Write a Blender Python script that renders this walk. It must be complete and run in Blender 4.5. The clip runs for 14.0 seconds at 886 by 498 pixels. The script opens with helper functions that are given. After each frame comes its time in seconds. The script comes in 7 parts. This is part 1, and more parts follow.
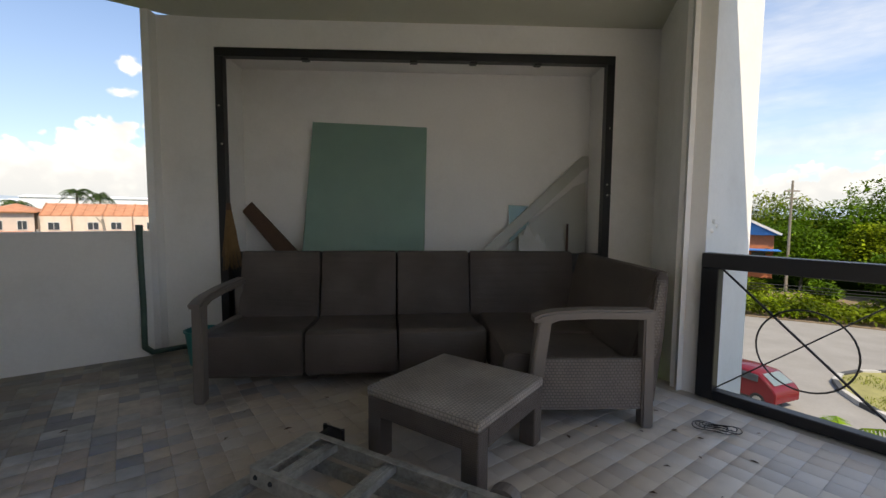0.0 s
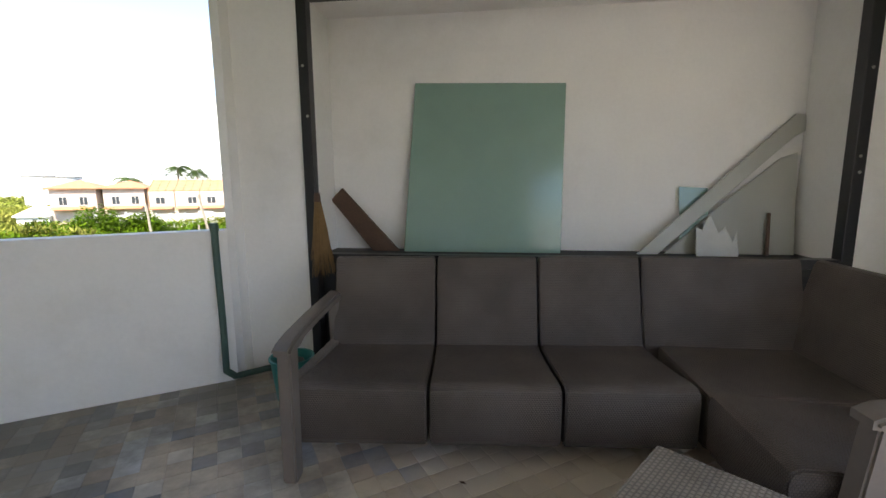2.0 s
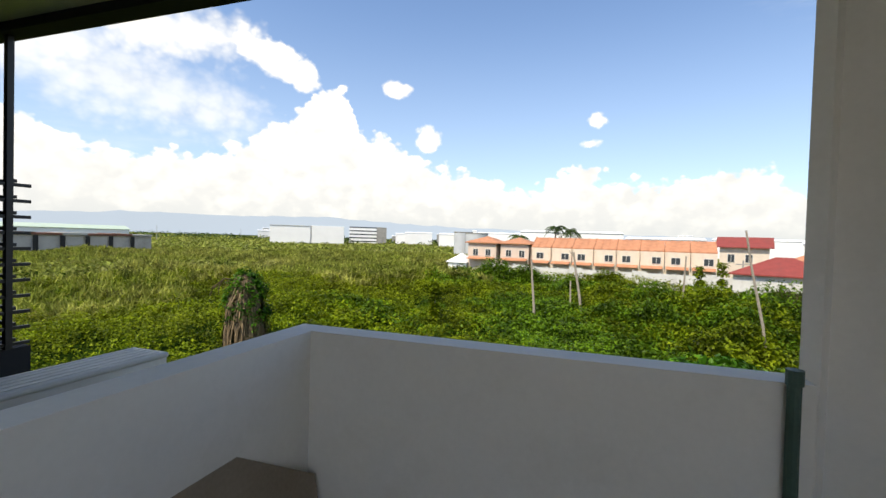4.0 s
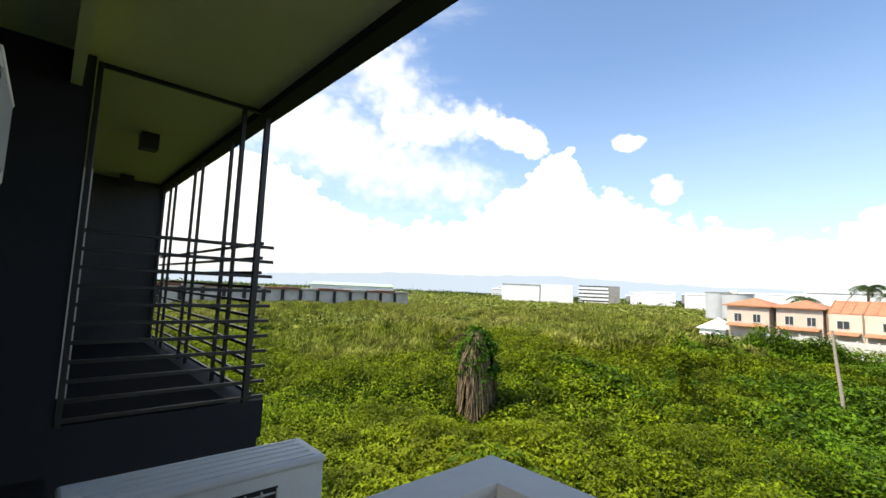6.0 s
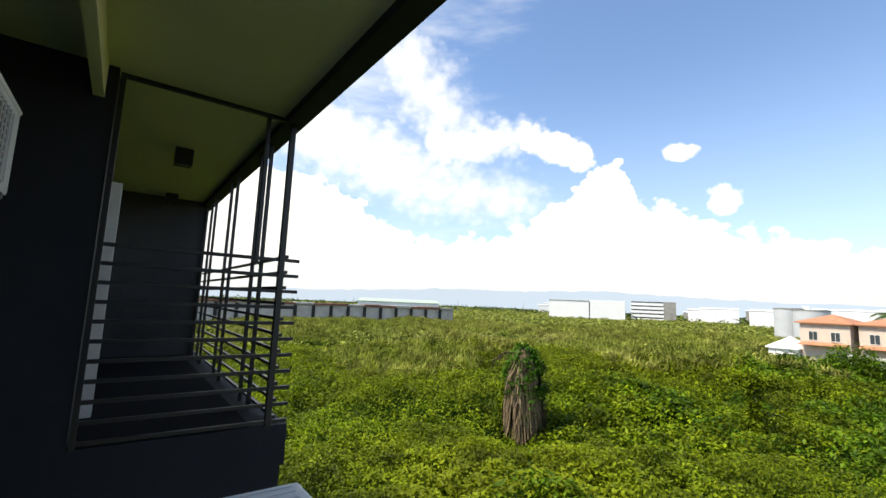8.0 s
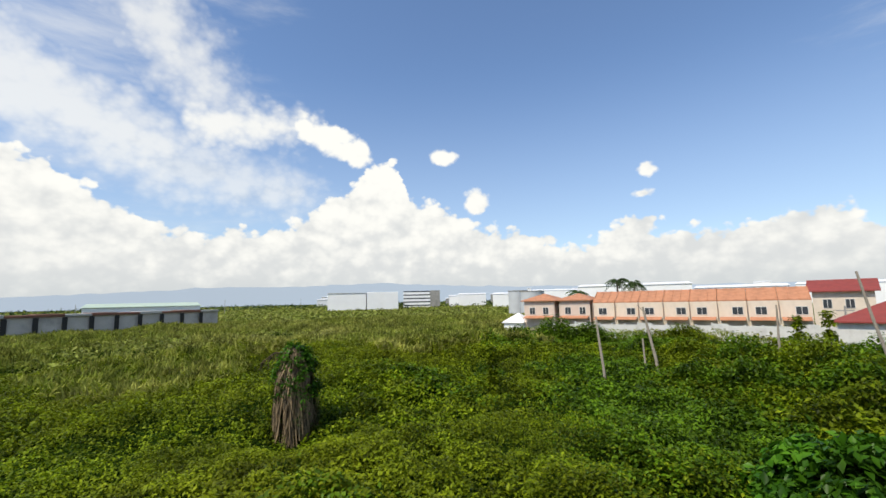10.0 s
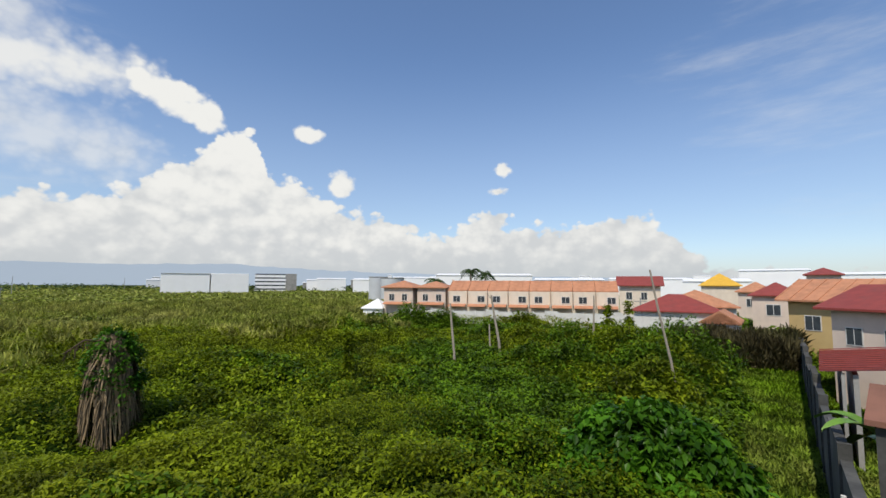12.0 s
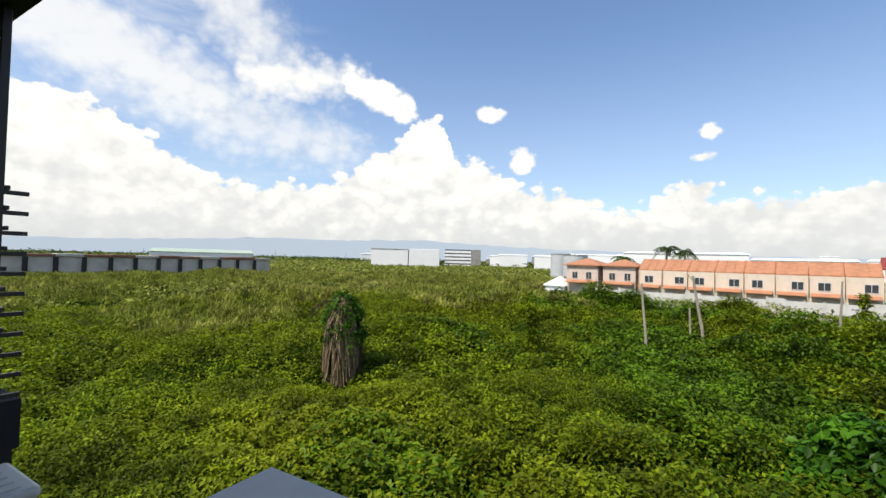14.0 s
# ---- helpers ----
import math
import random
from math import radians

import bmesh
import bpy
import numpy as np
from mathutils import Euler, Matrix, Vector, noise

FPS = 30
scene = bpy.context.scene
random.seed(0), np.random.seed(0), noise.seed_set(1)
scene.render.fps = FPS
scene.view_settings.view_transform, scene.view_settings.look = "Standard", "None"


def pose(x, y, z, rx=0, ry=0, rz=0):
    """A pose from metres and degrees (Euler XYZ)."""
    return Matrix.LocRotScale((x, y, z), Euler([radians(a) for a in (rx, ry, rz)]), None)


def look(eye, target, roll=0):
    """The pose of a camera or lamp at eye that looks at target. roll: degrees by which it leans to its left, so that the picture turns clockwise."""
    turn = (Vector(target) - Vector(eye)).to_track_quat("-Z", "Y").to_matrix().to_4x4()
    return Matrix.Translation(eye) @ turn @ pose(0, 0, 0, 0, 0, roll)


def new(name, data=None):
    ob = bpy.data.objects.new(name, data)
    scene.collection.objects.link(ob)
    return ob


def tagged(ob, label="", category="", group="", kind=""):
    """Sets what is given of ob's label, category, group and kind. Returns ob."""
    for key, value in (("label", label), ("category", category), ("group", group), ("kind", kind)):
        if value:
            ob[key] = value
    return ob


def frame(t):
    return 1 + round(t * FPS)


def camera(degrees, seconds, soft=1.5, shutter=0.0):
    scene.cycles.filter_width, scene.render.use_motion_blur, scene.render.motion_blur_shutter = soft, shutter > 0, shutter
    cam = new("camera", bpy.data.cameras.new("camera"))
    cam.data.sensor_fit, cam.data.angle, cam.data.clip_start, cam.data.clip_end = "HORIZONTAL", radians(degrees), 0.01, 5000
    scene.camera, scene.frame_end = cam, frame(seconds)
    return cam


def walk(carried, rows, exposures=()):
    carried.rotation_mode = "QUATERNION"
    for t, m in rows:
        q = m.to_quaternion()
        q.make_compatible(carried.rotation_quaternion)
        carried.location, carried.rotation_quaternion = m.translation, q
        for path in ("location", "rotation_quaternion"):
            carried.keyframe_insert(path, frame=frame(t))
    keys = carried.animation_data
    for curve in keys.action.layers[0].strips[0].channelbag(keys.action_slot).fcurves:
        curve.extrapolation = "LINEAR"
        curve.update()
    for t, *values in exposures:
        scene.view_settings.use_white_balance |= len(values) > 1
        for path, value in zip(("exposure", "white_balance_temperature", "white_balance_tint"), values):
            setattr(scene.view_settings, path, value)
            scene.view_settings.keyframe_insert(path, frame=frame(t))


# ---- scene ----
cam = camera(91.2, 14.0)
EXPOSURES = [(0, 0.45, 7600, 10), (0.5, 0.82, 7600, 10), (1.0, 1.3, 7550, 10), (1.5, 1.9, 7550, 10), (2.0, 1.7, 7500, 10), (2.5, 1.1, 7450, 10), (3.0, 0.85, 7400, 10),
             (4.2, 0.40, 7450, 8), (6.5, 0.74, 7450, 7), (7.0, 0.74, 7450, 7), (9.5, 0.24, 7150, 7), (11.0, -0.10, 6900, 8), (12.5, -0.12, 6900, 8), (13.3, 0.06, 7100, 8), (14.0, 0.23, 7200, 8)]
PATH = [
    (0, (1.839, 0.673, 1.146), (1.919, 2.665, 0.99), 0.5),
    (0.5, (1.794, 0.955, 1.144), (2.021, 2.934, 0.959), 0.5),
    (1, (1.749, 1.209, 1.163), (1.974, 3.184, 0.942), 0.4),
    (1.5, (1.631, 1.402, 1.207), (1.466, 3.377, 0.936), -0.8),
    (2, (1.354, 1.63, 1.277), (1.117, 3.594, 0.983), -0.4),
    (2.5, (1.017, 1.833, 1.361), (0.276, 3.665, 1.05), 0.3),
    (3, (0.714, 1.964, 1.41), (-0.56, 3.476, 1.105), 1.8),
    (3.5, (0.358, 2.108, 1.445), (-1.104, 3.464, 1.293), 1.4),
    (4, (0.007, 2.358, 1.44), (-1.567, 3.59, 1.396), 1.7),
    (4.2, (-0.097, 2.422, 1.444), (-1.736, 3.568, 1.415), 1.9),
    (6.5, (-0.978, 2.821, 1.474), (-2.961, 2.943, 1.71), 2.6),
    (7, (-1.074, 2.791, 1.479), (-3.058, 2.835, 1.731), 2.6),
    (9.5, (-1.235, 3.28, 1.45), (-3.134, 3.858, 1.699), -0.6),
    (10, (-1.272, 3.353, 1.524), (-2.973, 4.379, 1.759), -1.3),
    (10.5, (-1.183, 3.414, 1.535), (-2.707, 4.688, 1.758), -1.4),
    (11, (-1.145, 3.439, 1.499), (-2.545, 4.852, 1.707), -1.0),
    (11.5, (-1.207, 3.397, 1.474), (-2.548, 4.869, 1.662), -0.3),
    (12, (-1.28, 3.348, 1.461), (-2.584, 4.855, 1.628), 0.3),
    (12.5, (-1.404, 3.264, 1.452), (-2.692, 4.788, 1.594), 0.5),
    (13, (-1.411, 3.162, 1.477), (-2.923, 4.466, 1.583), 1.0),
    (13.5, (-1.234, 3.04, 1.474), (-3.018, 3.942, 1.542), 1.4),
    (14, (-1.167, 3.069, 1.428), (-2.97, 3.932, 1.475), 1.5),
]
walk(cam, [(t, look(eye, target, roll)) for t, eye, target, roll in PATH], EXPOSURES)

# ---- world, sun ----
SUN_DIR = Vector((0.20, -0.98, 0.0)).normalized()
SUN_EL = 54.0
world = bpy.data.worlds.new("world")
scene.world = world
world.use_nodes = True


def build_sky():
    """Blue sky with a bank of cumulus that rises and falls along the horizon, small puffs and high streaks."""
    nt = world.node_tree
    nt.nodes.clear()
    N, L = nt.nodes.new, nt.links.new

    def val(x):
        n = N("ShaderNodeValue")
        n.outputs[0].default_value = x
        return n.outputs[0]

    def op(kind, a, b=0.0, c=0.0):
        n = N("ShaderNodeMath")
        n.operation = kind
        for i, v in enumerate((a, b, c)):
            if isinstance(v, (int, float)):
                n.inputs[i].default_value = v
            else:
                L(v, n.inputs[i])
        return n.outputs[0]

    def ramp(fac, stops, mode="B_SPLINE"):
        r = N("ShaderNodeValToRGB")
        r.color_ramp.interpolation = mode
        el = r.color_ramp.elements
        while len(el) < len(stops):
            el.new(0.5)
        for e, (p, v) in zip(el, stops):
            e.position, e.color = p, (v, v, v, 1) if isinstance(v, (int, float)) else (*v, 1)
        L(fac, r.inputs[0])
        return r.outputs[0]

    def smooth(x, lo, hi):
        n = N("ShaderNodeMapRange")
        n.interpolation_type = "SMOOTHSTEP"
        n.inputs[1].default_value, n.inputs[2].default_value = lo, hi
        L(x, n.inputs[0])
        return n.outputs[0]

    def noise_at(vec, scale, detail, rough=0.55, lac=2.0):
        n = N("ShaderNodeTexNoise")
        n.inputs["Scale"].default_value, n.inputs["Detail"].default_value = scale, detail
        n.inputs["Roughness"].default_value, n.inputs["Lacunarity"].default_value = rough, lac
        L(vec, n.inputs["Vector"])
        return n.outputs[0]

    def mix(f, a, b):
        n = N("ShaderNodeMix")
        n.data_type = "RGBA"
        L(f, n.inputs[0])
        for i, v in ((6, a), (7, b)):
            if isinstance(v, tuple):
                n.inputs[i].default_value = (*v, 1)
            else:
                L(v, n.inputs[i])
        return n.outputs[2]

    tc = N("ShaderNodeTexCoord")
    sep = N("ShaderNodeSeparateXYZ")
    L(tc.outputs["Generated"], sep.inputs[0])
    x, y, z = sep.outputs
    az = op("MULTIPLY", op("ARCTAN2", op("MULTIPLY", x, -1.0), y), 57.2958)
    el = op("MULTIPLY", op("ARCSINE", z), 57.2958)
    flat = N("ShaderNodeCombineXYZ")
    L(az, flat.inputs[0]), L(op("MULTIPLY", el, 1.25), flat.inputs[1])
    fv = flat.outputs[0]
    big, mid, fine_ = noise_at(fv, 0.11, 2), noise_at(fv, 0.30, 3, 0.6), noise_at(fv, 0.9, 5, 0.6)
    vor = N("ShaderNodeTexVoronoi")
    vor.feature, vor.inputs["Scale"].default_value, vor.inputs["Smoothness"].default_value = "SMOOTH_F1", 0.46, 0.35
    vor.inputs["Detail"].default_value = 2.0
    L(fv, vor.inputs["Vector"])
    lump = op("SUBTRACT", 0.5, vor.outputs["Distance"])
    rag = op("ADD", op("MULTIPLY", lump, 4.2), op("ADD", op("MULTIPLY_ADD", mid, 5.0, -2.5), op("MULTIPLY_ADD", fine_, 1.6, -0.8)))
    # height of the cloud bank by bearing, degrees / 40
    f = op("DIVIDE", op("ADD", az, 180.0), 360.0)
    bear = lambda d: (d + 180.0) / 360.0
    top = ramp(f, [(bear(d), h / 40.0) for d, h in (
        (-180, 9), (-60, 7), (-12, 1.5), (6, 1.5), (10.6, 3.6), (13.2, 6.6), (16.5, 8.8), (23.7, 7.8), (30, 7.6), (35.2, 9.6), (40.4, 6.9),
        (47, 8.2), (53.8, 10.0), (60.0, 13.0), (63.4, 13.6), (64.4, 17.4), (68.6, 17.6), (70.6, 15.8), (73.4, 13.6), (77.5, 10.6), (81.5, 9.2), (90, 8.8), (97, 11.5), (104, 15.5), (118, 15), (135, 13))], "CARDINAL")
    bank = smooth(op("SUBTRACT", op("MULTIPLY_ADD", top, 40.0, op("MULTIPLY_ADD", rag, 0.56, 0.7)), el), -0.35, 0.55)
    cloud = bank

    def puff(d, h, rx, ry):
        global_ = op("SQRT", op("ADD", op("POWER", op("DIVIDE", op("SUBTRACT", az, d), rx), 2.0), op("POWER", op("DIVIDE", op("SUBTRACT", el, h), ry), 2.0)))
        return smooth(op("SUBTRACT", op("MULTIPLY_ADD", rag, 0.16, 1.16), global_), -0.12, 0.35)

    for d, h, rx, ry in ((58.6, 18.6, 2.0, 1.15), (54.3, 12.9, 2.1, 1.7), (33.0, 15.2, 1.5, 0.95), (33.6, 12.2, 1.6, 0.7),
                         (70.2, 18.9, 2.6, 2.0), (73.6, 21.0, 3.2, 1.7)):
        cloud = op("MAXIMUM", cloud, puff(d, h, rx, ry))

    def band(a0, e0, a1, e1, r0, r1, soft, amount):
        """A drawn-out cloud from one bearing and height to another, of half-widths r0 and r1."""
        da, de = a1 - a0, e1 - e0
        pa, pe = op("SUBTRACT", az, a0), op("SUBTRACT", el, e0)
        along = op("MINIMUM", op("MAXIMUM", op("DIVIDE", op("ADD", op("MULTIPLY", pa, da), op("MULTIPLY", pe, de)), da * da + de * de), 0.0), 1.0)
        qa, qe = op("SUBTRACT", pa, op("MULTIPLY", along, da)), op("SUBTRACT", pe, op("MULTIPLY", along, de))
        away = op("SQRT", op("ADD", op("MULTIPLY", qa, qa), op("MULTIPLY", qe, qe)))
        width = op("MULTIPLY_ADD", along, r1 - r0, r0)
        return op("MULTIPLY", smooth(op("SUBTRACT", op("MULTIPLY_ADD", rag, 0.28 + 0.12 * soft, width), away), -soft, soft), amount)

    for b in ((70.5, 18.8, 77.0, 21.6, 1.7, 2.0, 0.8, 1.0), (77.0, 21.6, 88.0, 21.0, 1.7, 3.4, 2.2, 0.9), (86.0, 21.5, 94.0, 30.0, 3.4, 4.6, 4.0, 0.75), (94.0, 30.0, 100.0, 38.0, 4.6, 5.5, 4.5, 0.6),
              (92.0, 17.0, 108.0, 22.0, 4.0, 6.0, 3.5, 0.75), (78.0, 13.5, 92.0, 16.0, 3.0, 4.5, 3.0, 0.6)):
        cloud = op("MAXIMUM", cloud, band(*b))
    # high thin streaks
    st = N("ShaderNodeMapping")
    st.inputs["Rotation"].default_value, st.inputs["Scale"].default_value = (0, 0, radians(28)), (0.035, 0.13, 1)
    L(fv, st.inputs["Vector"])
    streak = noise_at(st.outputs[0], 1.0, 7, 0.62)
    where = ramp(f, [(bear(-180), 0.85), (bear(-60), 1.05), (bear(-20), 0.80), (bear(5), 0.62), (bear(22), 0.36), (bear(60), 0.30), (bear(80), 0.62), (bear(100), 0.95), (bear(120), 0.9), (bear(180), 0.6)], "LINEAR")
    wisps = op("MULTIPLY", smooth(op("ADD", streak, op("MULTIPLY_ADD", where, 0.45, -0.36)), 0.40, 0.86), 0.58)
    cloud_all = op("MAXIMUM", cloud, wisps)
    # shading of the cloud: lit crowns, blue-grey bellies
    sh = N("ShaderNodeVectorMath")
    sh.operation = "ADD"
    L(fv, sh.inputs[0])
    sh.inputs[1].default_value = (0.9, 1.6, 0)
    relief = op("SUBTRACT", noise_at(fv, 0.24, 4, 0.5), noise_at(sh.outputs[0], 0.24, 4, 0.5))
    shade = smooth(op("ADD", op("MULTIPLY", relief, 1.3), op("ADD", op("MULTIPLY", lump, 0.45), op("MULTIPLY_ADD", el, 0.045, -0.28))), -0.55, 0.30)
    K = SKY_GAIN
    tone = mix(shade, (0.87 * K, 0.92 * K, 1.00 * K), (1.20 * K, 1.225 * K, 1.26 * K))
    sky = N("ShaderNodeTexSky")
    sky.sky_type = "NISHITA"
    sky.sun_disc = False
    sky.sun_elevation = radians(SUN_EL)
    sky.sun_rotation = math.atan2(SUN_DIR.x, SUN_DIR.y)
    sky.air_density, sky.dust_density, sky.ozone_density = 1.0, 0.1, 3.5
    deep = N("ShaderNodeVectorMath")
    deep.operation = "MULTIPLY"
    L(sky.outputs[0], deep.inputs[0])
    deep.inputs[1].default_value = (1.0, 1.06, 1.18)
    veil = smooth(el, 30.0, 2.0)
    blue = mix(op("MULTIPLY", veil, 0.42), deep.outputs[0], (0.60 * K, 0.72 * K, 0.92 * K))
    col = mix(cloud_all, blue, tone)
    haze = smooth(el, 5.0, -0.5)
    col = mix(op("MULTIPLY", haze, 0.66), col, (0.69 * K, 0.77 * K, 0.86 * K))
    bg, out = N("ShaderNodeBackground"), N("ShaderNodeOutputWorld")
    bg.inputs[1].default_value = 0.148
    L(col, bg.inputs[0]), L(bg.outputs[0], out.inputs[0])


SKY_GAIN = 5.2
build_sky()
sun = new("sun", bpy.data.lights.new("sun", "SUN"))
sun.data.energy, sun.data.angle, sun.data.color = 4.0, radians(0.6), (1.0, 0.95, 0.87)
_s = Vector((SUN_DIR.x * math.cos(radians(SUN_EL)), SUN_DIR.y * math.cos(radians(SUN_EL)), math.sin(radians(SUN_EL))))
sun.matrix_world = look(_s * 50, (0, 0, 0))

# ---- plan: the facade runs along U, N points out over the field ----
O = Vector((-2.11, 3.15, 0))
U = Vector((0.829, 0.559, 0)).normalized()
N_ = Vector((-U.y, U.x, 0))
FACADE = math.degrees(math.atan2(U.y, U.x))
GROUND = -7.0


def P(a, b, z=0.0):
    """A place from metres along the facade, metres out of it, and height."""
    return O + U * a + N_ * b + Vector((0, 0, z))


# ---- materials ----
MATS = {}


def mat(name, color, rough=0.7, metal=0.0, scale=8.0, var=0.12, bump=0.1, fine=60.0, dirt=None, dirt_amt=0.0, spec=0.5):
    """A plain surface with grain at two scales, fine relief and optional stains."""
    if name in MATS:
        return MATS[name]
    m = bpy.data.materials.new(name)
    m.use_nodes = True
    nt = m.node_tree
    b = nt.nodes["Principled BSDF"]
    N, L = nt.nodes.new, nt.links.new
    tc = N("ShaderNodeTexCoord")
    n1, n2 = N("ShaderNodeTexNoise"), N("ShaderNodeTexNoise")
    n1.inputs["Scale"].default_value, n1.inputs["Detail"].default_value = scale, 6
    n2.inputs["Scale"].default_value, n2.inputs["Detail"].default_value = fine, 3
    L(tc.outputs["Object"], n1.inputs["Vector"]), L(tc.outputs["Object"], n2.inputs["Vector"])
    r = N("ShaderNodeValToRGB")
    c = Vector(color)
    lo, hi = c * (1 - var), c * (1 + var)
    r.color_ramp.elements[0].color, r.color_ramp.elements[1].color = (*lo, 1), (*[min(v, 1) for v in hi], 1)
    r.color_ramp.elements[0].position, r.color_ramp.elements[1].position = 0.3, 0.7
    mixf = N("ShaderNodeMath")
    mixf.operation = "MULTIPLY_ADD"
    L(n2.outputs[0], mixf.inputs[0])
    mixf.inputs[1].default_value = 0.35
    add = N("ShaderNodeMath")
    add.operation = "MULTIPLY"
    L(n1.outputs[0], add.inputs[0])
    add.inputs[1].default_value = 0.65
    L(add.outputs[0], mixf.inputs[2])
    L(mixf.outputs[0], r.inputs[0])
    col = r.outputs[0]
    if dirt:
        n3 = N("ShaderNodeTexNoise")
        n3.inputs["Scale"].default_value, n3.inputs["Detail"].default_value = scale * 0.35, 8
        n3.inputs["Roughness"].default_value = 0.7
        L(tc.outputs["Object"], n3.inputs["Vector"])
        r3 = N("ShaderNodeValToRGB")
        r3.color_ramp.elements[0].position, r3.color_ramp.elements[1].position = 0.52, 0.75
        r3.color_ramp.elements[1].color = (dirt_amt,) * 3 + (1,)
        r3.color_ramp.elements[0].color = (0, 0, 0, 1)
        L(n3.outputs[0], r3.inputs[0])
        mx = N("ShaderNodeMix")
        mx.data_type = "RGBA"
        L(r3.outputs[0], mx.inputs[0]), L(col, mx.inputs[6])
        mx.inputs[7].default_value = (*dirt, 1)
        col = mx.outputs[2]
    L(col, b.inputs["Base Color"])
    b.inputs["Roughness"].default_value, b.inputs["Metallic"].default_value = rough, metal
    b.inputs["Specular IOR Level"].default_value = spec
    if bump:
        bp = N("ShaderNodeBump")
        bp.inputs["Strength"].default_value, bp.inputs["Distance"].default_value = bump, 0.01
        L(mixf.outputs[0], bp.inputs["Height"]), L(bp.outputs[0], b.inputs["Normal"])
    MATS[name] = m
    return m


def island_mat(name, dark, light, rough=0.6, trans=0.0, obj=False):
    """Pieces that differ one from the next: leaves by island, tiles by object."""
    if name in MATS:
        return MATS[name]
    m = bpy.data.materials.new(name)
    m.use_nodes = True
    nt = m.node_tree
    b = nt.nodes["Principled BSDF"]
    N, L = nt.nodes.new, nt.links.new
    src = N("ShaderNodeObjectInfo").outputs["Random"] if obj else N("ShaderNodeNewGeometry").outputs["Random Per Island"]
    r = N("ShaderNodeValToRGB")
    r.color_ramp.elements[0].color, r.color_ramp.elements[1].color = (*dark, 1), (*light, 1)
    L(src, r.inputs[0])
    tc, n = N("ShaderNodeTexCoord"), N("ShaderNodeTexNoise")
    n.inputs["Scale"].default_value, n.inputs["Detail"].default_value = 0.35 if not obj else 25, 4
    L(tc.outputs["Object"], n.inputs["Vector"])
    mr = N("ShaderNodeMapRange")
    mr.inputs[3].default_value, mr.inputs[4].default_value = 0.55, 1.45
    L(n.outputs[0], mr.inputs[0])
    mx = N("ShaderNodeVectorMath")
    mx.operation = "MULTIPLY"
    L(r.outputs[0], mx.inputs[0]), L(mr.outputs[0], mx.inputs[1])
    L(mx.outputs[0], b.inputs["Base Color"])
    b.inputs["Roughness"].default_value = rough
    if trans:
        t, ms, out = N("ShaderNodeBsdfTranslucent"), N("ShaderNodeMixShader"), nt.nodes["Material Output"]
        L(mx.outputs[0], t.inputs[0])
        ms.inputs[0].default_value = trans
        L(b.outputs[0], ms.inputs[1]), L(t.outputs[0], ms.inputs[2]), L(ms.outputs[0], out.inputs[0])
    MATS[name] = m
    return m


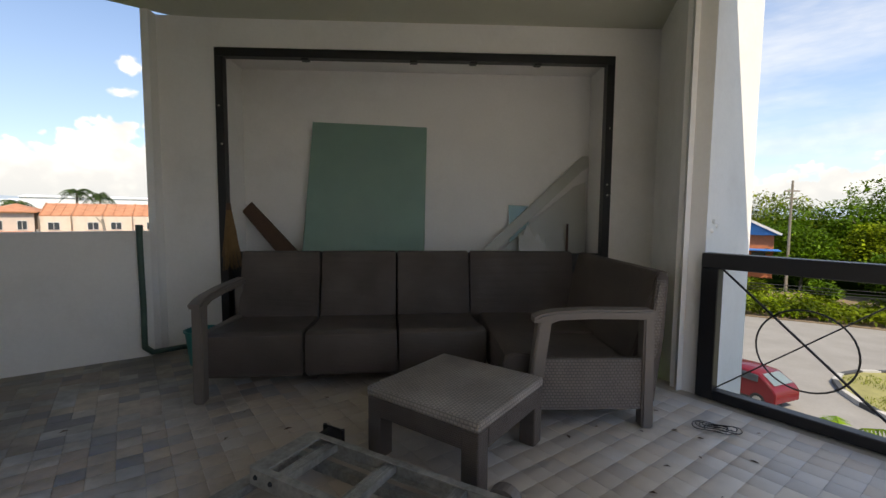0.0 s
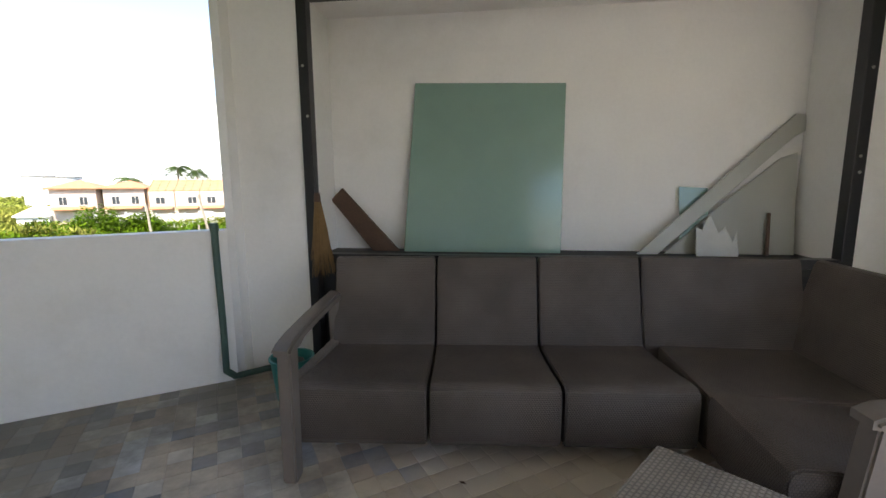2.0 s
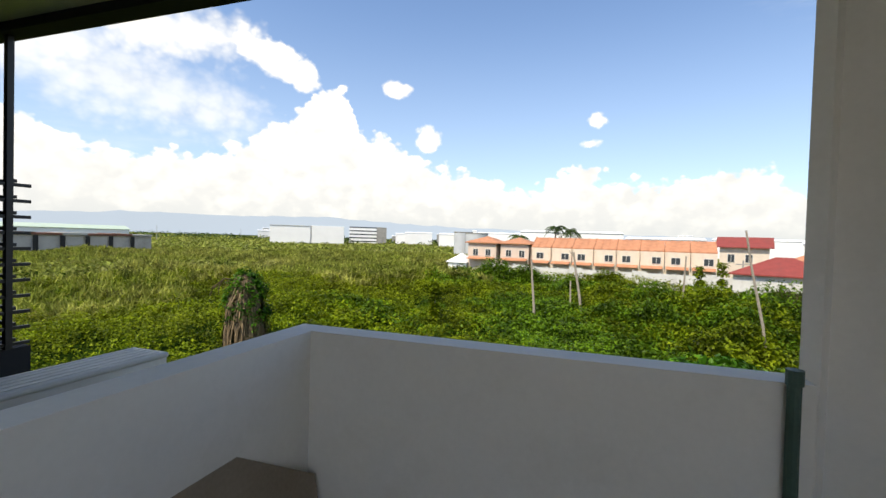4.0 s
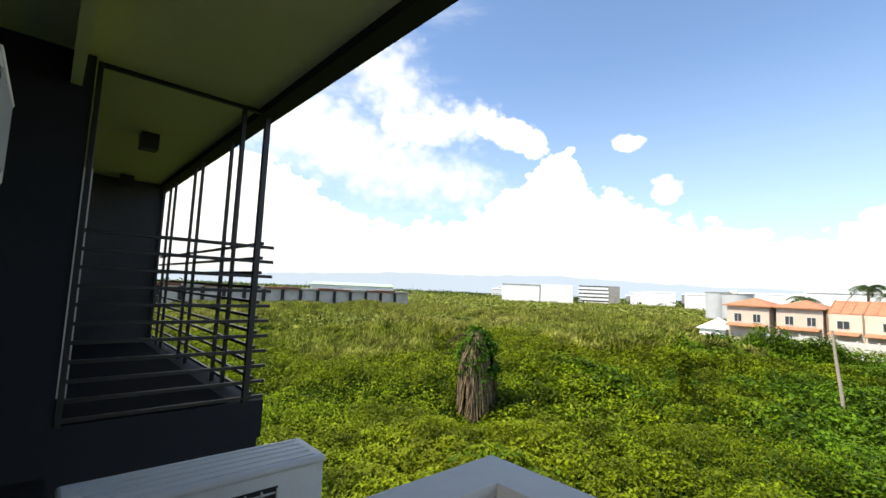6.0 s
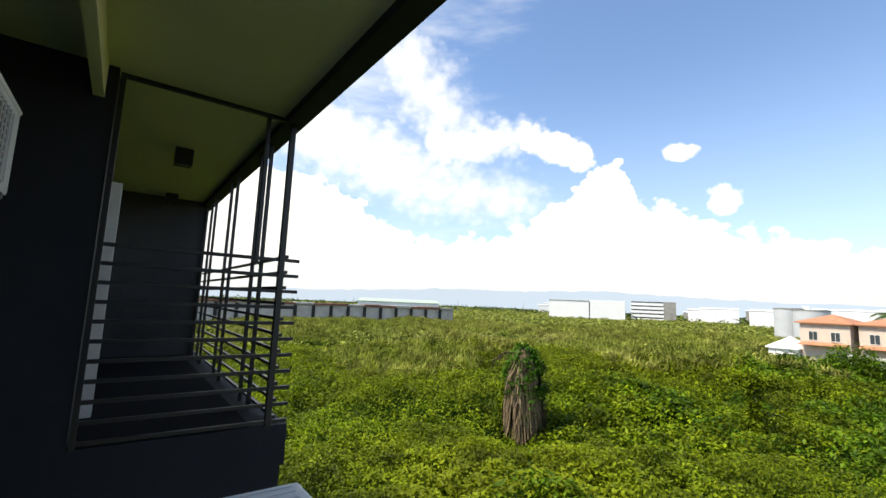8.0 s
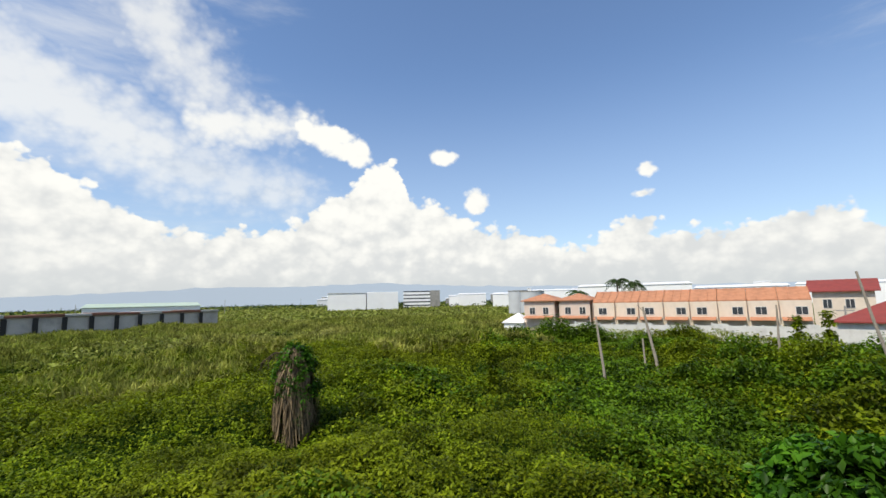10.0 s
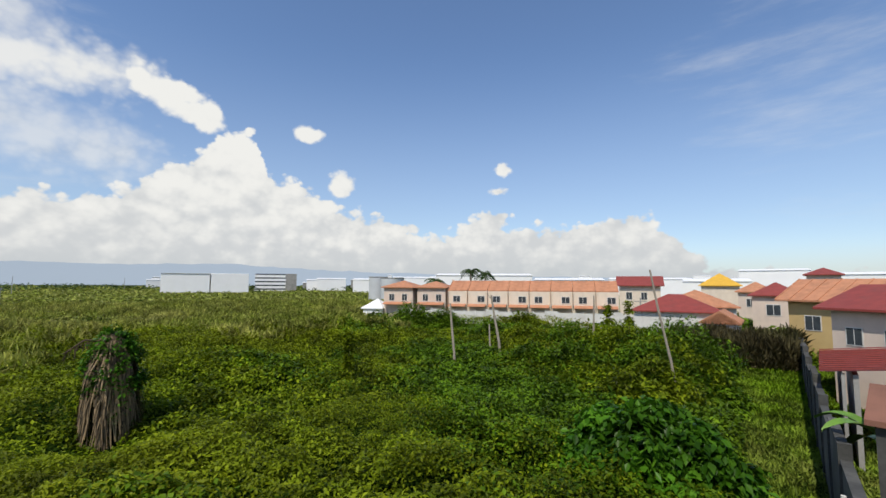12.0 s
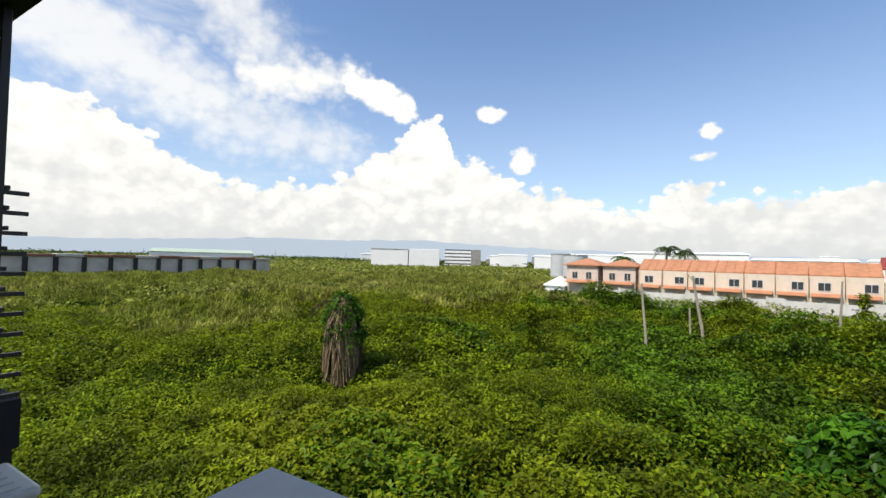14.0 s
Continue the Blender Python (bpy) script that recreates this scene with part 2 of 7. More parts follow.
def weave_mat(name, color, cell=0.018):
    """Woven resin strips, laid on every side of a piece by its own normal."""
    m = bpy.data.materials.new(name)
    m.use_nodes = True
    nt = m.node_tree
    b = nt.nodes["Principled BSDF"]
    N, L = nt.nodes.new, nt.links.new
    tc = N("ShaderNodeTexCoord")
    p, nn = N("ShaderNodeSeparateXYZ"), N("ShaderNodeSeparateXYZ")
    L(tc.outputs["Object"], p.inputs[0]), L(tc.outputs["Normal"], nn.inputs[0])

    def xyz(a, c):
        k = N("ShaderNodeCombineXYZ")
        L(a, k.inputs[0]), L(c, k.inputs[1])
        return k.outputs[0]

    def gate(v):
        a, g = N("ShaderNodeMath"), N("ShaderNodeMath")
        a.operation, g.operation = "ABSOLUTE", "GREATER_THAN"
        L(v, a.inputs[0]), L(a.outputs[0], g.inputs[0])
        g.inputs[1].default_value = 0.7
        return g.outputs[0]

    def pick(f_, a, c):
        k = N("ShaderNodeMix")
        k.data_type = "VECTOR"
        L(f_, k.inputs[0]), L(a, k.inputs[4]), L(c, k.inputs[5])
        return k.outputs[1]

    v = pick(gate(nn.outputs[0]), xyz(p.outputs[0], p.outputs[2]), xyz(p.outputs[1], p.outputs[2]))
    v = pick(gate(nn.outputs[2]), v, xyz(p.outputs[0], p.outputs[1]))
    br = N("ShaderNodeTexBrick")
    br.inputs["Scale"].default_value = 1.0
    br.inputs["Brick Width"].default_value, br.inputs["Row Height"].default_value = cell * 1.12, cell * 0.92
    br.inputs["Mortar Size"].default_value, br.inputs["Mortar Smooth"].default_value = cell * 0.30, 1.0
    br.inputs["Color1"].default_value, br.inputs["Color2"].default_value = (1, 1, 1, 1), (0.92, 0.92, 0.92, 1)
    br.inputs["Mortar"].default_value = (0.52, 0.52, 0.52, 1)
    L(v, br.inputs["Vector"])
    n = N("ShaderNodeTexNoise")
    n.inputs["Scale"].default_value, n.inputs["Detail"].default_value = 3.5, 8
    L(tc.outputs["Object"], n.inputs["Vector"])
    r = N("ShaderNodeValToRGB")
    c = Vector(color)
    r.color_ramp.elements[0].color, r.color_ramp.elements[1].color = (*(c * 0.8), 1), (*(c * 1.35 + Vector((0.012, 0.012, 0.012))), 1)
    r.color_ramp.elements[0].position, r.color_ramp.elements[1].position = 0.35, 0.75
    L(n.outputs[0], r.inputs[0])
    mx = N("ShaderNodeVectorMath")
    mx.operation = "MULTIPLY"
    L(br.outputs["Color"], mx.inputs[0]), L(r.outputs[0], mx.inputs[1]), L(mx.outputs[0], b.inputs["Base Color"])
    bp = N("ShaderNodeBump")
    bp.invert = True
    bp.inputs["Strength"].default_value, bp.inputs["Distance"].default_value = 0.7, 0.004
    L(br.outputs["Fac"], bp.inputs["Height"]), L(bp.outputs[0], b.inputs["Normal"])
    b.inputs["Roughness"].default_value = 0.48
    MATS[name] = m
    return m


WEAVE = weave_mat("woven_resin", (0.180, 0.148, 0.126))
# dusty tabletop weave, its sky light put into a paler colour
WEAVE_TOP = weave_mat("dusty_skylit_resin", (0.37, 0.32, 0.28))
WEAVE_FINE = weave_mat("fine_woven_resin", (0.112, 0.086, 0.072), 0.010)
WHITE = mat("white_wall_paint", (0.83, 0.81, 0.785), 0.85, scale=2.5, var=0.04, bump=0.15, fine=40, dirt=(0.50, 0.47, 0.42), dirt_amt=0.3)
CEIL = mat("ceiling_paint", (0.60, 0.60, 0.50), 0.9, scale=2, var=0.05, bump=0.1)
SOFFIT = mat("olive_soffit_paint", (0.72, 0.71, 0.46), 0.85, scale=1.5, var=0.06, bump=0.1, dirt=(0.4, 0.38, 0.24), dirt_amt=0.3)
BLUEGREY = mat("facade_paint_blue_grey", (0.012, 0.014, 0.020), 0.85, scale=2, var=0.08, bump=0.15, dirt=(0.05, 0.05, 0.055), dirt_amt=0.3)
BLACK = mat("black_steel", (0.012, 0.012, 0.014), 0.4, 0.0, scale=20, var=0.2, bump=0.05)
RESIN = mat("brown_grey_resin", (0.150, 0.125, 0.108), 0.45, scale=6, var=0.1, bump=0.05, dirt=(0.16, 0.15, 0.14), dirt_amt=0.25)
GREENPIPE = mat("green_pipe", (0.05, 0.10, 0.08), 0.55, scale=10, var=0.2)
TEAL = mat("teal_plastic", (0.02, 0.20, 0.19), 0.4, scale=8, var=0.1)
WOOD = mat("brown_plank", (0.10, 0.055, 0.035), 0.7, scale=5, var=0.3, fine=80)
STRAW = mat("broom_straw", (0.21, 0.125, 0.05), 0.8, scale=10, var=0.3)
ALU = mat("worn_aluminium", (0.36, 0.35, 0.32), 0.45, 0.45, scale=14, var=0.4, dirt=(0.62, 0.60, 0.55), dirt_amt=0.75)
BOARD = mat("plaster_board", (0.62, 0.62, 0.60), 0.8, scale=5, var=0.06, dirt=(0.35, 0.33, 0.3), dirt_amt=0.4)
PLY = mat("dusty_grey_board", (0.29, 0.235, 0.18), 0.85, scale=3, var=0.2, dirt=(0.14, 0.12, 0.1), dirt_amt=0.6)
ACWHITE = mat("ac_enamel", (0.62, 0.62, 0.60), 0.4, scale=5, var=0.06, dirt=(0.4, 0.36, 0.3), dirt_amt=0.35)
# near-black colour for the shade inside openings that are not cut
DARK = mat("dark_opening_shade", (0.02, 0.02, 0.02), 0.8)
GROUT = mat("floor_grout", (0.46, 0.41, 0.345), 0.9, scale=6, var=0.2)
SOIL = mat("field_soil", (0.018, 0.036, 0.005), 1.0, scale=0.5, var=0.5, fine=5, bump=0.4, spec=0.0)


# ---- mesh helpers ----
def part(name, bm, material, parent=None, label=""):
    me = bpy.data.meshes.new(name)
    bm.to_mesh(me)
    bm.free()
    me.materials.append(material)
    ob = new(name, me)
    ob.parent = parent
    if label:
        tagged(ob, label)
    return ob


def thing(name, label, category, group="", kind="", at=(0, 0, 0), turn=0.0):
    ob = new(name)
    ob.matrix_basis = pose(*at, 0, 0, turn)
    return tagged(ob, label, category, group, kind)


def add_box(bm, lo, hi, bevel=0.0, m=None, segments=2):
    """A block between two corners, its edges rounded."""
    c = (Vector(lo) + Vector(hi)) / 2
    s = Vector(hi) - Vector(lo)
    g = bmesh.ops.create_cube(bm, size=1.0, matrix=Matrix.LocRotScale(c, None, s))
    vs = g["verts"]
    if bevel:
        es = {e for v in vs for e in v.link_edges}
        r = bmesh.ops.bevel(bm, geom=list(es), offset=bevel, segments=segments, affect="EDGES", profile=0.5)
        vs = list({v for f_ in r["faces"] for v in f_.verts} | {v for v in vs if v.is_valid})
    if m:
        bmesh.ops.transform(bm, matrix=m, verts=[v for v in vs if v.is_valid])
    return vs


def box(lo, hi, bevel=0.0, m=None):
    bm = bmesh.new()
    add_box(bm, lo, hi, bevel, m)
    return bm


def add_tube(bm, a, b, r0, r1=None, n=10, caps=True):
    """A round bar from a to b."""
    a, b = Vector(a), Vector(b)
    d = b - a
    m = Matrix.Translation((a + b) / 2) @ d.to_track_quat("Z", "Y").to_matrix().to_4x4()
    bmesh.ops.create_cone(bm, cap_ends=caps, segments=n, radius1=r0, radius2=r0 if r1 is None else r1, depth=d.length, matrix=m)


def tube(a, b, r0, r1=None, n=10):
    bm = bmesh.new()
    add_tube(bm, a, b, r0, r1, n)
    return bm


def add_prism(bm, pts, z0, z1):
    """A flat outline in plan, pulled up from z0 to z1."""
    lo = [bm.verts.new((p[0], p[1], z0)) for p in pts]
    hi = [bm.verts.new((p[0], p[1], z1)) for p in pts]
    k = len(pts)
    bm.faces.new(lo[::-1]), bm.faces.new(hi)
    for i in range(k):
        bm.faces.new((lo[i], lo[(i + 1) % k], hi[(i + 1) % k], hi[i]))


def prism(pts, z0, z1):
    bm = bmesh.new()
    add_prism(bm, pts, z0, z1)
    bmesh.ops.recalc_face_normals(bm, faces=bm.faces)
    return bm


def structure(name, bm, material, label, category):
    return tagged(part(name, bm, material), label, category, kind="structure")


def fac(a0, b0, a1, b1):
    """The corners of a rectangle in facade metres."""
    return [P(a0, b0), P(a1, b0), P(a1, b1), P(a0, b1)]


# ---- the balcony's shell ----
CEIL_Z = 2.74
WALL_Y = 4.43
FRAME_X0, FRAME_X1, FRAME_TOP = 0.10, 3.44, 2.50
# runs on unseen to b = -9.2, catching sun to light the balcony
structure("floor_slab", prism([P(0, 0), P(2.3, 0), P(2.3, -0.02), P(4.95, -0.02), P(4.95, -2.2), P(4.95, -9.2), P(-0.2, -9.2), P(0, -1.3)], -0.25, -0.012), GROUT, "grey mortar bed of the balcony floor", "floor")
par1 = structure("parapet_wall_field", prism(fac(0, -0.13, 2.05, 0), -0.25, 1.0), WHITE, "white painted solid parapet wall towards the field", "parapet")
par2 = structure("parapet_wall_side", prism(fac(0, -1.32, 0.13, -0.13), -0.25, 1.0), WHITE, "white painted solid parapet wall at the balcony's end", "parapet")
structure("column_end", prism(fac(-0.22, -1.75, 0.15, -1.34), -0.25, CEIL_Z), WHITE, "white painted square column", "column")
# wall with the opening
lw = [P(2.05, 0.0), P(2.10, -0.03), (-0.35, 4.40), (FRAME_X0, WALL_Y), (FRAME_X0, 4.95), (-0.46, 4.95)]
structure("wall_opening_left", prism(lw, -0.25, CEIL_Z), WHITE, "white painted wall pier beside the alcove", "wall")
structure("wall_opening_right", prism([(FRAME_X1, WALL_Y), (3.84, WALL_Y), (3.84, 4.95), (FRAME_X1, 4.95)], -0.25, CEIL_Z), WHITE, "white painted wall pier beside the alcove", "wall")
structure("wall_opening_head", prism([(FRAME_X0, WALL_Y), (FRAME_X1, WALL_Y), (FRAME_X1, 4.95), (FRAME_X0, 4.95)], FRAME_TOP, CEIL_Z), WHITE, "white painted head over the alcove", "wall")
structure("wall_alcove_back", prism([(-0.46, 4.95), (3.84, 4.95), (3.84, 5.10), (-0.46, 5.10)], -0.25, CEIL_Z + 0.2), WHITE, "white plastered back wall of the alcove", "wall")
structure("alcove_shelf", prism([(FRAME_X0, WALL_Y + 0.05), (FRAME_X1, WALL_Y + 0.05), (FRAME_X1, 4.95), (FRAME_X0, 4.95)], 0.70, 0.78), mat("dusty_dark_sill", (0.045, 0.043, 0.04), 0.8, scale=6, var=0.3, dirt=(0.16, 0.15, 0.13), dirt_amt=0.5), "dark dusty alcove sill", "sill")
structure("alcove_lower_panel", prism([(FRAME_X0, WALL_Y + 0.05), (FRAME_X1, WALL_Y + 0.05), (FRAME_X1, WALL_Y + 0.08), (FRAME_X0, WALL_Y + 0.08)], 0, 0.70), BLACK, "black panel under the alcove sill", "panel")
structure("wall_side_right", prism([(3.84, WALL_Y), (3.52, 3.43), (3.72, 3.50), (4.1, 4.95), (3.84, 4.95)], -0.25, CEIL_Z), WHITE, "white painted side wall", "wall")
c0 = Vector((3.62, 3.36, 0))
structure("column_street", prism([c0, c0 + U * 0.72, c0 + U * 0.72 + N_ * 0.35, c0 + N_ * 0.18 - U * 0.0], -0.25, CEIL_Z), WHITE, "white painted column with paint blisters", "column")
# ends out of view at b = -5.9, leaving the added terrace sunlit
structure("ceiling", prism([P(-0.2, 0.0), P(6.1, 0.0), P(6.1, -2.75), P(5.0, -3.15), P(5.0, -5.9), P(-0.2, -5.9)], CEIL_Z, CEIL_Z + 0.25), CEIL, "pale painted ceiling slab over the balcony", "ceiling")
# added rear wall and open terrace, unseen, sized to set the inside light
structure("wall_added_rear", prism(fac(-0.22, -5.9, 1.2, -5.7), -0.25, CEIL_Z), WHITE, "added white rear wall, out of view, sized to set the light inside", "wall")
structure("parapet_added_rear", prism(fac(-0.2, -9.2, 5.2, -9.05), -0.25, 0.95), WHITE, "added white parapet, out of view, round the sunlit rear terrace", "parapet")
structure("parapet_added_terrace", prism(fac(-0.2, -9.05, -0.05, -5.9), -0.25, 0.95), WHITE, "added white parapet, out of view, kept low to let the sun in", "parapet")
structure("wall_house_side", prism(fac(-0.22, -5.7, -0.02, -1.75), -0.25, CEIL_Z), WHITE, "white painted house wall", "wall")

# black frame of the alcove
fr = thing("alcove_frame", "black painted steel frame around the alcove", "frame")
fy0, fy1 = WALL_Y - 0.03, WALL_Y + 0.05
part("jamb", box((FRAME_X0, fy0, 0), (FRAME_X0 + 0.065, fy1, FRAME_TOP - 0.07), 0.004), BLACK, fr)
part("jamb", box((FRAME_X1 - 0.065, fy0, 0), (FRAME_X1, fy1, FRAME_TOP - 0.07), 0.004), BLACK, fr)
part("head", box((FRAME_X0, fy0, FRAME_TOP - 0.07), (FRAME_X1, fy1, FRAME_TOP), 0.004), BLACK, fr)
part("rail", box((FRAME_X0 + 0.065, fy0, 0.76), (FRAME_X1 - 0.065, fy1, 0.82), 0.004), BLACK, fr)

# railing on the street side
rl = thing("railing", "black steel railing with a round ring pattern", "railing", at=(3.615, 3.355, 0), turn=FACADE - 90)
part("post", box((0, -0.04, 0), (0.10, 0.04, 0.83), 0.006), BLACK, rl)
part("top_rail", box((0, -0.045, 0.83), (3.4, 0.045, 0.925), 0.008), BLACK, rl)
part("bottom_rail", box((0.10, -0.04, 0), (3.4, 0.04, 0.065), 0.008), BLACK, rl)

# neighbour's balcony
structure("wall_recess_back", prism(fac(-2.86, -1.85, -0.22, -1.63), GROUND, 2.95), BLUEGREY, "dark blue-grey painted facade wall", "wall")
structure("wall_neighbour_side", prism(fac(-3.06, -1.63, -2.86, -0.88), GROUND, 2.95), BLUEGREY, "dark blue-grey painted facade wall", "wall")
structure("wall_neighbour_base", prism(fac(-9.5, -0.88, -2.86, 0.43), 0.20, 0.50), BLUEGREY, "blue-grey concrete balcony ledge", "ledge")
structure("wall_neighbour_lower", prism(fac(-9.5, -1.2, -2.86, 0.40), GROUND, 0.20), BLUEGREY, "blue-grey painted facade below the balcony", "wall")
# shade of the deep balcony is put into this wall's near-black colour
structure("wall_neighbour_inner", prism(fac(-9.5, -1.2, -3.06, -0.95), 0.50, 2.95), mat("inner_wall_shade", (0.014, 0.014, 0.016), 0.7, spec=0.2), "inner wall of the neighbouring balcony, coloured dark as its shade", "wall")
structure("wall_neighbour_end", prism(fac(-7.5, -0.95, -7.25, 0.3), 0.52, 2.95), mat("stained_grey_render", (0.06, 0.06, 0.06), 0.9, scale=1.6, var=0.3, bump=0.2, dirt=(0.015, 0.015, 0.015), dirt_amt=0.8), "grey end wall of the neighbouring balcony", "wall")
structure("roof_slab", prism(fac(-9.8, -3.0, -0.2, 0.22), 2.95, 3.2), SOFFIT, "olive painted soffit of the overhanging roof slab", "roof slab")
structure("roof_slab_edge", prism(fac(-0.2, 0.0, 6.1, 0.22), 2.95, 3.2), SOFFIT, "olive painted soffit of the roof edge over the balcony", "roof slab")
structure("roof_fascia", prism(fac(-9.8, 0.22, 5.45, 0.36), 2.88, 3.25), BLUEGREY, "grey fascia along the roof edge", "fascia")
structure("neighbour_floor", prism(fac(-9.2, -0.88, -2.90, 0.16), 0.504, 0.52), mat("dark_slate_floor", (0.007, 0.007, 0.008), 0.95, spec=0.1), "dark slate floor of the neighbouring balcony", "floor")

# ---- furniture and clutter on the balcony ----
def extrude_profile(pts, w0, w1, axis):
    """A side outline (depth, height) pulled along the width; axis 'x' gives a seat that faces -y, 'y' one that faces -x."""
    bm = bmesh.new()
    place = (lambda w, d, z: (w, d, z)) if axis == "x" else (lambda w, d, z: (d, w, z))
    a = [bm.verts.new(place(w0, d, z)) for d, z in pts]
    b = [bm.verts.new(place(w1, d, z)) for d, z in pts]
    k = len(pts)
    for i in range(k):
        bm.faces.new((a[i], a[(i + 1) % k], b[(i + 1) % k], b[i]))
    bm.faces.new(a), bm.faces.new(b[::-1])
    bmesh.ops.recalc_face_normals(bm, faces=bm.faces)
    rims = [e for e in bm.edges if sum(len(f_.verts) > 4 for f_ in e.link_faces) == 1]
    bmesh.ops.bevel(bm, geom=rims, offset=0.008, segments=2, affect="EDGES")
    return bm


def shade_smooth(ob, angle=40):
    for p in ob.data.polygons:
        p.use_smooth = True
    ob.data.set_sharp_from_angle(angle=radians(angle))
    return ob


def seat_profile(front, back):
    """Front apron and sagging seat of a sofa unit."""
    d = back - front
    return [(front + 0.02, 0.11), (front, 0.14), (front - 0.005, 0.34), (front + 0.006, 0.375), (front + 0.035, 0.392), (front + 0.09, 0.392),
            (front + 0.35 * d, 0.372), (front + 0.6 * d, 0.360), (back - 0.17, 0.362), (back - 0.17, 0.30), (back - 0.1, 0.11)]


def back_profile(back):
    return [(back - 0.17, 0.300), (back - 0.175, 0.365), (back - 0.16, 0.40), (back - 0.125, 0.52), (back - 0.07, 0.72), (back - 0.045, 0.825), (back - 0.03, 0.846),
            (back - 0.005, 0.852), (back + 0.02, 0.842), (back + 0.03, 0.80), (back + 0.02, 0.50), (back - 0.02, 0.11), (back - 0.09, 0.11)]


def build_sofa():
    sofa = thing("corner_sofa", "dark brown woven resin corner sofa without cushions", "sofa", at=(1.8, 3.9, 0))
    off = Vector((-1.8, -3.9, 0))

    def put(name, bm, mt, parent=sofa, label=""):
        bmesh.ops.translate(bm, verts=bm.verts, vec=off)
        return part(name, bm, mt, parent, label)

    FRONT, BACK = 3.50, 4.28
    skew = Matrix.Translation((2.22, 4.25, 0)) @ Matrix.Rotation(radians(4.5), 4, "Z") @ Matrix.Translation((-2.22, -4.25, 0))

    def unit(profile, w0, w1):
        bm = extrude_profile(profile, w0, w1, "x")
        bmesh.ops.transform(bm, matrix=skew, verts=bm.verts)
        return bm

    for w0, w1 in ((0.405, 0.998), (1.012, 1.594), (1.608, 2.189)):
        shade_smooth(put("seat", unit(seat_profile(FRONT, BACK), w0, w1), WEAVE_FINE))
        shade_smooth(put("backrest", unit(back_profile(BACK), w0, w1), WEAVE_FINE))
    # corner seat and the wing that comes forward
    put("corner_seat", box((2.275, 3.505, 0.11), (2.99, 4.11, 0.372), 0.02), WEAVE_FINE)
    shade_smooth(put("backrest", extrude_profile(back_profile(BACK), 2.203, 3.06, "x"), WEAVE_FINE))
    shade_smooth(put("seat", extrude_profile(seat_profile(2.275, 3.12), 2.985, 3.50, "y"), WEAVE_FINE))
    shade_smooth(put("backrest", extrude_profile(back_profile(3.15), 2.99, 4.22, "y"), WEAVE_FINE))
    # arms
    def arm(run):
        """An armrest of flat moulded plastic on a front and a rear leg; run maps along, across, up to the room."""
        bm = bmesh.new()
        outline = [(-0.05, 0.585), (-0.052, 0.612), (0.0, 0.632), (0.10, 0.645), (0.35, 0.655), (0.80, 0.652), (0.83, 0.64), (0.83, 0.60), (0.36, 0.605), (0.13, 0.597), (0.07, 0.580)]
        lo = [bm.verts.new(run(d, 0.0, z)) for d, z in outline]
        hi = [bm.verts.new(run(d, 0.105, z)) for d, z in outline]
        k = len(outline)
        bm.faces.new(lo), bm.faces.new(hi[::-1])
        for i in range(k):
            bm.faces.new((lo[i], hi[i], hi[(i + 1) % k], lo[(i + 1) % k]))
        bmesh.ops.recalc_face_normals(bm, faces=bm.faces)
        bmesh.ops.bevel(bm, geom=[e for e in bm.edges if any(len(f_.verts) > 4 for f_ in e.link_faces)], offset=0.012, segments=2, affect="EDGES")
        rest = shade_smooth(put("armrest", bm, RESIN, sofa, "smooth moulded grey-brown armrest"), 35)
        for d0, d1, t0, t1, top in ((-0.03, 0.055, -0.02, 0.075, 0.59), (0.77, 0.85, 0.74, 0.815, 0.61)):
            bm = bmesh.new()
            vs = []
            for z, a, c in ((0.0, d0, d1), (top, t0, t1)):
                vs.append([bm.verts.new(run(p, q, z)) for p, q in ((a, 0.012), (c, 0.012), (c, 0.09), (a, 0.09))])
            bm.faces.new(vs[0][::-1]), bm.faces.new(vs[1])
            for i in range(4):
                bm.faces.new((vs[0][i], vs[0][(i + 1) % 4], vs[1][(i + 1) % 4], vs[1][i]))
            bmesh.ops.recalc_face_normals(bm, faces=bm.faces)
            bmesh.ops.bevel(bm, geom=list(bm.edges), offset=0.008, segments=2, affect="EDGES")
            put("leg", bm, RESIN)
        return rest

    arm(lambda d, w, z: (0.445 + 0.8 * w - 0.10 * d, 3.27 + d, z))
    arm(lambda d, w, z: (2.455 + 0.745 * d - 0.10 * (0.62 - z) * (1 - d), 2.885 + w, z))
    put("side_panel", box((2.44, 2.915, 0.10), (3.04, 2.955, 0.385), 0.006), WEAVE)
    put("side_panel", box((0.40, 3.36, 0.12), (0.455, 4.10, 0.38), 0.006), WEAVE)
    put("end_panel", extrude_profile([(2.97, 0.36), (3.03, 0.39), (3.085, 0.62), (3.10, 0.80), (3.15, 0.80), (3.12, 0.40), (3.10, 0.36)], 2.955, 2.99, "y"), WEAVE)
    for x_, y_ in ((1.06, 3.68), (1.65, 3.72), (2.24, 3.76), (0.52, 4.05), (1.61, 4.14), (3.0, 4.2), (2.36, 3.06)):
        put("foot", box((x_ - 0.03, y_ - 0.03, 0), (x_ + 0.03, y_ + 0.03, 0.13), 0.006), RESIN)
    return sofa


build_sofa()


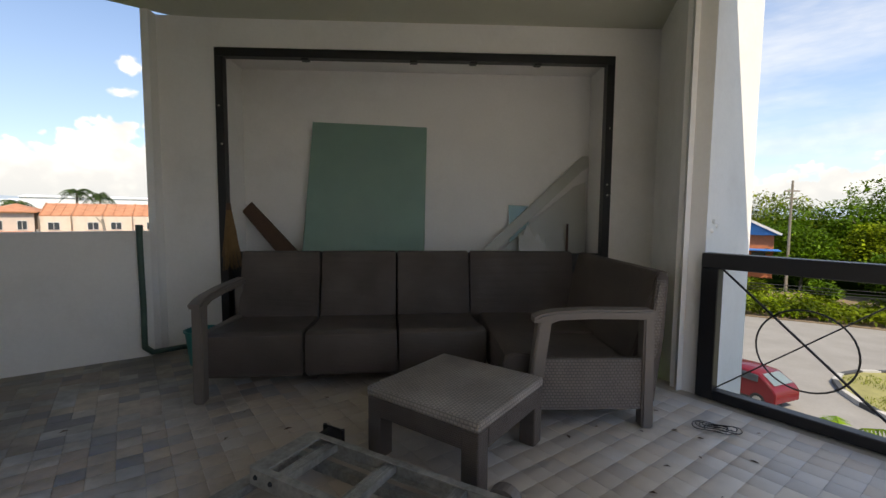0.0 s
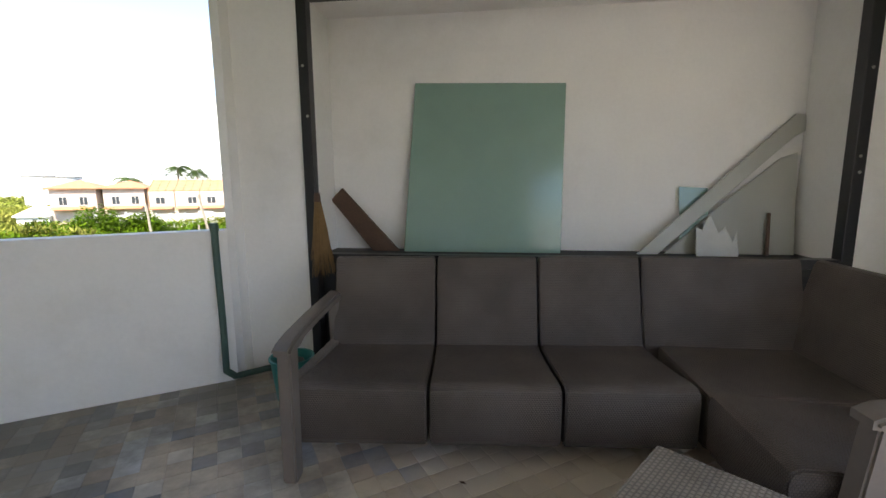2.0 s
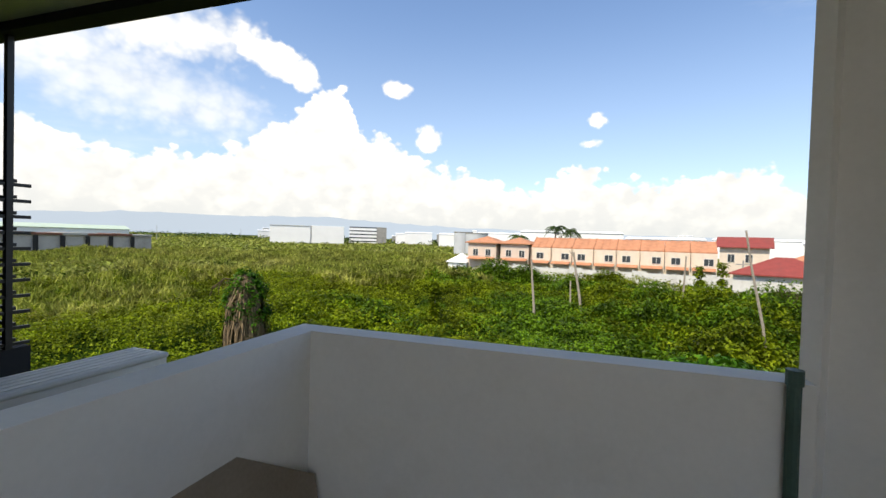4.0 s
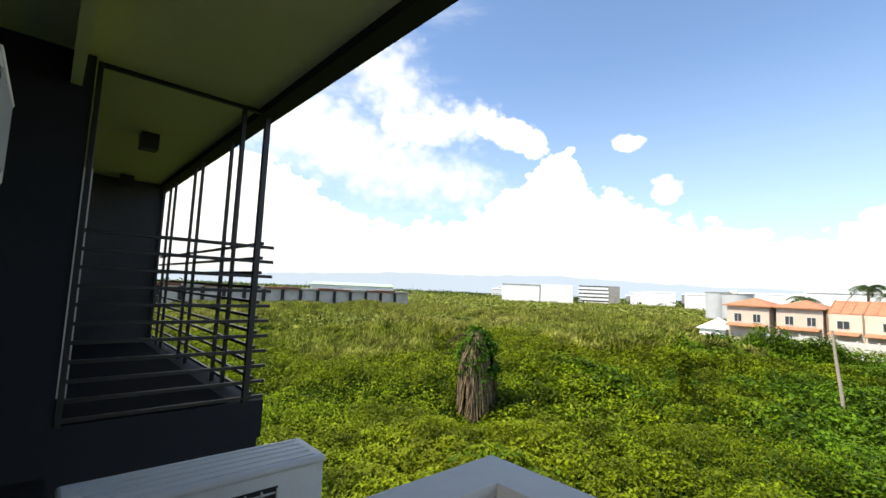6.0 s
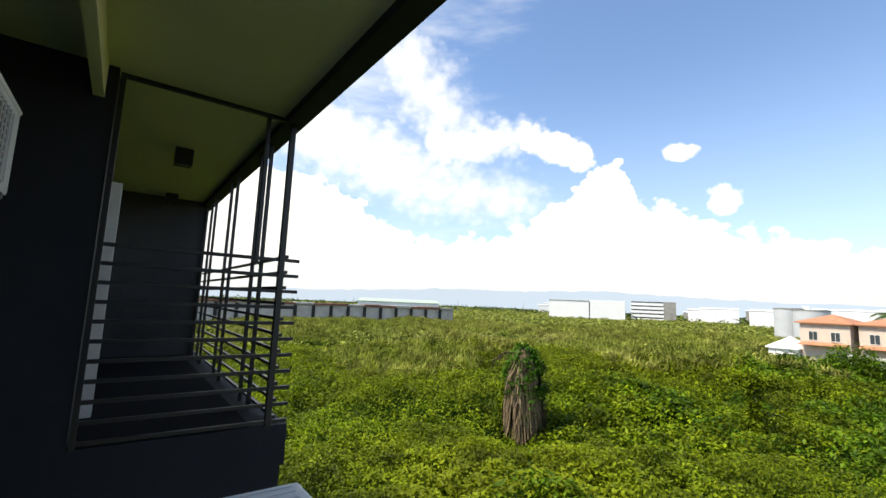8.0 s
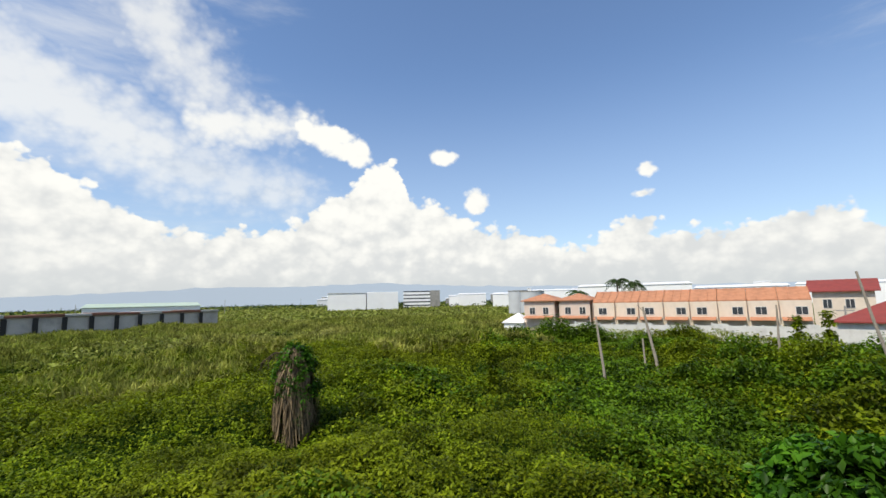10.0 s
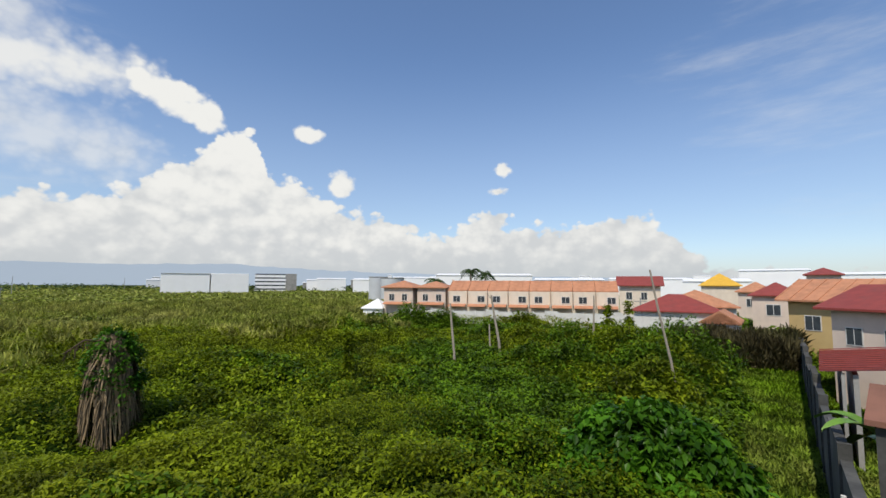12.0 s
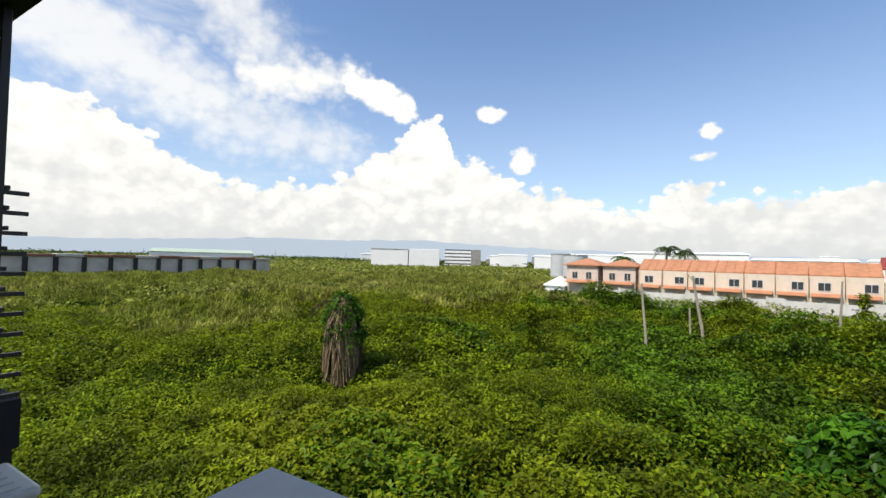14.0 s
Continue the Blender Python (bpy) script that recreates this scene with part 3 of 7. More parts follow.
def build_table():
    t = thing("coffee_table", "square brown woven resin coffee table", "table", at=(2.0, 2.735, 0), turn=51.5)
    h = 0.312
    bm = bmesh.new()
    add_box(bm, (-h, -h, 0.290), (h, h, 0.338), 0.012)
    shade_smooth(part("tabletop", bm, WEAVE_TOP, t, "dusty woven top, made paler for the sky light on it"), 30)
    for sx in (-1, 1):
        part("apron", box((sx * (h - 0.012) - 0.012, -h + 0.08, 0.205), (sx * (h - 0.012) + 0.008, h - 0.08, 0.291), 0.003), WEAVE_FINE, t)
        part("apron", box((-h + 0.08, sx * (h - 0.012) - 0.012, 0.205), (h - 0.08, sx * (h - 0.012) + 0.008, 0.291), 0.003), WEAVE_FINE, t)
        for sy in (-1, 1):
            part("leg", box((sx * (h - 0.046) - 0.042, sy * (h - 0.046) - 0.042, 0), (sx * (h - 0.046) + 0.042, sy * (h - 0.046) + 0.042, 0.291), 0.008), WEAVE_FINE, t)


build_table()


def build_ladder():
    """A folded step ladder that lies on the floor; x runs along the rails, y across them."""
    l = thing("step_ladder", "paint-spattered aluminium step ladder lying folded on the floor", "ladder", at=(1.235, 2.49, 0.0), turn=-31.5)
    for y in (-0.165, 0.165):
        w = -1 if y > 0 else 1
        bm = bmesh.new()
        add_box(bm, (0, y - 0.004, 0.075), (1.62, y + 0.004, 0.145), 0.002)
        add_box(bm, (0, min(y, y + w * 0.03), 0.138), (1.62, max(y, y + w * 0.03), 0.145), 0.002)
        add_box(bm, (0, min(y, y + w * 0.03), 0.075), (1.62, max(y, y + w * 0.03), 0.081), 0.002)
        part("side_rail", bm, ALU, l)
        for x in (0.035, 0.12, 0.43, 0.75):
            part("rivet", tube((x, y - w * 0.004, 0.112), (x, y - w * 0.010, 0.112), 0.011, 0.008, 10), BLACK, l)
    for x in (0.13, 0.45, 0.77, 1.09, 1.41):
        bm = bmesh.new()
        add_box(bm, (x - 0.028, -0.16, 0.120), (x + 0.028, 0.16, 0.128), 0.002)
        add_box(bm, (x - 0.028, -0.16, 0.095), (x - 0.023, 0.16, 0.120), 0)
        add_box(bm, (x + 0.023, -0.16, 0.095), (x + 0.028, 0.16, 0.120), 0)
        for k in (-0.012, 0.0, 0.012):
            add_box(bm, (x + k - 0.002, -0.158, 0.128), (x + k + 0.002, 0.158, 0.131), 0)
        part("tread", bm, ALU, l)
    bm = bmesh.new()
    add_box(bm, (-0.005, -0.16, 0.138), (0.075, 0.16, 0.146), 0.002)
    add_box(bm, (-0.010, -0.16, 0.085), (-0.003, 0.16, 0.146), 0.002)
    part("top_cap", bm, ALU, l)
    for y in (-0.36, 0.13):
        part("rear_leg", box((-0.10, y - 0.018, 0.0), (1.55, y + 0.018, 0.048), 0.004), ALU, l)
    part("cross_brace", box((-0.10, -0.342, 0.012), (-0.035, 0.112, 0.050), 0.004), ALU, l)
    part("rubber_foot", box((-0.135, -0.385, 0.0), (-0.10, -0.335, 0.055), 0.008), BLACK, l, "black rubber foot")
    bm = bmesh.new()
    add_box(bm, (-0.02, 0.168, 0.10), (0.012, 0.30, 0.106), 0.002)
    add_box(bm, (-0.05, 0.285, 0.06), (0.075, 0.293, 0.115), 0.003)
    add_tube(bm, (-0.045, 0.289, 0.0), (-0.045, 0.289, 0.115), 0.010)
    add_tube(bm, (0.07, 0.289, 0.0), (0.07, 0.289, 0.115), 0.010)
    part("hinge_bracket", bm, BLACK, l)
    part("pivot_cap", tube((0.93, 0.172, 0.10), (0.93, 0.225, 0.10), 0.062, n=24), RESIN, l, "round dark plastic pivot cap")


build_ladder()


def build_bucket():
    b = thing("bucket", "teal plastic bucket with a wet rag inside", "bucket", at=(0.15, 3.985, 0))
    b.scale = (0.9, 0.9, 0.88)
    bm = bmesh.new()
    k = 32
    rows = [(0.098, 0.0), (0.104, 0.012), (0.135, 0.285), (0.146, 0.29), (0.146, 0.302), (0.132, 0.302), (0.128, 0.27), (0.098, 0.02), (0.0, 0.02)]
    rings = [[bm.verts.new((r * math.cos(2 * math.pi * i / k), r * math.sin(2 * math.pi * i / k), z)) for i in range(k)] for r, z in rows[:-1]]
    for a, c in zip(rings, rings[1:]):
        for i in range(k):
            bm.faces.new((a[i], a[(i + 1) % k], c[(i + 1) % k], c[i]))
    bm.faces.new(rings[0][::-1]), bm.faces.new(rings[-1])
    shade_smooth(part("pail", bm, TEAL, b))
    bm = bmesh.new()
    for i in range(16):
        a0, a1 = math.pi * i / 16, math.pi * (i + 1) / 16
        add_tube(bm, (0.148 * math.cos(a0), 0.148 * math.sin(a0) * 0.98, 0.285 - 0.01 * math.sin(a0)), (0.148 * math.cos(a1), 0.148 * math.sin(a1) * 0.98, 0.285 - 0.01 * math.sin(a1)), 0.003, n=6)
    part("handle", bm, ALU, b, "thin wire handle")
    bm = bmesh.new()
    bmesh.ops.create_icosphere(bm, subdivisions=3, radius=0.085)
    for v in bm.verts:
        v.co += v.co.normalized() * 0.028 * noise.noise(v.co * 22)
        v.co.z = v.co.z * 0.8 + 0.23
    shade_smooth(part("rag", bm, mat("wet_rag", (0.13, 0.16, 0.16), 0.85, scale=20, var=0.3), b, "crumpled grey cleaning rag"))


build_bucket()


def build_broom():
    b = thing("broom", "straw hand broom hung by a string on the black frame", "broom", at=(0.19, 4.385, 0))
    bm = bmesh.new()
    rnd = random.Random(4)
    for i in range(150):
        a, r = rnd.uniform(0, 6.28), rnd.random() ** 0.5
        top = Vector((0.016 * r * math.cos(a), 0.014 * r * math.sin(a), 1.20))
        mid = Vector((0.05 * r * math.cos(a) + 0.01, 0.02 * r * math.sin(a), 0.98))
        low = Vector((0.085 * r * math.cos(a) + 0.015 + rnd.uniform(-0.012, 0.012), 0.024 * r * math.sin(a), 0.66 + rnd.uniform(0, 0.14)))
        add_tube(bm, top, mid, 0.0028, 0.0028, 4, False)
        add_tube(bm, mid, low, 0.0028, 0.0012, 4, False)
    part("bristles", bm, STRAW, b)
    part("binding", tube((0, 0, 1.17), (0, 0, 1.23), 0.024, 0.018, 14), WOOD, b, "dark bound handle")
    bm = bmesh.new()
    add_tube(bm, (-0.006, 0, 1.22), (-0.035, 0.0, 1.52), 0.0022, n=5)
    add_tube(bm, (0.006, 0, 1.22), (-0.033, 0.0, 1.52), 0.0022, n=5)
    part("string", bm, BLACK, b, "thin hanging string")


build_broom()

# leaning things in the alcove, all standing on its sill
SILL = 0.78


def leaning(name, outline, y_low, y_high, thick, material, label, category, smooth=0.0):
    """A flat piece by its outline (x, z) that leans from y_low at the sill to y_high at its top."""
    z0, z1 = min(z for _, z in outline), max(z for _, z in outline)
    bm = bmesh.new()
    at = lambda z: y_low + (y_high - y_low) * (z - z0) / (z1 - z0)
    a = [bm.verts.new((x, at(z), z)) for x, z in outline]
    b = [bm.verts.new((x, at(z) + thick, z)) for x, z in outline]
    k = len(outline)
    bm.faces.new(a), bm.faces.new(b[::-1])
    for i in range(k):
        bm.faces.new((a[i], b[i], b[(i + 1) % k], a[(i + 1) % k]))
    bmesh.ops.recalc_face_normals(bm, faces=bm.faces)
    bmesh.ops.bevel(bm, geom=list(bm.edges), offset=min(0.003, thick * 0.3), segments=1, affect="EDGES")
    return tagged(part(name, bm, material), label, category)


def glass_mat(name, color, rough, trans):
    m = bpy.data.materials.new(name)
    m.use_nodes = True
    nt = m.node_tree
    b = nt.nodes["Principled BSDF"]
    n = nt.nodes.new("ShaderNodeTexNoise")
    n.inputs["Scale"].default_value, n.inputs["Detail"].default_value = 4.0, 6
    r = nt.nodes.new("ShaderNodeValToRGB")
    c = Vector(color)
    r.color_ramp.elements[0].color, r.color_ramp.elements[1].color = (*(c * 0.92), 1), (*(c * 1.08), 1)
    tc = nt.nodes.new("ShaderNodeTexCoord")
    nt.links.new(tc.outputs["Object"], n.inputs["Vector"]), nt.links.new(n.outputs[0], r.inputs[0]), nt.links.new(r.outputs[0], b.inputs["Base Color"])
    b.inputs["Roughness"].default_value, b.inputs["Transmission Weight"].default_value = rough, trans
    return m


FROST = glass_mat("frosted_green_glass", (0.33, 0.50, 0.43), 0.12, 0.35)
FILM = glass_mat("dusty_clear_sheet", (0.62, 0.62, 0.56), 0.35, 0.45)
leaning("frosted_glass_sheet", [(0.675, SILL), (1.825, SILL), (1.845, 1.985), (0.757, 2.02)], 4.80, 4.935, 0.010, FROST, "frosted green glass sheet leaning on the alcove wall", "glass")
leaning("wooden_plank", [(0.43, SILL), (0.64, SILL), (0.175, 1.255), (0.09, 1.165)], 4.82, 4.90, 0.025, WOOD, "brown wooden plank leaning in the alcove corner", "plank")
leaning("plastic_trim", [(2.35, SILL), (2.49, SILL), (3.36, 1.58), (3.43, 1.62), (3.43, 1.73), (3.37, 1.735)], 4.80, 4.925, 0.018, FILM, "long pale dusty plastic trim leaning in the alcove", "trim piece")
leaning("plastic_sheet", [(2.55, SILL), (3.40, SILL), (3.41, 1.48), (3.30, 1.44), (2.95, 1.15)], 4.845, 4.935, 0.006, FILM, "dusty translucent plastic sheet leaning in the alcove", "plastic sheet")
leaning("glass_offcut", [(2.66, SILL), (2.86, SILL), (2.84, 1.24), (2.65, 1.25)], 4.86, 4.92, 0.006, FROST, "small pale green glass offcut", "glass offcut")
leaning("paper_scrap", [(2.72, SILL), (2.99, SILL), (2.985, 0.94), (2.955, 0.88), (2.91, 0.98), (2.87, 0.93), (2.81, 1.07), (2.765, 0.95), (2.725, 0.98)], 4.74, 4.80, 0.004, BOARD, "torn white card standing in the alcove", "card")
leaning("thin_stick", [(3.19, SILL), (3.215, SILL), (3.225, 1.07), (3.205, 1.07)], 4.80, 4.84, 0.012, WOOD, "short thin upright stick", "stick")

# green hose
hose = bmesh.new()
hp = [(-0.385, 4.135, 1.03), (-0.384, 4.135, 0.75), (-0.380, 4.138, 0.4), (-0.382, 4.135, 0.08), (-0.35, 4.18, 0.025), (-0.2, 4.335, 0.022), (0.02, 4.37, 0.022), (0.09, 4.385, 0.022)]
for a_, b_ in zip(hp, hp[1:]):
    add_tube(hose, a_, b_, 0.021, n=10)
    bmesh.ops.create_uvsphere(hose, u_segments=10, v_segments=6, radius=0.021, matrix=Matrix.Translation(b_))
add_tube(hose, (-0.385, 4.135, 1.0), (-0.385, 4.135, 1.05), 0.026, n=12)
tagged(part("green_pipe", hose, GREENPIPE), "dull green pipe down the parapet end and along the floor", "pipe")


# boards against the end parapet
def board(name, outline, thick, material, label, at, normal_tilt, turn, category="board"):
    """A flat board: outline in its own plane, tilted from lying flat by normal_tilt, then turned."""
    bm = bmesh.new()
    lo = [bm.verts.new((x, y, 0)) for x, y in outline]
    hi = [bm.verts.new((x, y, thick)) for x, y in outline]
    k = len(outline)
    bm.faces.new(lo[::-1]), bm.faces.new(hi)
    for i in range(k):
        bm.faces.new((lo[i], lo[(i + 1) % k], hi[(i + 1) % k], hi[i]))
    bmesh.ops.recalc_face_normals(bm, faces=bm.faces)
    ob = tagged(part(name, bm, material), label, category)
    ob.matrix_basis = pose(*at, 0, 0, turn) @ pose(0, 0, 0, normal_tilt, 0, 0)
    return ob


# board planes: x along the parapet away from the corner, y up the lean
def spun(pts, deg, dx, dy):
    c, s_ = math.cos(radians(deg)), math.sin(radians(deg))
    return [(dx + c * x - s_ * y, dy + s_ * x + c * y) for x, y in pts]


bx = P(0.25, 0.0)
board("plywood_board", [(0.15, 0.0), (1.31, 0.0), (1.31, 0.71), (1.20, 0.665), (0.76, 0.655), (0.71, 0.72), (0.20, 0.39), (0.15, 0.36)], 0.012, PLY,
      "dusty grey-brown board leaning on the parapet", (bx.x, bx.y, 0.003), 101, FACADE - 90)
LEAN = 131
for label_, outline_, step_ in (
    ("broken white ceiling board offcut leaning on a larger board", [(0.82, 0.02), (0.78, 0.44), (0.99, 0.49), (1.21, 0.55), (1.25, 0.50), (1.20, 0.02)], 0.0),
    ("white ceiling board offcut leaning among others", [(1.02, 0.02), (1.00, 0.30), (1.14, 0.49), (1.31, 0.48), (1.36, 0.02)], 1.0),
    ("white ceiling board offcut lying over others", [(0.80, 0.31), (0.85, 0.18), (0.96, 0.20), (1.00, 0.02), (1.38, 0.02), (1.30, 0.42), (1.14, 0.47), (1.06, 0.36)], 3.0)):
    bp_ = P(0.48 + 0.020 * step_, 0.0)
    board("plaster_offcut", outline_, 0.012, BOARD, label_, (bp_.x, bp_.y, 0.0), LEAN, FACADE - 90)
bp_ = P(0.48 + 0.040, 0.0)
vent = board("vent_panel", [(0.70, 0.40), (0.66, 0.10), (0.70, 0.03), (0.98, 0.02), (1.08, 0.39)], 0.012, BOARD, "white ceiling board with a perforated vent patch", (bp_.x, bp_.y, 0.0), LEAN, FACADE - 90, "vent panel")
for i in range(4):
    for j in range(7):
        hx, hy = 0.745 + 0.034 * i + 0.012 * j, 0.30 - 0.036 * j + 0.004 * i
        part("vent_hole", box((hx - 0.011, hy - 0.011, -0.003), (hx + 0.011, hy + 0.011, -0.0005)), PLY, vent)

# railing pattern: a ring and two crossing bars in each bay
for k_ in range(3):
    x0_ = 0.10 + k_ * 0.92
    cx, cz, rr = x0_ + 0.43, 0.42, 0.225
    bm = bmesh.new()
    loops = []
    for i in range(40):
        a0 = 2 * math.pi * i / 40
        loops.append([bm.verts.new((cx + (rr + 0.005 * math.cos(q_)) * math.cos(a0), 0.005 * math.sin(q_), cz + (rr + 0.005 * math.cos(q_)) * math.sin(a0))) for q_ in (0, 1.047, 2.094, 3.142, 4.189, 5.236)])
    for i in range(40):
        for j in range(6):
            bm.faces.new((loops[i][j], loops[i][(j + 1) % 6], loops[(i + 1) % 40][(j + 1) % 6], loops[(i + 1) % 40][j]))
    bmesh.ops.recalc_face_normals(bm, faces=bm.faces)
    part("ring", bm, BLACK, rl)
    part("bar", tube((x0_, 0.0, 0.835), (x0_ + 0.86, 0.0, 0.07), 0.007, n=8), BLACK, rl)
    part("bar", tube((x0_, 0.012, 0.07), (x0_ + 0.86, 0.012, 0.83), 0.004, n=8), BLACK, rl)
    if k_:
        part("post", box((x0_ - 0.06, -0.035, 0.065), (x0_, 0.035, 0.83), 0.005), BLACK, rl)

# ---- the land around: one sheet with a gentle rise ----
EYE_X, EYE_Y = -1.2, 3.0


def hash2(ix, iy, seed):
    h = (ix.astype(np.int64) * 374761393 + iy.astype(np.int64) * 668265263 + seed * 1442695041) & 0x7FFFFFFF
    h = ((h ^ (h >> 13)) * 1274126177) & 0x7FFFFFFF
    return ((h ^ (h >> 16)) & 0xFFFF) / 65535.0


def vnoise(x, y, seed=0):
    """Smooth value noise, 0 to 1."""
    ix, iy = np.floor(x), np.floor(y)
    fx, fy = x - ix, y - iy
    fx, fy = fx * fx * (3 - 2 * fx), fy * fy * (3 - 2 * fy)
    a, b = hash2(ix, iy, seed), hash2(ix + 1, iy, seed)
    c, d = hash2(ix, iy + 1, seed), hash2(ix + 1, iy + 1, seed)
    return (a * (1 - fx) + b * fx) * (1 - fy) + (c * (1 - fx) + d * fx) * fy


def sstep(v, lo, hi):
    t = np.clip((v - lo) / (hi - lo), 0, 1)
    return t * t * (3 - 2 * t)


def land(x, y):
    """Height of the bare ground."""
    r = np.hypot(x - EYE_X, y - EYE_Y)
    field = sstep((x - EYE_X) * N_.x + (y - EYE_Y) * N_.y, 8, 40)
    field = field * (1 - sstep(x, 4.0, 9.0) * sstep(-y, -56, -44))
    return GROUND + 1.7 * sstep(r, 22, 80) * field + 0.5 * (vnoise(x / 14, y / 14, 3) - 0.5) * field * sstep(r, 8, 20)


# swellings of the scrub: place, radius, height
MOUNDS = [(-18, 41, 6, 2.3), (-11.5, 43, 5, 2.6), (-24, 44, 6, 1.9), (-15, 34, 5, 1.4), (-30, 46, 7, 1.6), (-10.8, 36, 3.5, 1.6), (-33, 22, 6, 1.0), (-44, 36, 8, 1.4), (-52, 24, 9, 1.2),
          (-38, 8, 7, 0.9), (-24, 27, 5, 0.9), (-60, 40, 8, 1.5), (-31, 58, 6, 1.8), (-47, 50, 6, 1.6), (-70, 0, 10, 1.4), (-45, -9, 8, 1.2)]


def clearing(x, y):
    """1 on the mown strip beside the boundary wall and by the street, 0 in the scrub."""
    edge = 2.2 * (vnoise(x / 5, y / 5, 8) - 0.5)
    strip = sstep(x + edge + 3.9 + 0.185 * (y - 27), -0.9, 0.9) * sstep(-(x + edge), -4.0, -1.0) * sstep(y, 18, 22) * sstep(-y, -60, -54)
    street = sstep(x * U.x + y * U.y, 4.0, 7.0) * sstep(-y, -200, -75) * sstep(x, 1.5, 4.0)
    return np.maximum(strip, street)


def domes(x, y, cell, seed):
    """Rounded clumps: the highest of the random domes that cover a place, 0 to 1."""
    gx, gy = np.floor(x / cell), np.floor(y / cell)
    best = np.zeros(np.shape(x))
    for i in (-1, 0, 1):
        for j in (-1, 0, 1):
            cx, cy = gx + i, gy + j
            px, py = (cx + 0.15 + 0.7 * hash2(cx, cy, seed)) * cell, (cy + 0.15 + 0.7 * hash2(cx, cy, seed + 1)) * cell
            rad, high = cell * (0.55 + 0.4 * hash2(cx, cy, seed + 2)), 0.5 + 0.5 * hash2(cx, cy, seed + 3)
            best = np.maximum(best, high * np.sqrt(np.maximum(0.0, 1 - ((x - px) ** 2 + (y - py) ** 2) / rad ** 2)))
    return best


def canopy(x, y):
    """Height of the scrub over the ground."""
    n1 = vnoise(x / 9, y / 9, 1)
    r = np.hypot(x - EYE_X, y - EYE_Y)
    h = 0.15 + 0.5 * n1 + 0.95 * domes(x, y, 4.6, 40) + 0.9 * domes(x, y, 1.9, 50) * (0.5 + n1) + 0.45 * domes(x, y, 0.9, 60)
    for mx, my, mr, mh in MOUNDS:
        h = h + 0.6 * mh * np.exp(-((x - mx) ** 2 + (y - my) ** 2) / (mr * mr * 0.7))
    h = h * (1 + 0.12 * sstep(r, 38, 56) * sstep(-r, -70, -60) - 0.25 * sstep(r, 90, 200))
    h = h * (1 - 0.72 * np.exp(-((x + 27.2) ** 2 + (y - 9.0) ** 2) / 7.0))
    return h * (1 - clearing(x, y)) * sstep((x - O.x) * N_.x + (y - O.y) * N_.y, 1.5, 5.0)


def quick_mesh(name, verts, faces_flat, sizes, material, smooth=False):
    """A mesh from plain arrays."""
    me = bpy.data.meshes.new(name)
    nf = len(sizes)
    me.vertices.add(len(verts))
    me.vertices.foreach_set("co", np.asarray(verts, np.float32).ravel())
    me.loops.add(len(faces_flat))
    me.loops.foreach_set("vertex_index", np.asarray(faces_flat, np.int32))
    me.polygons.add(nf)
    starts = np.concatenate([[0], np.cumsum(sizes)[:-1]]).astype(np.int32)
    me.polygons.foreach_set("loop_start", starts)
    me.polygons.foreach_set("loop_total", np.asarray(sizes, np.int32))
    me.update(calc_edges=True)
    me.validate()
    me.materials.append(material)
    if smooth:
        me.polygons.foreach_set("use_smooth", np.ones(nf, bool))
    return new(name, me)


def leaf_mesh(name, pts, size, material, rng, droop=0.35, aspect=0.55):
    """Folded leaves at the given places, each a small keeled kite that faces mostly up and out."""
    n = len(pts)
    az = rng.uniform(0, 2 * np.pi, n)
    pitch = rng.normal(-droop, 0.45, n)
    fwd = np.stack([np.cos(az) * np.cos(pitch), np.sin(az) * np.cos(pitch), np.sin(pitch)], 1)
    side = np.stack([-np.sin(az), np.cos(az), rng.normal(0, 0.35, n)], 1)
    side /= np.linalg.norm(side, axis=1)[:, None]
    up = np.cross(fwd, side)
    s = size[:, None]
    v = np.empty((n, 4, 3))
    v[:, 0] = pts
    v[:, 1] = pts + fwd * s * 0.45 + side * s * aspect * 0.5 + up * s * 0.12
    v[:, 2] = pts + fwd * s
    v[:, 3] = pts + fwd * s * 0.45 - side * s * aspect * 0.5 + up * s * 0.12
    base = (np.arange(n) * 4)[:, None]
    tri = np.concatenate([base + [0, 1, 2], base + [0, 2, 3]], 1)
    return quick_mesh(name, v.reshape(-1, 3), tri.ravel(), np.full(2 * n, 3), material)


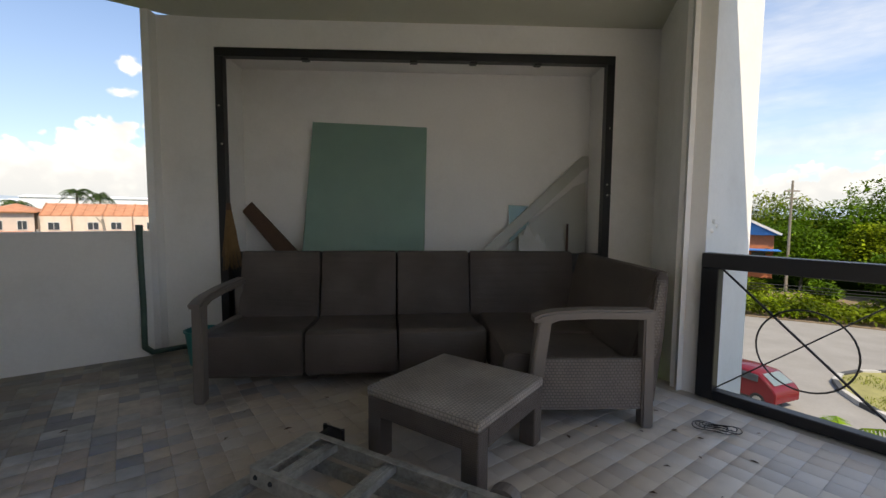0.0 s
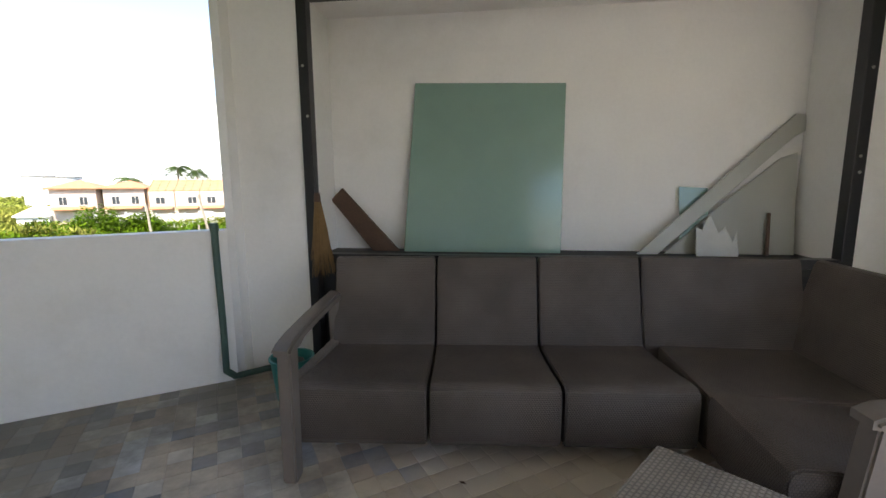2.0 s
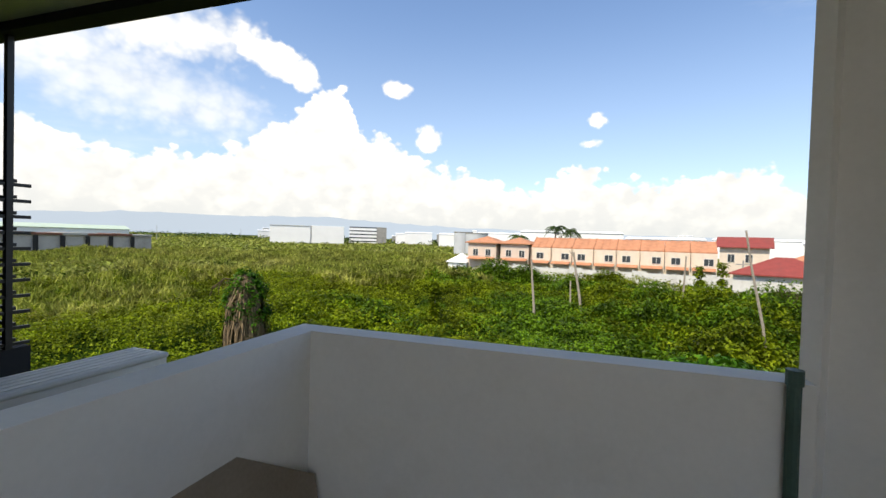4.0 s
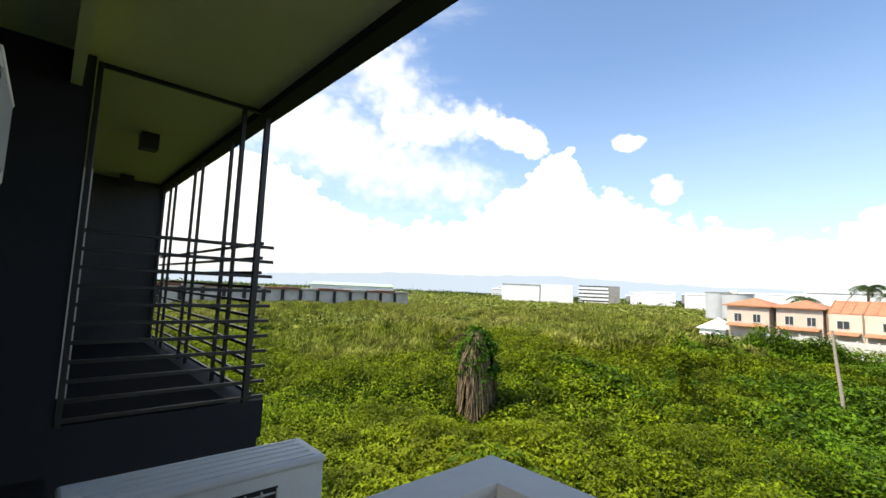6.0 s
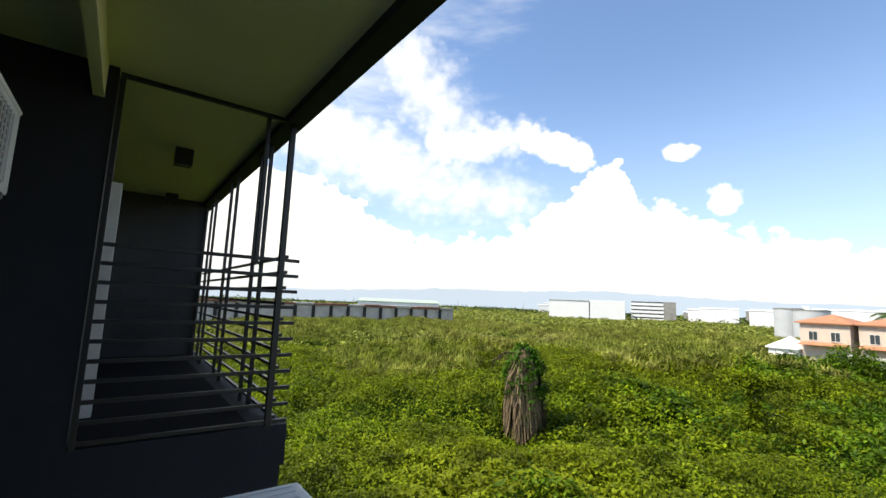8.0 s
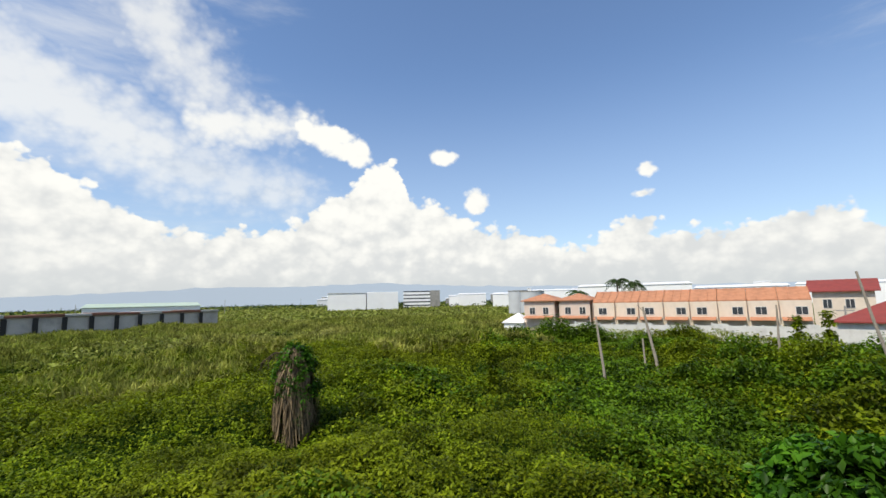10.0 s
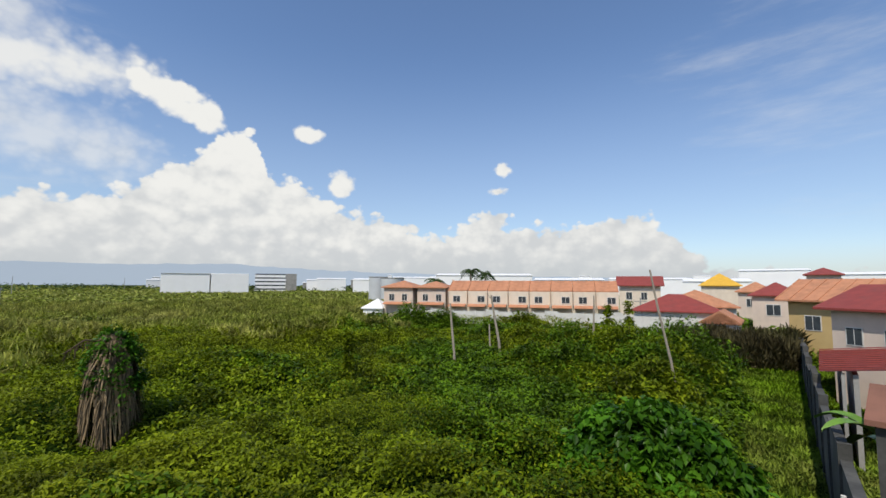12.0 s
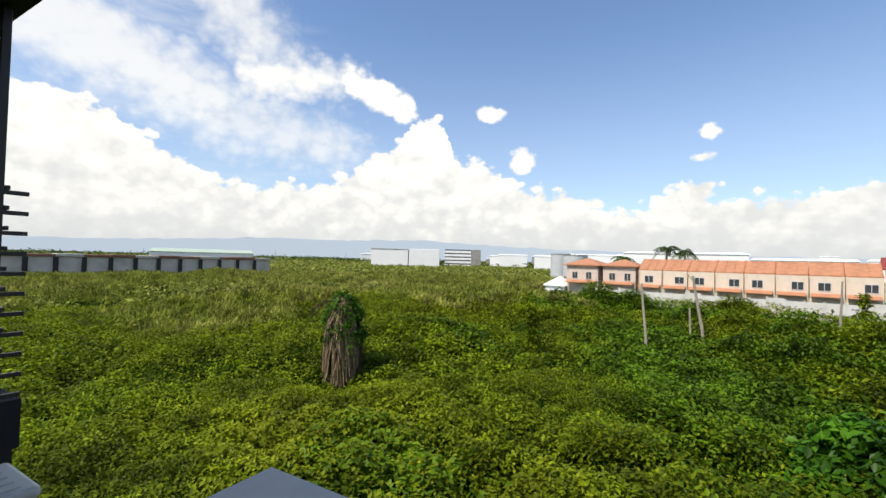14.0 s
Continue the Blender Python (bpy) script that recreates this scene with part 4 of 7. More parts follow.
def leaf_material(name, dark, mid, light, patch, patch_amt=0.5, rough=0.5):
    """Leaves: every leaf its own green, drifting to another tint in large patches."""
    m = bpy.data.materials.new(name)
    m.use_nodes = True
    nt = m.node_tree
    b = nt.nodes["Principled BSDF"]
    N, L = nt.nodes.new, nt.links.new
    geo, tc = N("ShaderNodeNewGeometry"), N("ShaderNodeTexCoord")
    r = N("ShaderNodeValToRGB")
    r.color_ramp.elements[0].color, r.color_ramp.elements[1].color = (*dark, 1), (*light, 1)
    e = r.color_ramp.elements.new(0.5)
    e.color = (*mid, 1)
    L(geo.outputs["Random Per Island"], r.inputs[0])
    n = N("ShaderNodeTexNoise")
    n.inputs["Scale"].default_value, n.inputs["Detail"].default_value, n.inputs["Roughness"].default_value = 0.06, 6, 0.65
    L(tc.outputs["Object"], n.inputs["Vector"])
    rr = N("ShaderNodeValToRGB")
    rr.color_ramp.elements[0].position, rr.color_ramp.elements[1].position = 0.42, 0.66
    rr.color_ramp.elements[0].color, rr.color_ramp.elements[1].color = (0, 0, 0, 1), (patch_amt,) * 3 + (1,)
    L(n.outputs[0], rr.inputs[0])
    mx = N("ShaderNodeMix")
    mx.data_type = "RGBA"
    L(rr.outputs[0], mx.inputs[0]), L(r.outputs[0], mx.inputs[6])
    mx.inputs[7].default_value = (*patch, 1)
    # random tone by clump, contrast widened to put shadowed gaps into the colour
    clump = N("ShaderNodeTexNoise")
    clump.inputs["Scale"].default_value, clump.inputs["Detail"].default_value = 0.45, 3
    L(tc.outputs["Object"], clump.inputs["Vector"])
    cr = N("ShaderNodeMapRange")
    cr.inputs[1].default_value, cr.inputs[2].default_value, cr.inputs[3].default_value, cr.inputs[4].default_value = 0.32, 0.68, 0.36, 1.58
    L(clump.outputs[0], cr.inputs[0])
    tint = N("ShaderNodeVectorMath")
    tint.operation = "MULTIPLY"
    L(mx.outputs[2], tint.inputs[0]), L(cr.outputs[0], tint.inputs[1])
    mx = tint
    L(mx.outputs[0], b.inputs["Base Color"])
    b.inputs["Roughness"].default_value = rough
    b.inputs["Specular IOR Level"].default_value = 0.11
    t, ms, out = N("ShaderNodeBsdfTranslucent"), N("ShaderNodeMixShader"), nt.nodes["Material Output"]
    L(mx.outputs[0], t.inputs[0])
    ms.inputs[0].default_value = 0.3
    L(b.outputs[0], ms.inputs[1]), L(t.outputs[0], ms.inputs[2]), L(ms.outputs[0], out.inputs[0])
    return m


SCRUB = leaf_material("scrub_leaves", (0.045, 0.076, 0.003), (0.108, 0.163, 0.004), (0.205, 0.258, 0.010), (0.235, 0.252, 0.016), 0.5)
BROAD = leaf_material("broad_leaves", (0.035, 0.078, 0.004), (0.075, 0.150, 0.006), (0.135, 0.225, 0.014), (0.115, 0.175, 0.010), 0.35, 0.42)
DEEP = leaf_material("dark_tree_leaves", (0.020, 0.070, 0.005), (0.042, 0.130, 0.007), (0.085, 0.205, 0.016), (0.07, 0.15, 0.008), 0.3, 0.36)
DRYGRASS = leaf_material("tall_grass", (0.14, 0.18, 0.02), (0.24, 0.28, 0.04), (0.36, 0.38, 0.08), (0.40, 0.36, 0.11), 0.6)
LAWN = leaf_material("short_grass", (0.08, 0.16, 0.006), (0.15, 0.27, 0.010), (0.22, 0.34, 0.02), (0.22, 0.22, 0.06), 0.7)
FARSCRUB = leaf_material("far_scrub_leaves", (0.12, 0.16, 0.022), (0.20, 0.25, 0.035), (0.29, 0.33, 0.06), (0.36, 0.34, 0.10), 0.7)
FARWOOD = leaf_material("far_woods", (0.03, 0.06, 0.018), (0.05, 0.09, 0.025), (0.08, 0.12, 0.035), (0.09, 0.12, 0.04), 0.4)
REED = leaf_material("dry_reeds", (0.07, 0.06, 0.03), (0.13, 0.11, 0.055), (0.21, 0.18, 0.09), (0.09, 0.12, 0.03), 0.5)


def build_ground():
    rr = np.concatenate([[0.0], np.geomspace(2.0, 2500.0, 210)])
    k = 300
    th = np.linspace(0, 2 * np.pi, k, endpoint=False)
    x = EYE_X + rr[1:, None] * np.cos(th)
    y = EYE_Y + rr[1:, None] * np.sin(th)
    z = land(x, y) + 0.5 * canopy(x, y) * sstep(500 - np.hypot(x, y), 0, 200)
    v = np.concatenate([[[EYE_X, EYE_Y, GROUND]], np.stack([x, y, z], -1).reshape(-1, 3)])
    m = len(rr) - 1
    i, j = np.meshgrid(np.arange(m - 1), np.arange(k), indexing="ij")
    a = 1 + i * k + j
    b = 1 + i * k + (j + 1) % k
    quads = np.stack([a, a + k, b + k, b], -1).reshape(-1, 4)
    fan = np.stack([np.zeros(k, int), 1 + np.arange(k), 1 + (np.arange(k) + 1) % k], -1)
    ob = quick_mesh("ground", v, np.concatenate([fan.ravel(), quads.ravel()]), np.concatenate([np.full(k, 3), np.full(len(quads), 4)]), SOIL, True)
    return tagged(ob, "overgrown field ground reaching the horizon", "ground", kind="structure")


build_ground()


def scatter(rng, r0, r1, count, b0=-8, b1=150):
    """Places over a ring sector, by bearing (degrees to the left of +y)."""
    r = np.sqrt(rng.uniform(r0 * r0, r1 * r1, count))
    t = np.radians(rng.uniform(b0, b1, count))
    return EYE_X - r * np.sin(t), EYE_Y + r * np.cos(t), r


def build_scrub():
    rng = np.random.default_rng(11)
    for name, r0, r1, count, lo, hi, label in (
        ("scrub", 6, 26, 240000, 0.11, 0.25, "dense green broad-leaved scrub covering the field"),
        ("scrub", 26, 62, 400000, 0.16, 0.34, "dense green scrub and vines covering the field"),
        ("scrub", 62, 170, 260000, 0.36, 0.75, "distant green scrub over the field"),
        ("scrub", 170, 420, 130000, 1.0, 2.2, "far green scrub towards the town"),
        ("scrub", 420, 1100, 70000, 3.0, 6.0, "far pale green fields towards the horizon"),
    ):
        x, y, r = scatter(rng, r0, r1, count)
        h = canopy(x, y)
        # few leaves in the hollows between the clumps
        full = np.maximum(domes(x, y, 1.9, 50), 0.75 * domes(x, y, 0.9, 60))
        keep = (h > 0.35) & (rng.random(count) < 0.08 + 0.92 * sstep(full, 0.28, 0.66))
        x, y, h = x[keep], y[keep], h[keep]
        z = land(x, y) + h - 0.7 * np.minimum(h, 1.4) * rng.random(len(x)) ** 1.7
        size = rng.uniform(lo, hi, len(x)) * (0.7 + 0.6 * vnoise(x / 6, y / 6, 33))
        turn_ = np.degrees(np.arctan2(EYE_X - x, y - EYE_Y))
        broad = vnoise(x / 7, y / 7, 61) + 0.3 * rng.random(len(x)) < 0.95 - turn_ / 110 - 0.25 * sstep(np.hypot(x, y), 50, 80)
        pts = np.stack([x, y, z], 1)
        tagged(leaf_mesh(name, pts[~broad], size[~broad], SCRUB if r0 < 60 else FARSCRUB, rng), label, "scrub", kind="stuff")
        if r0 < 100:
            tagged(leaf_mesh("broadleaf_scrub", pts[broad], size[broad] * 1.25, BROAD, rng, 0.45, 0.62), label.replace("green", "dark green", 1), "scrub", kind="stuff")
    # tall yellowish grass in drifts
    x, y, r = scatter(rng, 34, 150, 150000, 45, 130)
    keep = vnoise(x / 17, y / 17, 41) + 0.35 * vnoise(x / 6, y / 6, 42) > 0.67 - 0.17 * sstep(r, 45, 80)
    x, y = x[keep], y[keep]
    z = land(x, y) + canopy(x, y) * 0.9
    tagged(leaf_mesh("tall_grass", np.stack([x, y, z], 1), rng.uniform(0.4, 1.1, len(x)), DRYGRASS, rng, droop=-0.9, aspect=0.16), "tall yellow-green grass in drifts on the field", "grass", kind="stuff")
    # mown strip
    x = rng.uniform(-10.5, 3.5, 60000)
    y = rng.uniform(17, 60, 60000)
    keep = clearing(x, y) > 0.35
    x, y = x[keep], y[keep]
    tagged(leaf_mesh("short_grass", np.stack([x, y, land(x, y)], 1), rng.uniform(0.16, 0.42, len(x)), LAWN, rng, droop=-0.8, aspect=0.22), "short bright green grass beside the boundary wall", "grass", kind="stuff")
    # reeds at the strip's far end
    x = rng.uniform(-13.6, -3.0, 26000)
    y = 55 + 0.12 * (x + 8) + rng.uniform(-2.2, 3.5, 26000)
    z = land(x, y) + rng.uniform(0, 2.3, 26000) * (0.6 + 0.5 * vnoise(x / 1.3, y / 1.3, 71))
    tagged(leaf_mesh("reeds", np.stack([x, y, z], 1), rng.uniform(0.9, 1.8, 26000), REED, rng, droop=-1.3, aspect=0.05), "tall half-dry brown reeds", "reeds", kind="stuff")
    # far woods
    x, y, r = scatter(rng, 330, 900, 42000, -5, 150)
    keep = vnoise(x / 60, y / 60, 51) > 0.45
    x, y, r = x[keep], y[keep], r[keep]
    z = land(x, y) + rng.uniform(0, 7.5, len(x)) * vnoise(x / 25, y / 25, 52)
    tagged(leaf_mesh("far_woods", np.stack([x, y, z], 1), rng.uniform(2.0, 5.0, len(x)), FARWOOD, rng), "far dark green tree line before the town", "woods", kind="stuff")


build_scrub()


POLEWOOD = mat("weathered_pole_wood", (0.30, 0.26, 0.21), 0.9, scale=5, var=0.25, bump=0.5, fine=30)
BARK = mat("grey_bark", (0.22, 0.19, 0.15), 0.9, scale=6, var=0.35, bump=0.6, fine=30)
DEADPALM = mat("dry_palm_thatch", (0.07, 0.045, 0.025), 0.9, scale=4, var=0.5, bump=0.5, fine=30)


def limb(bm, pts, r0, r1, n=8):
    """A tapered stem along points."""
    for i in range(len(pts) - 1):
        a, b = i / (len(pts) - 1), (i + 1) / (len(pts) - 1)
        add_tube(bm, pts[i], pts[i + 1], r0 + (r1 - r0) * a, r0 + (r1 - r0) * b, n, False)


def tree(name, x, y, base, blobs, leaf, count, material, seed, label, trunk_r=0.16, category="tree", droop=0.35, aspect=0.55, bark=None):
    """A trunk with a limb to every clump, and a crown of leaves gathered in uneven clumps (x, y, z, radius from the base)."""
    t = thing(name, label, category, at=(x, y, base))
    rng = np.random.default_rng(seed)
    bm = bmesh.new()
    top = max(b[2] for b in blobs)
    mid = Vector((0.1, 0.05, top * 0.45))
    limb(bm, [Vector((0, 0, -0.2)), Vector((0.05, -0.04, top * 0.22)), mid], trunk_r, trunk_r * 0.7)
    for bx_, by_, bz_, br_ in blobs:
        limb(bm, [mid * 0.8, (mid + Vector((bx_, by_, bz_))) / 2 + Vector((0, 0, 0.12 * br_)), Vector((bx_, by_, bz_))], trunk_r * 0.5, trunk_r * 0.15, 6)
    part("trunk", bm, bark or BARK, t)
    vol = np.array([b[3] ** 2 for b in blobs])
    pick = rng.choice(len(blobs), count, p=vol / vol.sum())
    d = rng.normal(size=(count, 3))
    d /= np.linalg.norm(d, axis=1)[:, None]
    rad = (0.55 + 0.5 * rng.random(count) ** 0.6) * (0.75 + 0.5 * vnoise(d[:, 0] * 2.5 + pick * 7, d[:, 1] * 2.5 + d[:, 2] * 2, seed))
    bl = np.array(blobs)[pick]
    pts = bl[:, :3] + d * rad[:, None] * bl[:, 3:4] * np.array([1, 1, 0.8])
    ok = pts[:, 2] > 0.05
    pts = pts[ok]
    crown = leaf_mesh("crown", pts, rng.uniform(leaf * 0.6, leaf * 1.3, len(pts)), material, rng, droop, aspect)
    crown.parent = t
    return t


def build_field_plants():
    # broad dark tree close to the house
    crown = [(0, 0, 3.2, 1.15), (-1.6, 0.2, 2.6, 1.25), (1.5, -0.3, 2.4, 1.25), (0.2, -1.5, 2.1, 1.35), (-1.3, -1.6, 1.5, 1.35), (1.5, -1.8, 1.2, 1.3), (2.5, 0.4, 1.4, 1.15), (-2.5, -0.3, 1.4, 1.2), (0.3, 1.5, 2.5, 1.25), (2.6, -1.5, 0.7, 1.0)]
    tree("broadleaf_tree", -6.6, 22.0, GROUND, crown, 0.40, 15000, DEEP, 5, "dense dark green broad-leaved tree rising from the scrub", droop=0.75, aspect=0.58)
    # vine-clad thickets
    for i, (x, y, s) in enumerate(((-14.5, 41.5, 1.3), (-19.5, 42.5, 1.15), (-10.5, 44.0, 1.35), (-24.5, 43.5, 1.0), (-16.5, 36.5, 1.0), (-11.0, 37.5, 1.1), (-10.4, 39.5, 1.15), (-29.5, 44.5, 0.95), (-20.5, 37.0, 0.8), (-10.5, 31.0, 0.8), (-12.0, 41.5, 1.1), (-12.5, 47.0, 1.05), (-9.8, 34.5, 0.9), (-30.5, 30.0, 0.6), (-33.0, 27.0, 0.55), (-27.5, 26.5, 0.5), (-45.0, 47.5, 1.15), (-41.0, 49.5, 0.95), (-31.0, 54.0, 0.95), (-50.0, 45.0, 0.8))):
        tree("vine_thicket", x, y, float(land(np.array(x), np.array(y))), [(0, 0, 2.6 * s, 1.9 * s), (-1.9 * s, 0.3, 1.9 * s, 1.6 * s), (1.8 * s, -0.4, 1.8 * s, 1.6 * s), (0.3, -1.8 * s, 1.4 * s, 1.6 * s), (-0.9 * s, 1.5 * s, 2.2 * s, 1.4 * s)],
             0.34, 5200, BROAD if i % 3 else SCRUB, 60 + i, "vine-covered green thicket in the field", category="shrub")
    # slim overgrown stems
    for i, (x, y, h) in enumerate(((-28.7, 24.1, 4.7), (-14.2, 43.5, 7.0), (-16.6, 45.0, 6.4))):
        b0 = float(land(np.array(x), np.array(y)))
        tree("overgrown_stem", x, y, b0, [(0.0, 0, h * f, 0.32 + 0.25 * (1 - f)) for f in (0.2, 0.35, 0.5, 0.63, 0.75, 0.86, 0.95)], 0.30, 1300, SCRUB, 90 + i, "slim dead stem overgrown with creepers", 0.08)
    # bare grey poles
    for x, y, zb, zt, lean, r in ((-25.4, 33.0, -6.6, -0.13, (-0.9, 0.3), 0.13), (-24.4, 38.8, -6.4, 0.56, (-1.0, -0.4), 0.15), (-25.2, 38.0, -6.4, -2.2, (-0.3, 0.2), 0.11), (-8.3, 34.5, -6.6, 2.55, (-1.3, -0.9), 0.10), (-20.5, 51, -6, 0.4, (0.2, 0), 0.13)):
        p = thing("bare_pole", "bare weathered grey pole standing in the scrub", "pole", group="bare poles in the field", at=(x, y, zb - 0.6))
        bm = bmesh.new()
        hgt = zt - zb + 0.6
        limb(bm, [Vector((0, 0, 0)), Vector((lean[0] * 0.3, lean[1] * 0.3, hgt * 0.4)), Vector((lean[0] * 0.75, lean[1] * 0.7, hgt * 0.75)), Vector((lean[0], lean[1], hgt))], r, r * 0.6, 8)
        if r > 0.14:
            limb(bm, [Vector((lean[0], lean[1], hgt - 0.4)), Vector((lean[0] - 0.5, lean[1], hgt + 0.15))], 0.06, 0.03, 6)
        part("shaft", bm, POLEWOOD, p)


build_field_plants()


def build_dead_palm():
    """A dead palm: a trunk wrapped in hanging dry fronds with creepers over its head."""
    x, y = -29.6, 9.55
    t = thing("dead_palm", "dead palm trunk wrapped in hanging dry fronds and creepers", "dead palm", at=(x, y, GROUND + 0.2))
    rng = np.random.default_rng(7)
    bm = bmesh.new()
    limb(bm, [Vector((0, 0, -0.3)), Vector((0.1, 0, 2.5)), Vector((0, 0.1, 5.3))], 0.75, 0.45, 14)
    part("trunk", bm, DEADPALM, t)
    # hanging fronds in bundles, with dark hollows between them
    n = 2600
    a = rng.uniform(0, 2 * np.pi, n)
    a = a + 0.22 * np.sin(7 * a) + 0.12 * np.sin(17 * a + 1.0)
    topz = 5.7 - 3.0 * rng.random(n) ** 1.6
    length = rng.uniform(0.8, 4.2, n)
    r_top = (0.82 + 0.10 * np.sin(4 * a + 0.7)) * np.minimum(0.22 + 1.1 * np.sqrt(np.maximum(5.75 - topz, 0) / 2.1), 1.25)
    vs = np.empty((n, 4, 3))
    r_low = np.minimum(r_top + 0.10 * length + rng.normal(0, 0.28, n), 1.42) - 0.18 * np.sin(3 * a)
    low = np.maximum(topz - length, 0.1)
    w = rng.uniform(0.012, 0.085, n)
    twist = rng.normal(0, 0.10, n)
    for q, (rad, zz, sgn) in enumerate(((r_top, topz, 1), (r_top, topz, -1), (r_low, low, -1), (r_low, low, 1))):
        aa = a + (twist if q > 1 else -twist)
        wide = w * (1.0 if q < 2 else 0.35)
        vs[:, q] = np.stack([rad * np.cos(aa) - sgn * wide * np.sin(aa), rad * np.sin(aa) + sgn * wide * np.cos(aa), zz], 1)
    ob = quick_mesh("dry_fronds", vs.reshape(-1, 3), np.arange(4 * n), np.full(n, 4), island_mat("dry_fronds", (0.03, 0.02, 0.010), (0.27, 0.19, 0.10), 0.85))
    ob.parent = t
    # creepers over the head and down the northern flank
    n = 9000
    d = rng.normal(size=(n, 3))
    d /= np.linalg.norm(d, axis=1)[:, None]
    pts = np.stack([d[:, 0] * 1.25 + 0.05, d[:, 1] * 1.25 + 0.12, 3.3 + d[:, 2] * 2.5], 1)
    pts[:, :2] *= (1 - 0.30 * sstep(pts[:, 2], 4.2, 5.8))[:, None]
    keep = vnoise(d[:, 1] * 4 + d[:, 0] * 2 + 9, d[:, 2] * 5 + 5, 3) + 0.14 * d[:, 1] + 0.14 * d[:, 2] > 0.56
    pts = pts[keep] + rng.normal(0, 0.16, (int(keep.sum()), 3))
    ob = leaf_mesh("creepers", pts, rng.uniform(0.14, 0.34, len(pts)), DEEP, rng)
    ob.parent = t
    bm = bmesh.new()
    limb(bm, [Vector((-0.2, -0.2, 5.2)), Vector((-0.5, -1.1, 5.35)), Vector((-0.7, -1.9, 4.7))], 0.07, 0.03, 6)
    for i in range(14):
        f = i / 13
        p0 = Vector((-0.3 - 0.3 * f, -0.5 - 1.3 * f, 5.3 - 0.5 * f * f))
        limb(bm, [p0, p0 + Vector((rng.uniform(-0.2, 0.2), rng.uniform(-0.25, 0.05), -rng.uniform(0.3, 0.7)))], 0.03, 0.01, 4)
    part("broken_frond", bm, DEADPALM, t)


build_dead_palm()


def build_palms():
    for i, (x, y, top, lean) in enumerate(((-55.0, 73.8, 5.4, 0.3), (-52.2, 75.6, 4.9, -0.3), (-62.0, 71.0, 3.4, 0.2))):
        t = thing("coconut_palm", "green coconut palm behind the terraced houses", "palm", group="palms behind the terrace", at=(x, y, -5.4))
        bm = bmesh.new()
        hgt = top + 5.4 - 0.9
        limb(bm, [Vector((0, 0, 0)), Vector((lean * 0.4, 0, hgt * 0.5)), Vector((lean, 0, hgt))], 0.24, 0.15, 8)
        part("trunk", bm, BARK, t)
        rng = np.random.default_rng(30 + i)
        for k in range(15):
            az, up = k * 2.4 + rng.uniform(-0.2, 0.2), rng.uniform(-0.2, 1.1)
            bm = bmesh.new()
            pts = [Vector((lean, 0, hgt)) + Vector((math.cos(az) * s * 2.3, math.sin(az) * s * 2.3, up * s * 1.6 - 1.7 * s * s)) for s in (0, 0.3, 0.55, 0.8, 1.0)]
            limb(bm, pts, 0.05, 0.015, 4)
            for s0, s1 in zip(pts, pts[1:]):
                for f in (0.1, 0.4, 0.7, 0.95):
                    c = s0.lerp(s1, f)
                    across = Vector((-math.sin(az), math.cos(az), -0.55)) * 0.75
                    across2 = Vector((math.sin(az), -math.cos(az), -0.55)) * 0.75
                    along = (s1 - s0).normalized() * 0.13
                    for ac in (across, across2):
                        bm.faces.new([bm.verts.new(p) for p in (c, c + along, c + ac + along * 2.2)])
            part("frond", bm, FARWOOD, t)


build_palms()

# ---- neighbouring balcony: grille, lamps, air conditioners ----
def fpose(a, b, z=0.0):
    """A pose in facade metres: x along the facade, y out of it."""
    q = P(a, b, z)
    return dict(at=(q.x, q.y, q.z), turn=FACADE)


def build_grille():
    g = thing("balcony_grille", "black steel security grille on the neighbouring balcony", "grille", **fpose(-2.86, 0.045, 0.50))
    r = 0.016
    side0, corner = -0.90, 0.235
    H = 2.42
    part("post", box((-r, side0 - r, 0), (r, side0 + r, H), 0.002), BLACK, g)
    part("post", box((-0.022, corner - 0.022, 0), (0.022, corner + 0.022, H), 0.002), BLACK, g)
    part("top_bar", box((-r, side0 + r, H - 0.03), (r, corner - 0.022, H), 0.002), BLACK, g)
    part("post", box((-r, 0.03, 1.22), (r, 0.06, H - 0.03), 0.002), BLACK, g)
    for i in range(11):
        z = 0.02 + i * 0.123
        part("cross_bar", box((-0.012, side0 + r, z), (0.012, corner + 0.14, z + 0.026), 0.002), BLACK, g)
        part("front_bar", box((-4.4, corner + 0.03, z + 0.03), (0.0, corner + 0.055, z + 0.056), 0.002), BLACK, g)
    for x in (-0.62, -0.95, -2.05, -2.40, -3.5, -3.85, -4.35):
        part("post", box((x - r, corner - r, 0), (x + r, corner + r, H), 0.002), BLACK, g)
    part("top_bar", box((-4.4, corner - r, H - 0.03), (-0.022, corner + r, H), 0.002), BLACK, g)


build_grille()
for a_, b_ in ((-4.47, -0.34), (-6.95, -0.25)):
    l = thing("ceiling_spotlight", "small black box ceiling spotlight, switched off", "ceiling lamp", group="spotlights under the soffit", **fpose(a_, b_, 2.95))
    bm = bmesh.new()
    add_box(bm, (-0.08, -0.08, -0.17), (0.08, 0.08, -0.002), 0.006)
    part("housing", bm, BLACK, l)
    part("lens", tube((0, 0, -0.172), (0, 0, -0.168), 0.05, n=20), mat("spot_lens", (0.25, 0.25, 0.24), 0.2), l)
structure("soffit_board", prism(fac(-2.86, -1.0, 0.0, -0.94), 2.72, 2.95), SOFFIT, "pale painted drop board under the soffit", "soffit board")
structure("door_jamb", prism(fac(-3.72, -0.95, -3.60, -0.795), 0.52, 2.32), mat("pale_jamb", (0.72, 0.69, 0.64), 0.8), "pale door jamb of the neighbouring balcony", "door frame")


